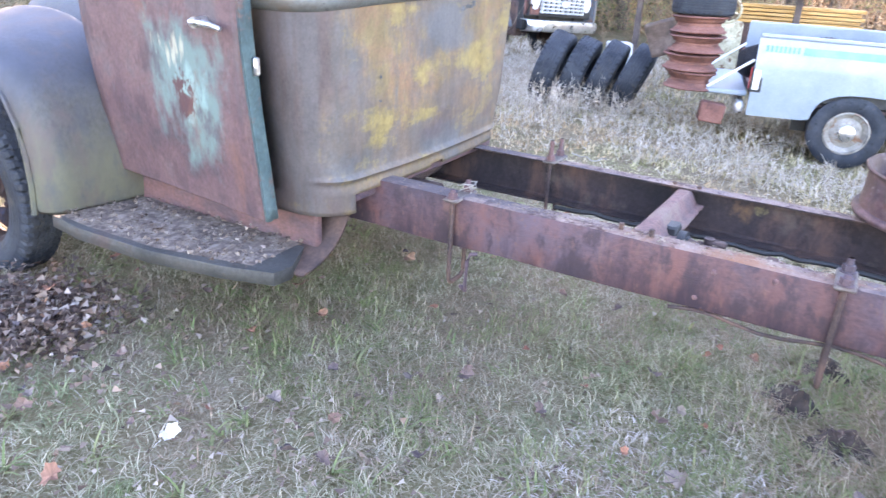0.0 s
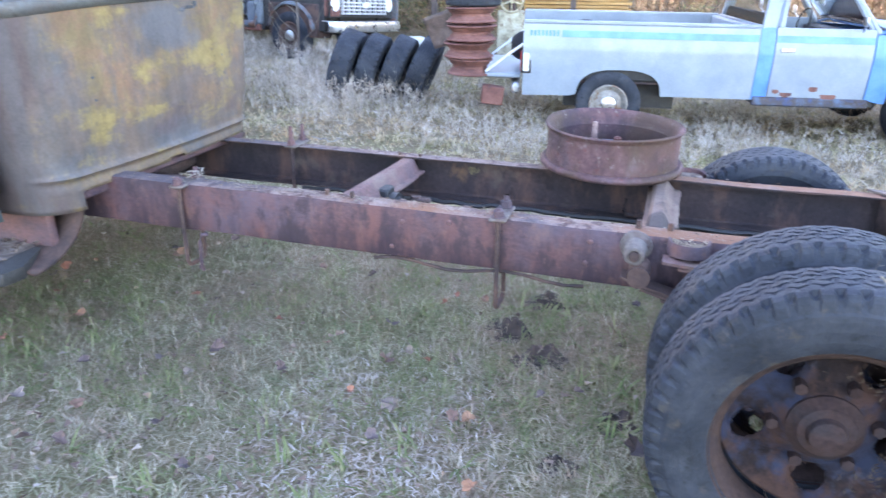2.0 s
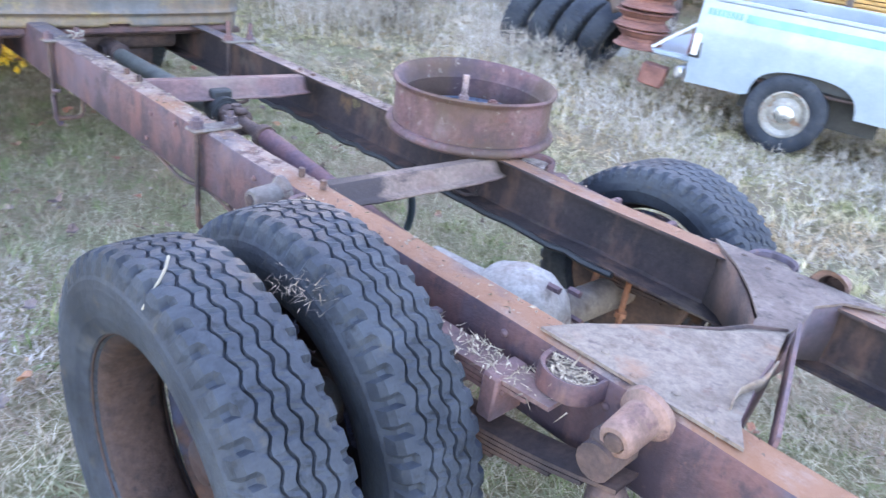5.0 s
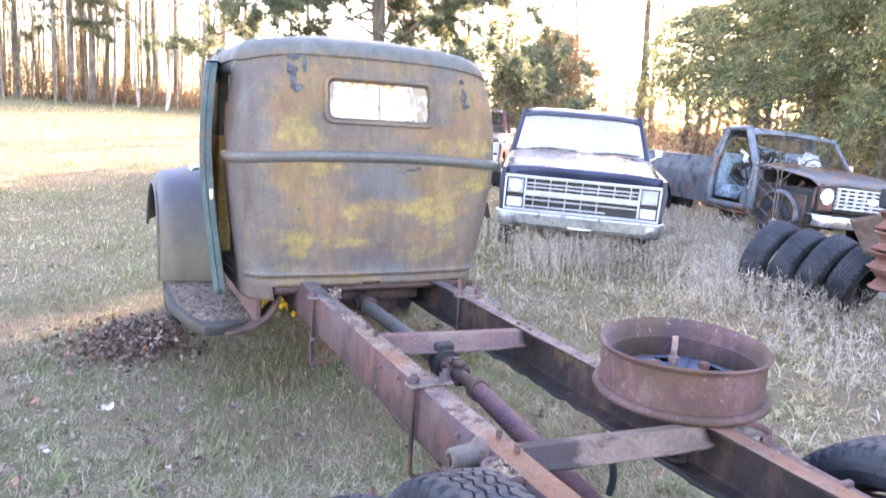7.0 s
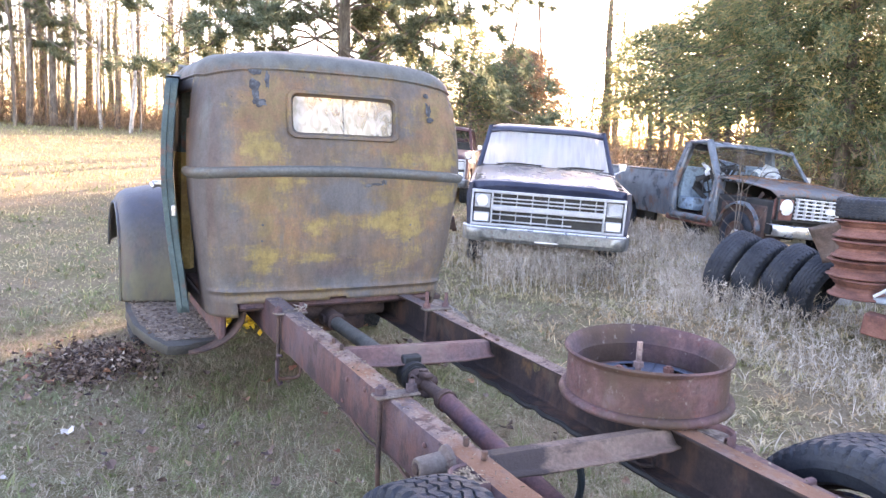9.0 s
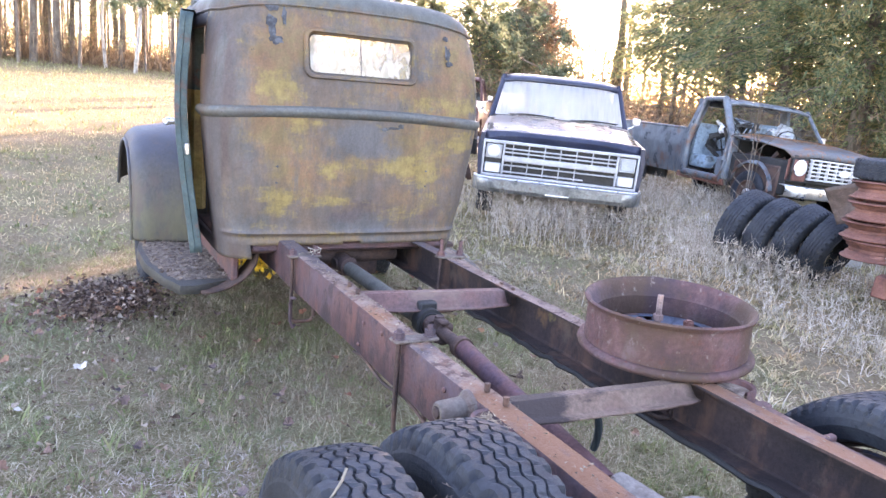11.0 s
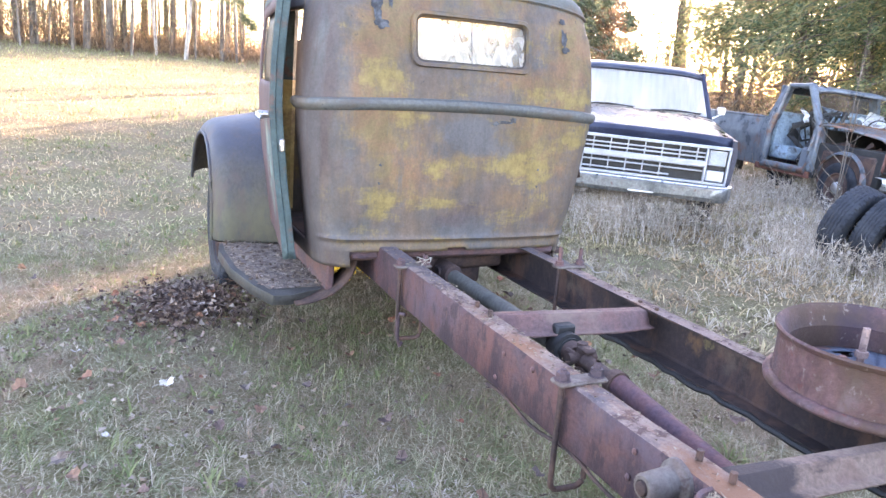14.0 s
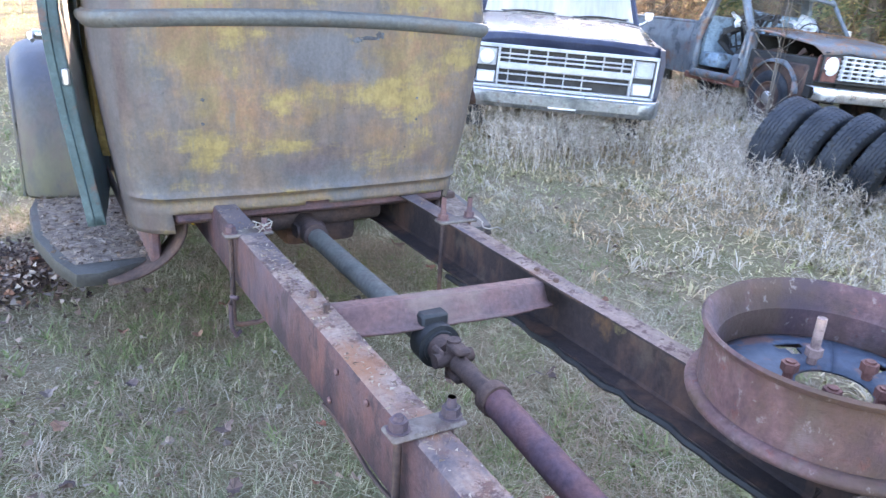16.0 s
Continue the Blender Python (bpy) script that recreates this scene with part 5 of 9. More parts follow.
    tube(bm, [(x - 0.05, -0.79, 1.255), (x - 0.055, -0.84, 1.258), (x - 0.05, -0.89, 1.255), (x - 0.04, -0.925, 1.245)], 0.013, 8, 0.008)
    part("door_handle", bm, chrome(), d, "chrome lever handle")
    bm = B()
    box(bm, (-off(1.12) + 0.03, -L - 0.02, 1.1), (-off(1.12) + 0.055, -L - 0.002, 1.16), 0.006)
    part("latch", bm, chrome(), d)


def door_material():
    m = material("door_paint", [(0.0542, 0.0361, 0.0405), (0.085, 0.0462, 0.0491), (0.109, 0.0607, 0.0592), (0.0884, 0.0636, 0.065)], 3.2, 60, 0.65, 0, 0.3)
    c, s = (0, -0.60, 1.03), (0, 0.25, 0.30)
    # the older teal coat shows in a ragged patch, scraped to cream and rust
    return coats(m, [((0.095, 0.085, 0.085), 5.0, (1, 1, 0.3), 0.60, 0.06, 0.6, None),
                     ((0.095, 0.155, 0.145), 6.5, (1, 1, 0.55), 0.50, 0.08, 0.85, ("o", c, s, 0.2, 1.3, 0.16, -0.2)),
                     ((0.15, 0.235, 0.215), 11.0, (1, 1, 0.35), 0.55, 0.05, 0.9, ("o", (0, -0.66, 0.98), (0, 0.15, 0.2), 0.2, 1.2, 0.14, -0.25)),
                     ((0.34, 0.31, 0.23), 22.0, (1, 1, 0.14), 0.62, 0.04, 0.75, ("o", (0, -0.56, 1.14), (0, 0.18, 0.13), 0.2, 1.2, 0.13, -0.25)),
                     ((0.07, 0.03, 0.03), 15.0, (1, 1, 0.8), 0.62, 0.03, 1.0, ("o", (0, -0.62, 0.98), (0, 0.12, 0.2), 0.2, 1.2, 0.12, -0.2)),
                     ((0.15, 0.066, 0.045), 7.0, (1, 1, 0.4), 0.64, 0.05, 0.5, None), ((0.05, 0.028, 0.034), 12.0, (1, 1, 0.5), 0.58, 0.06, 0.7, None)])


door()
FENDER = coats(material("fender_paint", [(0.038, 0.0396, 0.0456), (0.05072, 0.05072, 0.0532), (0.0532, 0.05072, 0.0456), (0.04816, 0.04312, 0.04312)], 2.4, 60, 0.6, 0.0, 0.25, (1, 1, 0.6)),
               [((0.044, 0.0488, 0.068), 3.0, (1, 1, 0.5), 0.58, 0.12, 0.85, ("z", 0.8, 1.02, -0.15, 0.2)),
                ((0.084, 0.0832, 0.0544), 3.6, (1, 1, 0.5), 0.58, 0.12, 0.85, ("z", 0.62, 0.90, 0.14, -0.2)),
                ((0.072, 0.0512, 0.048), 8.0, (1, 1, 0.4), 0.58, 0.07, 0.7, None),
                ((0.036, 0.04, 0.0496), 11.0, (1, 1, 0.5), 0.58, 0.07, 0.6, None),
                ((0.04, 0.0336, 0.036), 18.0, (1, 1, 0.6), 0.68, 0.04, 0.7, None)])


def fender(s):
    path = [(1.13, 0.43), (1.12, 0.56), (1.13, 0.70), (1.16, 0.84), (1.23, 0.97), (1.34, 1.07), (1.50, 1.135), (1.70, 1.155), (1.92, 1.13), (2.12, 1.06), (2.28, 0.96), (2.40, 0.84), (2.47, 0.70)]
    cy, cz = 1.9, 0.45
    rows = []
    for i, (y, z) in enumerate(path):
        d = Vector((0, y - cy, z - cz)).normalized()
        row = []
        for t in np.linspace(0, 1, 12):
            if t < 0.65:
                q = t / 0.65
                x = 0.60 + 0.32 * q
                drop = -0.05 * (1 - q) + 0.012 * q
            else:
                q = (t - 0.65) / 0.35 * math.pi / 2
                x, drop = 0.92 + 0.12 * math.sin(q), 0.012 + 0.11 * (1 - math.cos(q))
            row.append((s * x, y - d.y * drop, z - d.z * drop))
        rows.append(row)
    bm = B()
    sheet(bm, rows)
    ob = part("fender", bm, FENDER, truck, "bulging front fender, faded blue-grey and green")
    thicken(ob, 0.008)
    sub = ob.modifiers.new("round", "SUBSURF")
    sub.levels = sub.render_levels = 1
    bm = B()
    tube(bm, [r[-1] for r in rows], 0.012, 6)
    part("fender_bead", bm, FENDER, ob)


fender(-1)
fender(1)


def running_board(s):
    bm = B()
    out = [(-0.60, 1.20), (-1.00, 1.20), (-1.03, 1.0), (-1.02, 0.6), (-0.96, 0.28), (-0.90, 0.10), (-0.82, 0.09), (-0.72, 0.14), (-0.60, 0.2)]
    top = [bm.verts.new((s * -x, y, 0.432)) for x, y in out]
    low = [bm.verts.new((s * -x * 1.006, y - 0.004, 0.385)) for x, y in out]
    bm.faces.new(top)
    for i in range(len(out)):
        bm.faces.new((top[i], top[(i + 1) % len(out)], low[(i + 1) % len(out)], low[i]))
    ob = part("running_board", bm, material("board_green", [(0.034, 0.034, 0.033), (0.055, 0.053, 0.05), (0.06, 0.043, 0.04)], 4, 60, 0.7, 0, 0.3), truck,
              "bent running board under dirt and leaves")
    thicken(ob, 0.006)
    bm = B()
    rows = []
    for k in range(10):
        a = k / 9 * math.pi / 2
        x, z = 0.80 - 0.28 * math.sin(a), 0.40 + 0.20 * (1 - math.cos(a))
        rows.append([(s * x, 0.06, z), (s * x, 0.22, z)])
    sheet(bm, rows)
    thicken(part("board_bracket", bm, rust_dark(), truck, "curved rusty splash bracket"), 0.012)
    bm = B()
    box(bm, (s * 0.60, 0.12, 0.43), (s * 0.64, 1.2, 0.62), 0.01)
    part("rocker_panel", bm, rust(), truck)
    bm = B()
    rows = []
    for y in np.linspace(0.2, 1.18, 30):
        w = np.interp(y, [0.2, 0.6, 1.0, 1.2], [0.90, 0.99, 1.0, 0.98])
        rows.append([(s * x, y, 0.434 + 0.014 * max(0, noise.noise((x * 9, y * 9, 5)) + 0.4) * min(1, (w - x) * 12) * min(1, (1.19 - y) * 20, (y - 0.19) * 20)) for x in np.linspace(0.63, w, 14)])
    sheet(bm, rows)
    part("dirt_layer", bm, material("leaf_mould", [(0.08, 0.058, 0.05), (0.145, 0.11, 0.092), (0.23, 0.185, 0.16)], 25, 90, 0.95, 0, 0.9), ob, "layer of leaf mould")
    return ob


running_board(-1)
running_board(1)


def hood():
    bm = B()
    rows = []
    for y, w, zt in ((1.2, 0.52, 1.32), (1.5, 0.48, 1.32), (1.9, 0.42, 1.29), (2.3, 0.36, 1.22), (2.45, 0.32, 1.12)):
        rows.append([(w * math.copysign(abs(math.cos(a)) ** 0.6, math.cos(a)), y, 0.75 + (zt - 0.75) * math.sin(a) ** 0.6) for a in np.linspace(0.001, math.pi - 0.001, 19)])
    sheet(bm, rows)
    thicken(part("hood", bm, FENDER, truck, "narrow rounded engine hood"), 0.008)
    bm = B()
    box(bm, (-0.30, 2.42, 0.55), (0.30, 2.47, 1.1), 0.02)
    part("grille", bm, rust_dark(), truck)


hood()


def bright_leaves():
    """Yellow leaves under the engine, their colour brightened to stand for sunlit ground."""
    bm = B()
    for k in range(320):
        cx, cy, sp = ((-0.05, 2.02, 0.12), (0.02, 2.1, 0.2))[k % 2]
        m = Matrix.Translation((random.gauss(cx, sp), random.gauss(cy, 0.16), 0.03 + abs(random.gauss(0.03, 0.05)))) @ Euler((random.gauss(0, 0.7), random.gauss(0, 0.7), random.uniform(0, 6))).to_matrix().to_4x4()
        vs = [bm.verts.new(m @ (Vector(q) * 1.5)) for q in ((-0.02, 0, 0), (0, -0.014, 0.003), (0.022, 0, 0), (0, 0.014, 0.004))]
        bm.faces.new(vs)
    ob = part("yellow_leaves", bm, material("sunlit_yellow", [(0.5, 0.28, 0.02), (0.75, 0.48, 0.04), (0.8, 0.6, 0.1)], 20, 60, 0.6, 0, 0.1))
    tagged(ob, "yellow leaves under the front of the truck, coloured bright as if sunlit", "leaf litter", kind="stuff")


bright_leaves()
# ---- loose wheel rim on the chassis ----
def loose_rim():
    t = thing("wheel_rim", "rusty steel wheel rim with blue disc lying flat on the frame", "wheel rim", pose(0.465, -1.90, 0.668, 0, -2, 35))
    bm = B()
    prof = [(0.262, 0.03), (0.281, 0.03), (0.281, 0.034), (0.281, 0.06), (0.280, 0.10), (0.280, 0.150), (0.281, 0.162), (0.283, 0.166), (0.291, 0.172),
            (0.294, 0.181), (0.288, 0.187), (0.280, 0.182), (0.270, 0.170), (0.264, 0.155), (0.258, 0.13), (0.252, 0.122), (0.254, 0.09), (0.258, 0.05)]
    dent = lambda v, a: Vector((v.x * (1 + 0.004 * math.sin(3 * a)), v.y, v.z + 0.003 * math.sin(2 * a + 1) * (v.z > 0.15)))
    lathe(bm, prof, 72, closed=True, wob=dent)
    RIM = coats(material("rim_rust", [(0.05, 0.027, 0.031), (0.085, 0.041, 0.044), (0.115, 0.06, 0.06), (0.085, 0.054, 0.06)], 5, 70, 0.78, 0.05, 0.6, spots=(0.11, 0.035, 0.03), spot_scale=26, spot_at=0.62),
                [((0.035, 0.02, 0.026), 5.0, (1, 1, 0.6), 0.57, 0.07, 0.8, None), ((0.12, 0.09, 0.085), 8.0, (1, 1, 0.5), 0.62, 0.05, 0.6, None),
                 ((0.06, 0.034, 0.02), 4.0, (1, 1, 0.8), 0.52, 0.07, 0.75, None), ((0.17, 0.14, 0.13), 38.0, (1, 1, 0.8), 0.64, 0.03, 0.7, None)])
    part("rim_barrel", bm, RIM, t, "rust-purple rim with rolled lip")
    bm = B()
    lathe(bm, [(0.286 + 0.020 * math.cos(a), 0.018 + 0.0165 * math.sin(a)) for a in np.linspace(0, 2 * math.pi, 13)[:-1]], 72, closed=True)
    part("lock_ring", bm, RIM, t, "rounded rusty lock ring")
    bm = B()
    rows = []
    for k in range(8):
        r = 0.257 - 0.18 * k / 7
        rows.append([(r * math.cos(2 * math.pi * i / 60), r * math.sin(2 * math.pi * i / 60), 0.048 + 0.02 * math.sin(k / 7 * math.pi * 0.9)) for i in range(61)])
    sheet(bm, rows, skip=lambda i, j: 3 <= i <= 4 and (j % 12) in ((4, 5, 6, 7) if i == 3 else (5, 6)))
    thicken(part("disc", bm, material("blue_chip", [(0.025, 0.034, 0.055), (0.034, 0.049, 0.075), (0.045, 0.06, 0.0825)], 6, 50, 0.55, 0, 0.25, spots=(0.12, 0.06, 0.05), spot_scale=9, spot_at=0.56), t, "chipped faded blue disc"), 0.006)
    for k in range(5):
        a = 2 * math.pi * k / 5 + 0.5
        bm = B()
        x, y = 0.095 * math.cos(a), 0.095 * math.sin(a)
        rod(bm, (x, y, 0.06), (x, y, 0.105 if k else 0.175), 0.011, seg=8)
        rod(bm, (x, y, 0.08), (x, y, 0.1), 0.019, seg=6)
        part("stud", bm, rust_red() if k else rust_light(), t)


loose_rim()


# ---- pickups ----
def side_panel(bm, pts, x, s, thick=0.05, levels=(0.55, 0.65, 0.75, 0.85, 0.92, 0.97, 1.03, 1.09), bulge=None):
    """A body side drawn as an outline in y and z, rounded outwards over its height."""
    b2 = B()
    prism(b2, pts, s * x, s * (x - thick))
    for z in levels:
        bmesh.ops.bisect_plane(b2, geom=b2.verts[:] + b2.edges[:] + b2.faces[:], plane_co=(0, 0, z), plane_no=(0, 0, 1))
    prof = bulge or [(0.4, -0.05), (0.55, -0.02), (0.75, 0.0), (0.92, 0.012), (0.97, 0.014), (1.0, 0.004), (1.05, -0.006), (1.14, -0.035)]
    for v in b2.verts:
        v.co.x += s * lerp(prof, v.co.z)
    me = bpy.data.meshes.new("tmp")
    b2.to_mesh(me)
    b2.free()
    bm.from_mesh(me)
    bpy.data.meshes.remove(me)
    return bm


def arch(cy, cz, r, n=14, high=1.0, zmin=0.42):
    """Points of a wheel arch from back to front."""
    out = []
    for k in range(n + 1):
        a = math.pi - math.pi * k / n
        c = math.cos(a)
        out.append((cy + math.copysign(abs(c) ** 0.75, c) * r, max(zmin, cz + r * high * abs(math.sin(a)) ** 0.55)))
    return out


def car_wheel(parent, x, y, s, R=0.36, W=0.21, cap="white", z=None):
    bm = B()
    h = W / 2
    prof = [(0.2, -h * 0.7), (0.23, -h * 0.95), (R * 0.8, -h), (R - 0.03, -h * 0.95), (R, -h * 0.75), (R, -0.03), (R - 0.008, -0.026), (R - 0.008, -0.018), (R, -0.014), (R, 0.014), (R - 0.008, 0.018), (R - 0.008, 0.026), (R, 0.03), (R, h * 0.75),
            (R - 0.03, h * 0.95), (R * 0.8, h), (0.23, h * 0.95), (0.2, h * 0.7)]
    m = Matrix.Translation((x, y, R if z is None else z)) @ Euler((0, radians(90 * s), 0)).to_matrix().to_4x4()
    lathe(bm, prof, 40, m)
    ty = part("tyre", bm, rubber(), parent)
    bm = B()
    mats = {"white": material("wheel_white", [(0.11, 0.10, 0.088), (0.18, 0.165, 0.145), (0.225, 0.21, 0.19)], 9, 50, 0.55, 0, 0.2, spots=(0.14, 0.07, 0.04), spot_scale=12, spot_at=0.58), "rust": rust_dark(), "blue": solid("wheel_dark", (0.05, 0.07, 0.12), 0.5)}
    lathe(bm, [(0.215, -0.02), (0.215, 0.095), (0.2, 0.1), (0.19, 0.075), (0.15, 0.055), (0.12, 0.075), (0.09, 0.08), (0.01, 0.08)], 32, m)
    part("wheel", bm, mats[cap], ty)
    bm = B()
    lathe(bm, [(0.085, 0.078), (0.08, 0.1), (0.05, 0.115), (0.01, 0.118)], 24, m)
    part("hub_cap", bm, chrome(), ty)
    if cap == "blue":
        bm = B()
        lathe(bm, [(0.212, 0.098), (0.205, 0.106), (0.195, 0.1)], 32, m)
        part("trim_ring", bm, chrome(), ty)


BODY_Y = ((-9, -1.25, -0.475, 0.475, 1.17, 1.40, 2.51, 3.0, 9), (-8.73, -0.983, -0.37, 0.56, 1.52, 1.68, 2.70, 3.0, 9))
BODY_Z = ((-9, 1.04, 1.06, 1.14, 1.80, 9), (-9, 1.04, 1.11, 1.24, 1.74, 8.94))


def pickup(name, label, m, paint, front="grille", low=None, door_right=True, tailgate="closed", stripe=None, frost=None, wheel="white", fender_paint=None, roof_paint=None, glassy=True, bench=None, detail=True):
    """A full-size square-bodied pickup: its nose along +y, its rear axle over the origin."""
    t = thing(name, label, "pickup truck", m)
    wb, W = 3.34, 0.98
    fp, rp = fender_paint or paint, roof_paint or paint
    z0, rail_z = 0.46, 1.13
    for s in (-1, 1):
        bm = B()
        pts = [(-1.23, 0.43), (-1.25, rail_z), (1.17, rail_z), (1.17, z0)] + [(0.56, z0)] + arch(0, 0.36, 0.475, high=0.8, zmin=z0)[::-1] + [(-0.56, 0.44)]
        side_panel(bm, pts, W, s)
        side = part("bed_side", bm, paint, t)
        bm = B()
        box(bm, (s * 0.90, -1.24, rail_z - 0.01), (s * 0.965, 1.165, rail_z + 0.02), 0.01)
        part("bed_rail", bm, paint, side)
        bm = B()
        box(bm, (s * 0.62, -0.5, 0.6), (s * 0.925, 0.5, 0.87), 0.03)
        # black panel added inboard so that the arch looks dark inside
        box(bm, (s * 0.60, -0.62, 0.28), (s * 0.66, 0.62, 0.9))
        part("wheel_tub", bm, black(), side)
        if stripe:
            bm = B()
            side_panel(bm, [(-0.72, 1.05), (-0.72, 1.082), (1.165, 1.082), (1.165, 1.05)], W + 0.004, s, 0.02)
            for k in range(8):
                side_panel(bm, [(-1.16 + 0.052 * k, 1.052), (-1.16 + 0.052 * k, 1.08), (-1.125 + 0.052 * k, 1.08), (-1.125 + 0.052 * k, 1.052)], W + 0.003, s, 0.02)
            part("stripe", bm, stripe, side, "blue painted stripe")
        # door and cab side
        if door_right or s < 0:
            bm = B()
            side_panel(bm, [(1.41, 0.50), (1.41, 1.13), (2.50, 1.13), (2.50, 0.50)], W, s)
            d = part("door", bm, paint, t, "closed door")
            bm = B()
            box(bm, (s * (W + 0.012), 1.47, 0.98), (s * (W + 0.03), 1.62, 1.02), 0.006)
            part("door_handle", bm, chrome(), d)
            if stripe:
                bm = B()
                side_panel(bm, [(1.415, 1.05), (1.415, 1.082), (2.495, 1.082), (2.495, 1.05)], W + 0.004, s, 0.02)
                part("stripe", bm, stripe, d)
                for yy, zz, q in ((1.92, 0.60, 0.05), (1.62, 0.54, 0.07), (2.1, 0.53, 0.09), (1.5, 0.56, 0.04)):
                    bm = B()
                    ring = [(yy + q * math.cos(a) * (1 + 0.4 * noise.noise((yy * 7, math.cos(a) * 2, math.sin(a) * 2))), zz + q * 0.6 * math.sin(a) * (1 + 0.4 * noise.noise((yy * 9, math.sin(a) * 2, 1)))) for a in np.linspace(0, 2 * math.pi, 14, endpoint=False)]
                    prism(bm, ring, s * (W - 0.035), s * (W + 0.002 + lerp([(0.4, -0.05), (0.55, -0.02), (0.75, 0.0)], zz)))
                    part("rust_hole", bm, rust_red(), d)
            bm = B()
            rod(bm, (s * W, 2.33, 1.12), (s * (W + 0.14), 2.3, 1.2), 0.01)
            box(bm, (s * (W + 0.05), 2.28, 1.17), (s * (W + 0.16), 2.31, 1.30), 0.015)
            part("door_mirror", bm, chrome(), d, "chrome door mirror")
            bm = B()
            tube(bm, [(s * (W - 0.05), 1.43, 1.13), (s * (W - 0.14), 1.50, 1.76), (s * (W - 0.16), 2.08, 1.79), (s * (W - 0.06), 2.46, 1.13)], 0.02, 6)
            part("door_window_frame", bm, paint, d)
        bm = B()
        side_panel(bm, [(1.18, z0), (1.18, 1.13), (1.40, 1.13), (1.40, z0)], W, s)
        corner = part("cab_corner", bm, stripe or paint, t)
        bm = B()
        box(bm, (s * 0.9, 1.2, 0.40), (s * 0.965, 2.6, 0.50), 0.015)
        part("rocker", bm, rust_red() if not stripe else material("rusty_sill", [(0.03, 0.06, 0.14), (0.06, 0.045, 0.04), (0.07, 0.11, 0.17)], 6, 40, 0.7), t)
        bm = B()
        prism(bm, [(1.2, 1.12), (1.32, 1.80), (1.55, 1.83), (1.49, 1.12)], s * 0.93, s * 0.87)
        for v in bm.verts:
            v.co.x -= s * 0.13 * max(0, v.co.z - 1.12) / 0.7
        part("rear_pillar", bm, paint, t)
        if s > 0 and not door_right:
            bm = B()
            tube(bm, [(0.95, 1.42, 0.5), (0.96, 1.43, 1.0), (0.93, 1.46, 1.2), (0.83, 1.56, 1.80), (0.82, 2.04, 1.82), (0.91, 2.52, 1.12), (0.95, 2.52, 0.8), (0.95, 2.48, 0.5), (0.95, 1.42, 0.5)], 0.06, 10)
            part("door_opening", bm, paint, t)
            bm = B()
            box(bm, (0.60, 2.2, 0.52), (0.9, 2.6, 0.85), 0.04)
            tube(bm, [(0.9, 2.5, 1.0), (0.7, 2.3, 1.15), (0.5, 2.3, 1.05), (0.62, 2.4, 0.9)], 0.03, 6)
            part("torn_trim", bm, solid("trim_pale", (0.12, 0.14, 0.16), 0.7), t)
            rr = random.Random(9)
            for k in range(9):
                bm = B()
                tube(bm, [(rr.uniform(0.2, 0.8), rr.uniform(1.6, 2.4), rr.uniform(0.6, 1.4)) for q in range(4)], rr.uniform(0.015, 0.05), 6)
                part("torn_lining", bm, black(), t, "dark torn lining hanging in the cab")
        bm = B()
        tube(bm, [(s * 0.92, 2.56, 1.10), (s * 0.80, 2.08, 1.81)], 0.036, 8)
        part("front_pillar", bm, paint, t)
        # front fender
        bm = B()
        pts = [(2.515, 0.50), (2.515, 1.10), (wb + 0.80, 1.06), (wb + 0.82, 0.62), (wb + 0.75, 0.52)] + [(wb + 0.56, z0)] + arch(wb, 0.36, 0.475, zmin=z0)[::-1] + [(wb - 0.56, z0)]
        side_panel(bm, pts, W, s)
        if s > 0 and not door_right:
            bm.free()
            bm = B()
            box(bm, (0.80, 2.50, 0.50), (0.97, 2.66, 1.10), 0.03)
            f = part("front_fender", bm, paint, t, "torn remains of the front fender")
            bm = B()
            rows = []
            for a in np.linspace(radians(12), radians(165), 16):
                yy, zz = wb + 0.02 + 0.47 * math.cos(a), 0.36 + 0.50 * math.sin(a)
                rows.append([(0.98 + 0.03 * math.sin(a * 5), yy, zz - 0.03), (0.985, yy * 1.0, zz), (0.93, wb + (yy - wb) * 1.03, zz + 0.02), (0.80, wb + (yy - wb) * 1.02, zz + 0.015)])
            sheet(bm, rows)
            thicken(part("arch_strip", bm, paint, f, "bent strip of the wheel arch"), 0.008)
            bm = B()
            rr = random.Random(6)
            for k in range(14):
                y1, z1 = rr.uniform(2.7, wb + 0.6), rr.uniform(0.75, 1.02)
                tube(bm, [(rr.uniform(0.55, 0.8), y1, z1), (0.82, y1 + rr.uniform(-0.2, 0.2), z1 + rr.uniform(-0.15, 0.08)), (rr.uniform(0.7, 0.9), y1 + rr.uniform(-0.3, 0.3), z1 - 0.1)], rr.uniform(0.012, 0.035), 5)
            part("engine_clutter", bm, rust_dark(), f)
            bm = B()
            box(bm, (0.62, wb + 0.62, 0.66), (0.90, wb + 0.76, 1.0), 0.03)
            part("headlight_mount", bm, rust_red(), f)
        else:
            f = part("front_fender", bm, fp, t)
        bm = B()
        box(bm, (s * 0.55, wb - 0.5, 0.35), (s * 0.925, wb + 0.55, 0.86), 0.03)
        if door_right or s < 0:
            bm.free()
        else:
            part("inner_fender", bm, rust_dark(), f)
        car_wheel(t, s * 0.86, 0, s, cap=wheel)
        car_wheel(t, s * 0.86, wb, s, cap="blue" if stripe else wheel)
        bm = B()
        box(bm, (s * 0.5, 2.6, 0.4), (s * 0.55, wb + 0.7, 0.9))
        part("engine_bay_wall", bm, black(), t)
    bm = B()
    box(bm, (-0.9, -1.2, 0.58), (0.9, 1.16, 0.63))
    part("bed_floor", bm, rust_dark(), t)
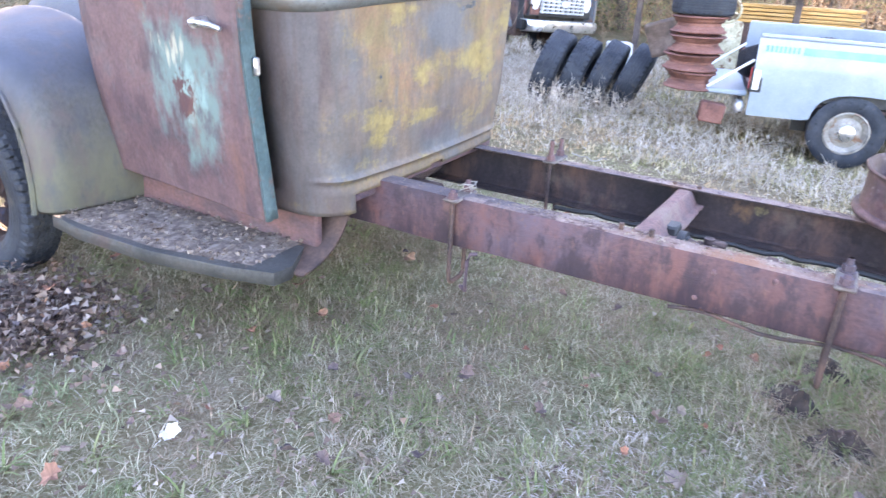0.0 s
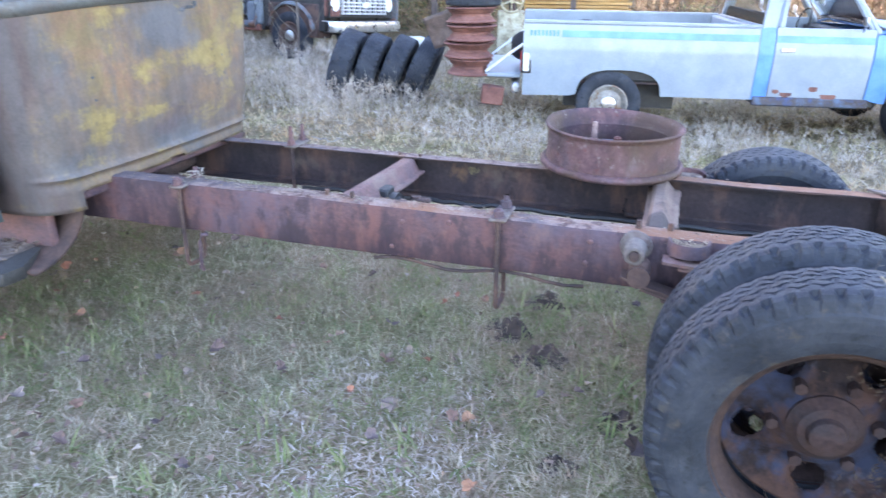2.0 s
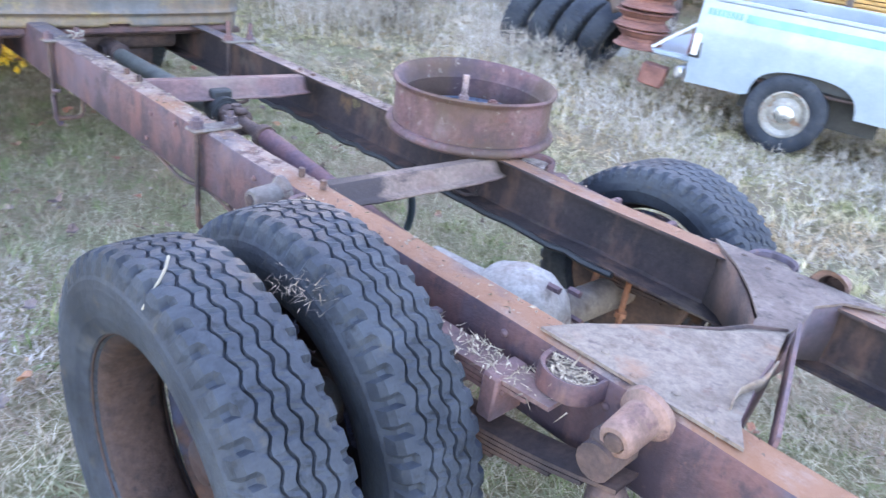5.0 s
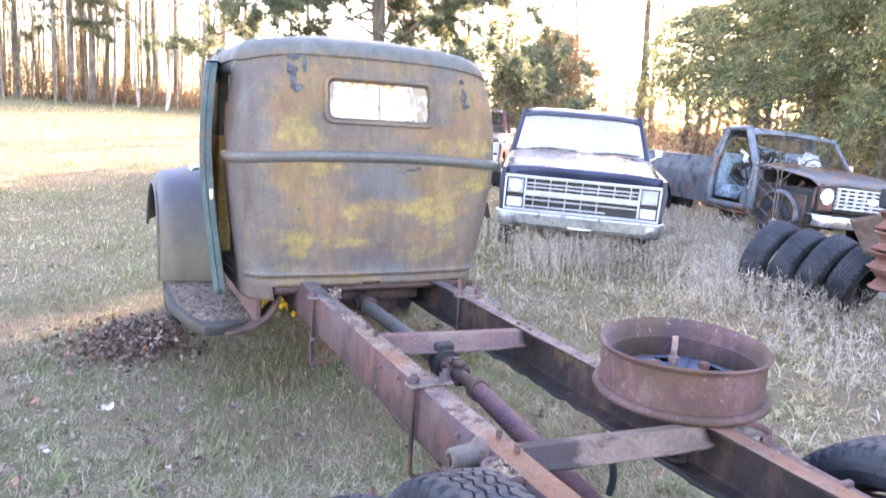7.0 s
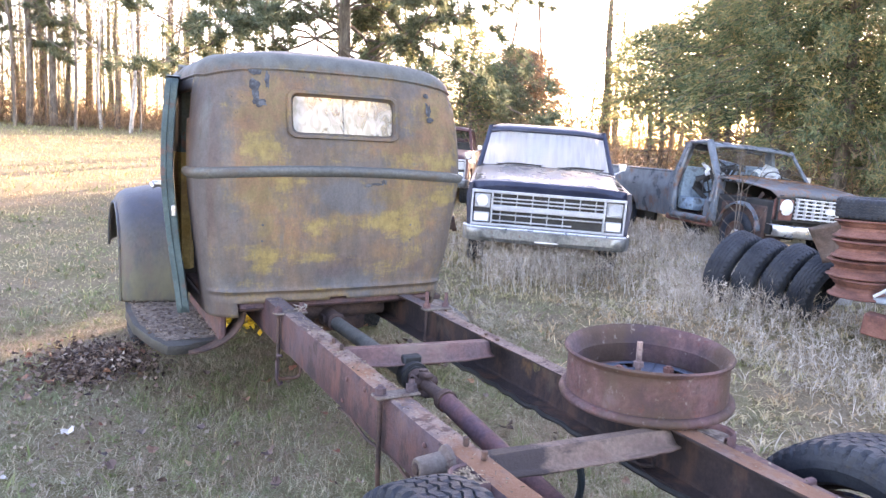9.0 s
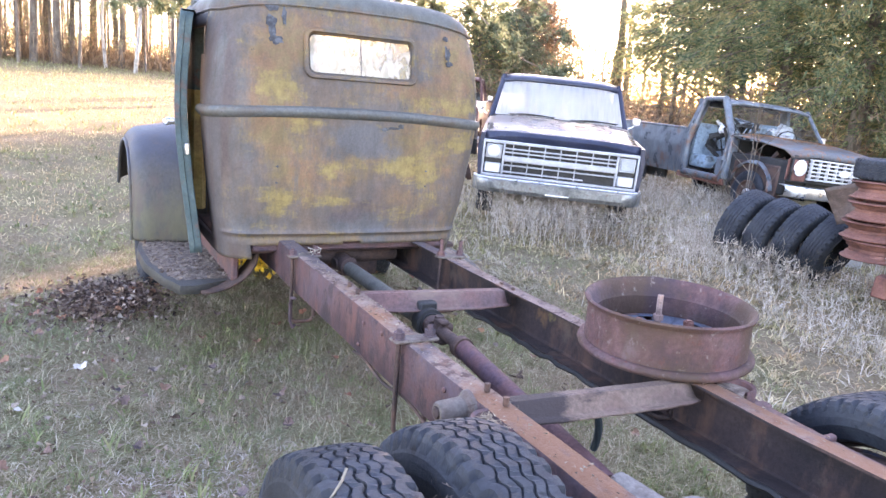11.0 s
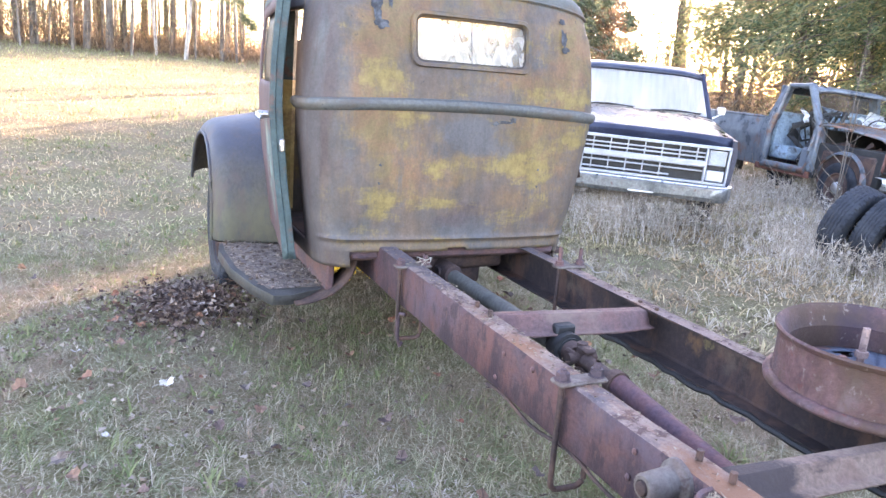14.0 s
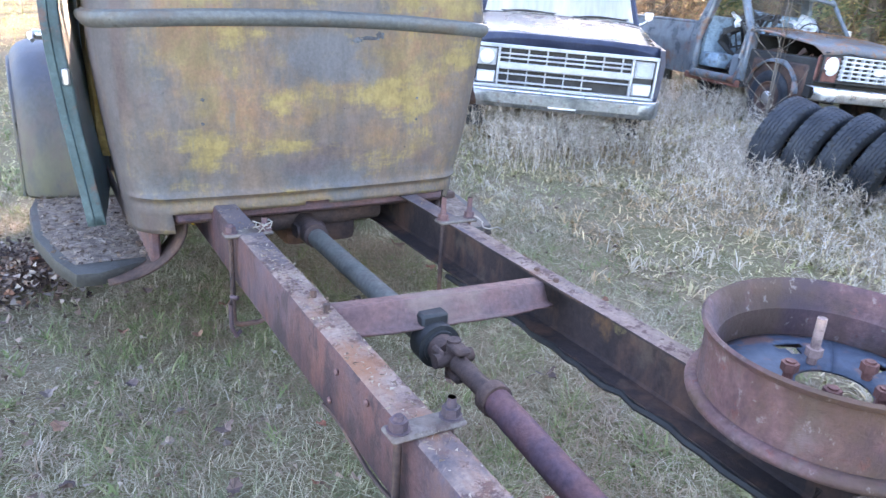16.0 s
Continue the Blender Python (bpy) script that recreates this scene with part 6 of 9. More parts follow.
    bm = B()
    box(bm, (-0.9, 1.1, 0.6), (0.9, 1.16, rail_z), 0.01)
    part("bed_front", bm, paint, t)
    bm = B()
    if tailgate == "open":
        box(bm, (-0.84, -1.80, 0.60), (0.84, -1.26, 0.655), 0.015)
    else:
        box(bm, (-0.86, -1.26, 0.58), (0.86, -1.20, rail_z - 0.01), 0.015)
    tg = part("tailgate", bm, paint, t, "lowered tailgate" if tailgate == "open" else "")
    if tailgate == "open":
        for s in (-1, 1):
            bm = B()
            tube(bm, [(s * 0.87, -1.25, 0.98), (s * 0.84, -1.66, 0.665)], 0.016, 6)
            part("tailgate_stay", bm, solid("stay_white", (0.55, 0.56, 0.58), 0.5), tg)
    bm = B()
    box(bm, (-0.95, -1.42 if tailgate != "open" else -1.36, 0.44), (0.95, -1.27, 0.56), 0.025)
    part("rear_bumper", bm, chrome(), t)
    # cab back, floor, roof
    bm = B()
    box(bm, (-0.95, 1.18, 0.5), (0.95, 1.24, 1.14), 0.01)
    box(bm, (-0.84, 1.29, 1.66), (0.84, 1.34, 1.81), 0.01)
    part("cab_back", bm, paint, t)
    bm = B()
    box(bm, (-0.92, 1.2, 0.42), (0.92, 2.7, 0.50))
    part("cab_floor", bm, black(), t)
    bm = B()
    rows = []
    for y, dz, w in ((1.22, -0.07, 0.79), (1.27, -0.015, 0.80), (1.4, 0.012, 0.81), (1.8, 0.03, 0.815), (2.05, 0.015, 0.81), (2.16, -0.02, 0.80), (2.19, -0.06, 0.79)):
        rows.append([(w * u, y, 1.83 + dz - 0.05 * abs(u) ** 6) for u in np.linspace(-1, 1, 13)])
    sheet(bm, rows)
    thicken(part("roof", bm, rp, t), 0.03)
    bm = B()
    rows = [[(0.87 * u, 2.60 + 0.05 * (1 - u * u), 1.14) for u in np.linspace(-1, 1, 9)], [(0.78 * u, 2.10 + 0.03 * (1 - u * u), 1.79) for u in np.linspace(-1, 1, 9)]]
    sheet(bm, rows)
    if glassy:
        ws = part("windscreen", bm, frost or glass("car_glass", (0.75, 0.8, 0.82), 0.05), t, "frosted windscreen" if frost else "")
        ws.visible_shadow = False
    else:
        bm.free()
    bm = B()
    sheet(bm, [[(-0.8, 1.235, 1.14), (0.8, 1.235, 1.14)], [(-0.74, 1.31, 1.67), (0.74, 1.31, 1.67)]])
    rw = part("rear_window", bm, glass("car_glass", (0.75, 0.8, 0.82), 0.05), t)
    rw.visible_shadow = False
    bm = B()
    box(bm, (-0.85, 1.35, 0.6), (0.85, 1.85, 0.82), 0.06, seg=2)
    box(bm, (-0.85, 1.28, 0.78), (0.85, 1.45, 1.28), 0.06, seg=2)
    part("bench_seat", bm, bench or black(), t)
    bm = B()
    box(bm, (-0.88, 2.35, 0.85), (0.88, 2.62, 1.09), 0.05, seg=2)
    tube(bm, [(-0.38 + 0.19 * math.cos(a), 2.18 + 0.05 * math.sin(a), 1.12 + 0.18 * math.sin(a)) for a in np.linspace(0, 2 * math.pi, 20)], 0.013, 6)
    part("dashboard", bm, black(), t)
    bm = B()
    box(bm, (-0.16, 2.14, 1.66), (0.16, 2.17, 1.73), 0.012)
    part("rear_view_mirror", bm, black(), t)
    for s in (-1, 1):
        bm = B()
        x = 0.38 if s > 0 else -0.46
        tube(bm, [(x + 0.28, 2.68, 1.158), (x + 0.14, 2.655, 1.185), (x, 2.635, 1.195), (x - 0.2, 2.62, 1.185), (x - 0.32, 2.62, 1.17)], 0.013, 6)
        tube(bm, [(x + 0.3, 2.65, 1.17), (x - 0.34, 2.60, 1.185)], 0.008, 5)
        part("wiper", bm, black(), t)
    # dark strip along the foot of the windscreen
    bm = B()
    rows = [[(0.90 * u, y, z - 0.025 * u ** 4) for u in np.linspace(-1, 1, 13)] for y, z in ((2.575, 1.15), (2.62, 1.158), (2.70, 1.16), (2.715, 1.155))]
    sheet(bm, rows)
    thicken(part("cowl_vent", bm, black(), t), 0.006)
    # hood, cowl
    bm = B()
    rows = []
    for y, dz in ((2.58, 0.05), (2.66, 0.065), (2.8, 0.07), (3.3, 0.05), (3.9, 0.005), (4.08, -0.015), (4.12, -0.05)):
        rows.append([(0.93 * u, y - 0.03 * u * u * (y > 4), 1.085 + dz - 0.03 * u ** 4 + 0.012 * math.exp(-((abs(u) - 0.55) / 0.1) ** 2)) for u in np.linspace(-1, 1, 21)])
    sheet(bm, rows)
    thicken(part("hood", bm, sheen_hood(paint) if frost else fp, t), 0.02)
    bm = B()
    box(bm, (-0.9, 2.6, 0.45), (0.9, 4.0, 0.95), 0.02)
    part("engine_block", bm, black(), t)
    if frost:
        bm = B()
        rows = [[(0.94 * u, 4.09 + dy - 0.03 * u * u, z - 0.02 * u ** 4) for u in np.linspace(-1, 1, 15)] for dy, z in ((-0.05, 1.09), (0.02, 1.085), (0.05, 1.06), (0.05, 1.035))]
        sheet(bm, rows)
        thicken(part("hood_lip", bm, paint, t), 0.01)
    # nose
    if front == "grille":
        nose(t, wb)
    else:
        nose_two(t, wb)
    # lamps at the rear
    for s in (-1, 1):
        bm = B()
        box(bm, (s * 0.93, -1.262, 0.675), (s * 0.985, -1.12, 0.925), 0.008)
        lamp = part("tail_lamp", bm, black(), t)
        bm = B()
        box(bm, (s * 0.982, -1.235, 0.70), (s * 0.993, -1.155, 0.90), 0.006)
        part("lens", bm, solid("lamp_white", (0.6, 0.58, 0.56), 0.3), lamp)
        bm = B()
        box(bm, (s * 0.90, -1.27, 0.695), (s * 0.975, -1.255, 0.915), 0.006)
        part("lens", bm, solid("lamp_red", (0.35, 0.02, 0.02), 0.3), lamp)
    # long bed, cab set forward, high belt line under a low roof
    done = set()
    for o in t.children_recursive:
        if o.type == "MESH" and o.name.split(".")[0] not in ("tyre", "wheel", "hub_cap", "trim_ring") and o.data.name not in done:
            done.add(o.data.name)
            for v in o.data.vertices:
                v.co.y = float(np.interp(v.co.y, BODY_Y[0], BODY_Y[1]))
                v.co.z = float(np.interp(v.co.z, BODY_Z[0], BODY_Z[1]))
    return t


def sheen_hood(paint):
    # navy hood: the pale brown sheen of the sky is mixed into its colours
    return material("navy_hood_sheen", [(0.03, 0.032, 0.045), (0.07, 0.06, 0.06), (0.13, 0.11, 0.105)], 3.0, 50, 0.28, 0, 0.05, spots=(0.08, 0.05, 0.042), spot_scale=4, spot_at=0.6, spec=0.8)


def nose(t, wb):
    y = wb + 0.80
    CH, DK = solid("grille_silver", (0.38, 0.4, 0.43), 0.35, 0.3), black()
    bm = B()
    box(bm, (-0.90, y - 0.10, 0.60), (0.90, y - 0.03, 1.02), 0.01)
    g = part("grille", bm, DK, t, "chrome grille with two rows of openings")
    bm = B()
    for lo, hi in (((-0.93, y - 0.03, 1.0), (0.93, y + 0.02, 1.035)), ((-0.93, y - 0.03, 0.60), (0.93, y + 0.02, 0.63)), ((-0.93, y - 0.03, 0.6), (-0.905, y + 0.02, 1.03)), ((0.905, y - 0.03, 0.6), (0.93, y + 0.02, 1.03)),
                   ((-0.69, y - 0.03, 0.61), (-0.665, y + 0.02, 1.02)), ((0.665, y - 0.03, 0.61), (0.69, y + 0.02, 1.02))):
        box(bm, lo, hi, 0.006)
    part("surround", bm, CH, g)
    bm = B()
    box(bm, (-0.67, y - 0.02, 0.79), (0.67, y + 0.025, 0.86), 0.01)
    part("centre_bar", bm, CH, g)
    for z in (0.665, 0.705, 0.745, 0.9, 0.945):
        if z == 0.705:
            continue
        bm = B()
        box(bm, (-0.67 if z != 0.665 else -0.3, y - 0.02, z - 0.008), (0.67, y + 0.01, z + 0.008), 0.004)
        part("bar", bm, CH, g)
    for k in range(7):
        x = -0.57 + 0.19 * k
        for z0, z1 in ((0.64, 0.79), (0.86, 1.0)):
            if k < 2 and z0 < 0.7:
                continue
            bm = B()
            box(bm, (x - 0.006, y - 0.018, z0), (x + 0.006, y + 0.006, z1))
            part("bar", bm, CH, g)
    for s in (-1, 1):
        for z, h in ((0.90, 0.085), (0.70, 0.06)):
            bm = B()
            box(bm, (s * 0.70, y - 0.03, z - h), (s * 0.895, y - 0.005, z + h), 0.008)
            part("headlight", bm, CH, g)
            bm = B()
            if z > 0.8 and s > 0:
                lathe(bm, [(0.075, 0.0), (0.07, 0.022), (0.05, 0.032), (0.01, 0.036)], 20, Matrix.Translation((s * 0.797, y - 0.006, z)) @ Euler((radians(-90), 0, 0)).to_matrix().to_4x4())
            else:
                box(bm, (s * 0.715, y - 0.008, z - h + 0.015), (s * 0.88, y + 0.004, z + h - 0.015), 0.01)
            part("headlight_lens", bm, solid("lens_grey", (0.32, 0.34, 0.36), 0.15) if s < 0 and z > 0.8 else solid("lens_clear", (0.62, 0.64, 0.66), 0.12), g)
    bm = B()
    prof = [(y + 0.02, 0.60), (y + 0.11, 0.595), (y + 0.13, 0.57), (y + 0.13, 0.47), (y + 0.09, 0.42), (y + 0.02, 0.41)]
    rows = []
    for u in np.linspace(-1, 1, 25):
        back = -0.25 * max(0, abs(u) - 0.9) / 0.1 * 0.6
        rows.append([(1.01 * u, yy + back * (1 if abs(u) > 0.9 else 0), zz) for yy, zz in prof])
    sheet(bm, rows)
    bp = part("front_bumper", bm, material("bumper_dull", [(0.12, 0.13, 0.135), (0.24, 0.25, 0.255), (0.18, 0.175, 0.17)], 5, 50, 0.4, 0.6, 0.15, spots=(0.16, 0.09, 0.07), spot_at=0.64), t, "dull chrome bumper")
    thicken(bp, 0.01)
    bm = B()
    tube(bm, [(1.0 * u, y + 0.118 - (0.15 * max(0, abs(u) - 0.9) / 0.1), 0.592) for u in np.linspace(-1, 1, 25)], 0.014, 6)
    part("bumper_lip", bm, chrome(), bp, "bright chrome lip")
    bm = B()
    box(bm, (-0.15, y + 0.132, 0.455), (0.13, y + 0.136, 0.47), 0)
    part("bumper_mark", bm, solid("mark_white", (0.8, 0.8, 0.8), 0.5), bp)


def nose_two(t, wb):
    y = wb + 0.80
    CH = solid("grille_pale", (0.5, 0.51, 0.52), 0.4, 0.2)
    bm = B()
    box(bm, (-0.90, y - 0.12, 0.66), (0.90, y - 0.05, 1.04), 0.01)
    g = part("grille", bm, black(), t, "pale egg-crate grille")
    for k in range(6):
        bm = B()
        box(bm, (-0.62, y - 0.06, 0.715 + 0.055 * k), (0.62, y + 0.0, 0.738 + 0.055 * k), 0.004)
        part("bar", bm, CH, g)
    for k in range(9):
        bm = B()
        box(bm, (-0.62 + 0.15 * k, y - 0.055, 0.71), (-0.60 + 0.15 * k, y - 0.004, 1.01), 0.003)
        part("bar", bm, CH, g)
    bm = B()
    rr = [(0.11 * math.cos(a), 0.05 * math.sin(a)) for a in np.linspace(0, 2 * math.pi, 24, endpoint=False)]
    prism(bm, [(x, 0.86 + z) for x, z in rr], y + 0.002, y + 0.012, axis="y")
    part("badge", bm, solid("badge_silver", (0.6, 0.62, 0.66), 0.3, 0.3), g)
    for s in (-1, 1):
        bm = B()
        m = Matrix.Translation((s * 0.76, y - 0.04, 0.87)) @ Euler((radians(-90), 0, 0)).to_matrix().to_4x4()
        lathe(bm, [(0.11, -0.02), (0.115, 0.0), (0.1, 0.01), (0.09, 0.015), (0.06, 0.03), (0.01, 0.04)], 24, m)
        part("headlight", bm, solid("lens_clear", (0.62, 0.64, 0.66), 0.12), g)
    bm = B()
    rows = []
    for u in np.linspace(-1, 1, 21):
        b = -0.15 * max(0, abs(u) - 0.8) / 0.2
        rows.append([(1.0 * u, y + 0.03 + b, 0.62), (1.0 * u, y + 0.15 + b, 0.61), (1.0 * u, y + 0.17 + b, 0.55), (1.0 * u, y + 0.15 + b, 0.46), (1.0 * u, y + 0.05 + b, 0.44)])
    sheet(bm, rows)
    thicken(part("front_bumper", bm, chrome(), t, "bent chrome bumper"), 0.01)


WHITE = material("white_paint", [(0.185, 0.220, 0.258), (0.215, 0.252, 0.286), (0.245, 0.282, 0.312)], 2.5, 50, 0.4, 0, 0.06, spots=(0.35, 0.2, 0.14), spot_scale=2.5, spot_at=0.74, wave=0.1)
BLUE = material("blue_paint", [(0.05, 0.16, 0.42), (0.07, 0.21, 0.48), (0.10, 0.25, 0.5)], 3, 50, 0.4, 0, 0.06, spots=(0.2, 0.12, 0.1), spot_scale=5, spot_at=0.72, wave=0.1)
NAVY = material("navy_paint", [(0.010, 0.014, 0.030), (0.016, 0.022, 0.044), (0.03, 0.035, 0.055)], 3, 50, 0.35, 0, 0.06, spots=(0.14, 0.08, 0.06), spot_scale=5, spot_at=0.68)
GREY = coats(material("primer_grey", [(0.055, 0.068, 0.082), (0.09, 0.11, 0.132), (0.14, 0.165, 0.19)], 3, 50, 0.3, 0, 0.12),
             [((0.14, 0.06, 0.035), 4.5, (1, 1, 0.7), 0.60, 0.05, 0.85, ("z", 0.45, 0.8, 0.1, -0.02)), ((0.16, 0.18, 0.2), 6.0, (1, 1, 0.4), 0.64, 0.04, 0.6, None)])
MAROON = material("maroon_paint", [(0.045, 0.022, 0.025), (0.08, 0.03, 0.032), (0.1, 0.05, 0.045)], 3, 50, 0.5, 0, 0.1)


def facing(x, y, z, hx, hy, pitch=0, roll=0):
    return pose(x, y, z, pitch, roll, math.degrees(math.atan2(-hx, hy)))


white_pickup = pickup("pickup_truck", "white and blue long-bed pickup with lowered tailgate on grass", facing(5.481, -1.332, -0.135, 0.2001, -0.9798, -0.5) @ Matrix.Scale(0.882, 4), WHITE, front="two", tailgate="open", stripe=BLUE, fender_paint=BLUE)
pickup("pickup_truck", "dark blue square pickup with frosted windscreen and chrome grille", facing(5.603, 6.196, 0.265, -0.5397, -0.8419, -3.0, -1.7) @ Matrix.Scale(0.935, 4), NAVY, frost=rimed(), wheel="rust")
wreck = pickup("pickup_truck", "wrecked grey pickup with rusty hood and missing door under cedars", facing(8.704, 6.415, 0.07, -0.181, -0.9835, -0.5, -3.5) @ Matrix.Scale(0.947, 4), GREY, front="two", door_right=False, wheel="rust", glassy=True, bench=material("seat_blue", [(0.12, 0.18, 0.24), (0.22, 0.31, 0.38), (0.07, 0.08, 0.09)], 5, 50, 0.6),
       fender_paint=material("grey_rust_hood", [(0.065, 0.073, 0.085), (0.105, 0.115, 0.13), (0.12, 0.09, 0.08)], 2.5, 50, 0.45, 0, 0.15, spots=(0.2, 0.09, 0.05), spot_scale=4, spot_at=0.56))
rows = [[(0.30 + 0.42 * u + 0.03 * math.sin(w * 9), 1.95 + 0.28 * w + 0.06 * math.sin(u * 7 + w * 4), 1.28 + 0.16 * u - 0.20 * w + 0.04 * math.sin(u * 11 + w * 6)) for u in np.linspace(0, 1, 8)] for w in np.linspace(0, 1, 7)]
for sx in (-1, 1):
    bm = B()
    sheet(bm, [[(sx * x, y, z) for x, y, z in row] for row in rows])
    thicken(part("torn_lining", bm, material("torn_lining", [(0.35, 0.37, 0.4), (0.55, 0.57, 0.6), (0.16, 0.15, 0.15)], 6, 50, 0.8), wreck, "torn white lining hanging in the cab"), 0.004)
pickup("pickup_truck", "dark maroon pickup parked behind the old cab", facing(7.55, 12.85, 0.28, -0.58, -0.81) @ Matrix.Scale(0.93, 4), MAROON, wheel="rust")


def needle_litter():
    """Orange pine needles and leaves blown on to the wreck's cowl and hood."""
    r = np.random.default_rng(12)
    N = 2600
    w = facing(8.704, 6.415, 0.07, -0.181, -0.9835, -0.5, -3.5) @ Matrix.Scale(0.947, 4)
    lx, ly = r.uniform(-0.85, 0.85, N), 2.66 + np.abs(r.normal(size=N)) * 0.35
    c = np.array([w @ Vector((a, b + 0.12, 1.262 - 0.03 * (a / 0.93) ** 4 - 0.085 * max(0, b - 2.9))) for a, b in zip(lx, ly)])
    d = r.normal(size=(N, 3)) * (1, 1, 0.12)
    d /= np.linalg.norm(d, axis=1, keepdims=True)
    s = np.cross(d, (0, 0, 1)) * r.uniform(0.004, 0.014, N)[:, None]
    ln = r.uniform(0.03, 0.08, N)[:, None]
    me = bpy.data.meshes.new("needle_litter")
    v = np.stack([c - s, c + s, c + d * ln], 1).reshape(-1, 3)
    me.from_pydata(v.tolist(), [], np.arange(len(v)).reshape(-1, 3).tolist())
    me.materials.append(material("needle_orange", [(0.2, 0.085, 0.035), (0.34, 0.16, 0.07), (0.26, 0.15, 0.09)], 30, 60, 0.85, vary=0.0))
    tagged(new("needle_litter", me), "orange needles and leaves lying on the wreck's hood", "leaf litter", kind="stuff")


needle_litter()


# ---- small cream pickup seen from behind ----
def cream_pickup():
    CREAM = material("cream_paint", [(0.44, 0.41, 0.31), (0.5, 0.47, 0.35), (0.54, 0.5, 0.4)], 3, 50, 0.5, 0, 0.08, spots=(0.2, 0.11, 0.06), spot_scale=5, spot_at=0.63, wave=0.1)
    t = thing("pickup_truck", "small cream pickup with rusty tailgate and bumper", "pickup truck", facing(4.12, -5.08, -0.13, 0.62, -0.785) @ Matrix.Scale(0.92, 4))
    for s in (-1, 1):
        bm = B()
        side_panel(bm, [(0, 0.52), (0, 1.0), (1.95, 1.0), (1.95, 0.5)] + [(1.4, 0.5)] + arch(0.95, 0.33, 0.4, zmin=0.5)[::-1] + [(0.45, 0.5)], 0.80, s)
        part("bed_side", bm, CREAM, t)
        bm = B()
        side_panel(bm, [(1.97, 0.5), (1.97, 1.0), (4.1, 0.98), (4.15, 0.6), (4.1, 0.5)], 0.80, s)
        part("cab_side", bm, CREAM, t)
        car_wheel(t, s * 0.7, 0.95, s, 0.33, 0.19, "rust")
        car_wheel(t, s * 0.7, 3.5, s, 0.33, 0.19, "rust")
        bm = B()
        box(bm, (s * 0.70, -0.02, 0.6), (s * 0.80, 0.06, 0.92), 0.012)
        part("tail_lamp", bm, solid("lamp_red", (0.35, 0.02, 0.02), 0.3), t, "red tail lamp")
    bm = B()
    box(bm, (-0.68, -0.03, 0.56), (0.68, 0.02, 1.0), 0.015)
    tg = part("tailgate", bm, CREAM, t, "cream tailgate with red painted marks")
    bm = B()
    for k in range(6):
        x = 0.36 - 0.145 * k
        box(bm, (x - 0.045, -0.037, 0.775), (x + 0.045, -0.029, 0.795))
    part("painted_bar", bm, solid("mark_red", (0.4, 0.16, 0.12), 0.6), tg, "red bars of painted lettering")
    bm = B()
    box(bm, (-0.14, -0.05, 0.9), (0.14, -0.028, 0.95), 0.008)
    part("tailgate_handle", bm, chrome(), tg)
    bm = B()
    box(bm, (-0.88, -0.22, 0.47), (-0.25, -0.06, 0.58), 0.015)
    box(bm, (0.2, -0.22, 0.47), (0.88, -0.06, 0.58), 0.015)
    box(bm, (-0.3, -0.16, 0.45), (0.3, -0.06, 0.52), 0.01)
    part("rear_bumper", bm, material("bumper_flaked", [(0.45, 0.5, 0.6), (0.55, 0.58, 0.66), (0.2, 0.1, 0.07)], 6, 50, 0.5, 0.2, 0.2, spots=(0.1, 0.04, 0.03), spot_scale=7, spot_at=0.55), t, "flaking silver bumper")
    bm = B()
    box(bm, (-0.75, 0.02, 0.55), (0.75, 1.9, 0.6))
    part("bed_floor", bm, rust_dark(), t)
    bm = B()
    box(bm, (-0.6, 0.1, 0.25), (0.6, 1.9, 0.5), 0.03)
    part("underbody", bm, black(), t)
    bm = B()
    rows = []
    for y, w, z in ((1.95, 0.75, 1.0), (2.1, 0.66, 1.5), (2.4, 0.66, 1.55), (2.9, 0.66, 1.52), (3.3, 0.73, 1.02)):
        rows.append([(w * u, y, z - 0.04 * abs(u) ** 5 * (z > 1.2)) for u in np.linspace(-1, 1, 11)])
    sheet(bm, rows)
    part("cab_roof", bm, CREAM, t)
    bm = B()
    rows = [[(0.76 * u, y, z) for u in np.linspace(-1, 1, 9)] for y, z in ((3.25, 1.0), (3.8, 0.99), (4.1, 0.95), (4.16, 0.8), (4.15, 0.5))]
    sheet(bm, rows)
    part("hood", bm, CREAM, t)


cream_pickup()


# ---- heap behind the white pickup ----
def leaning_tyres():
    bm = B()
    tyre_mesh(bm, 0.42, 0.265, 0.22, 240)
    first = part("tyre", bm, rubber(), None, m=Matrix())
    tagged(first, "used black tyre leaning in a row on the grass", "tyre", "leaning tyres")
    for k in range(4):
        y = 1.40 - 0.275 * k
        m = Matrix.Translation((4.87 + 0.065 * k, y, 0.40 - 0.012 * k)) @ Euler((radians(0), 0, radians(90 + 8))).to_matrix().to_4x4() @ Euler((0, radians(-17 - 2 * k), 0)).to_matrix().to_4x4() @ Euler((k * 1.3, 0, 0)).to_matrix().to_4x4() @ Matrix.Scale(0.93, 4)
        if k == 0:
            first.matrix_basis = m
        else:
            copy_thing(first, m)
    return first


TYRE = leaning_tyres()


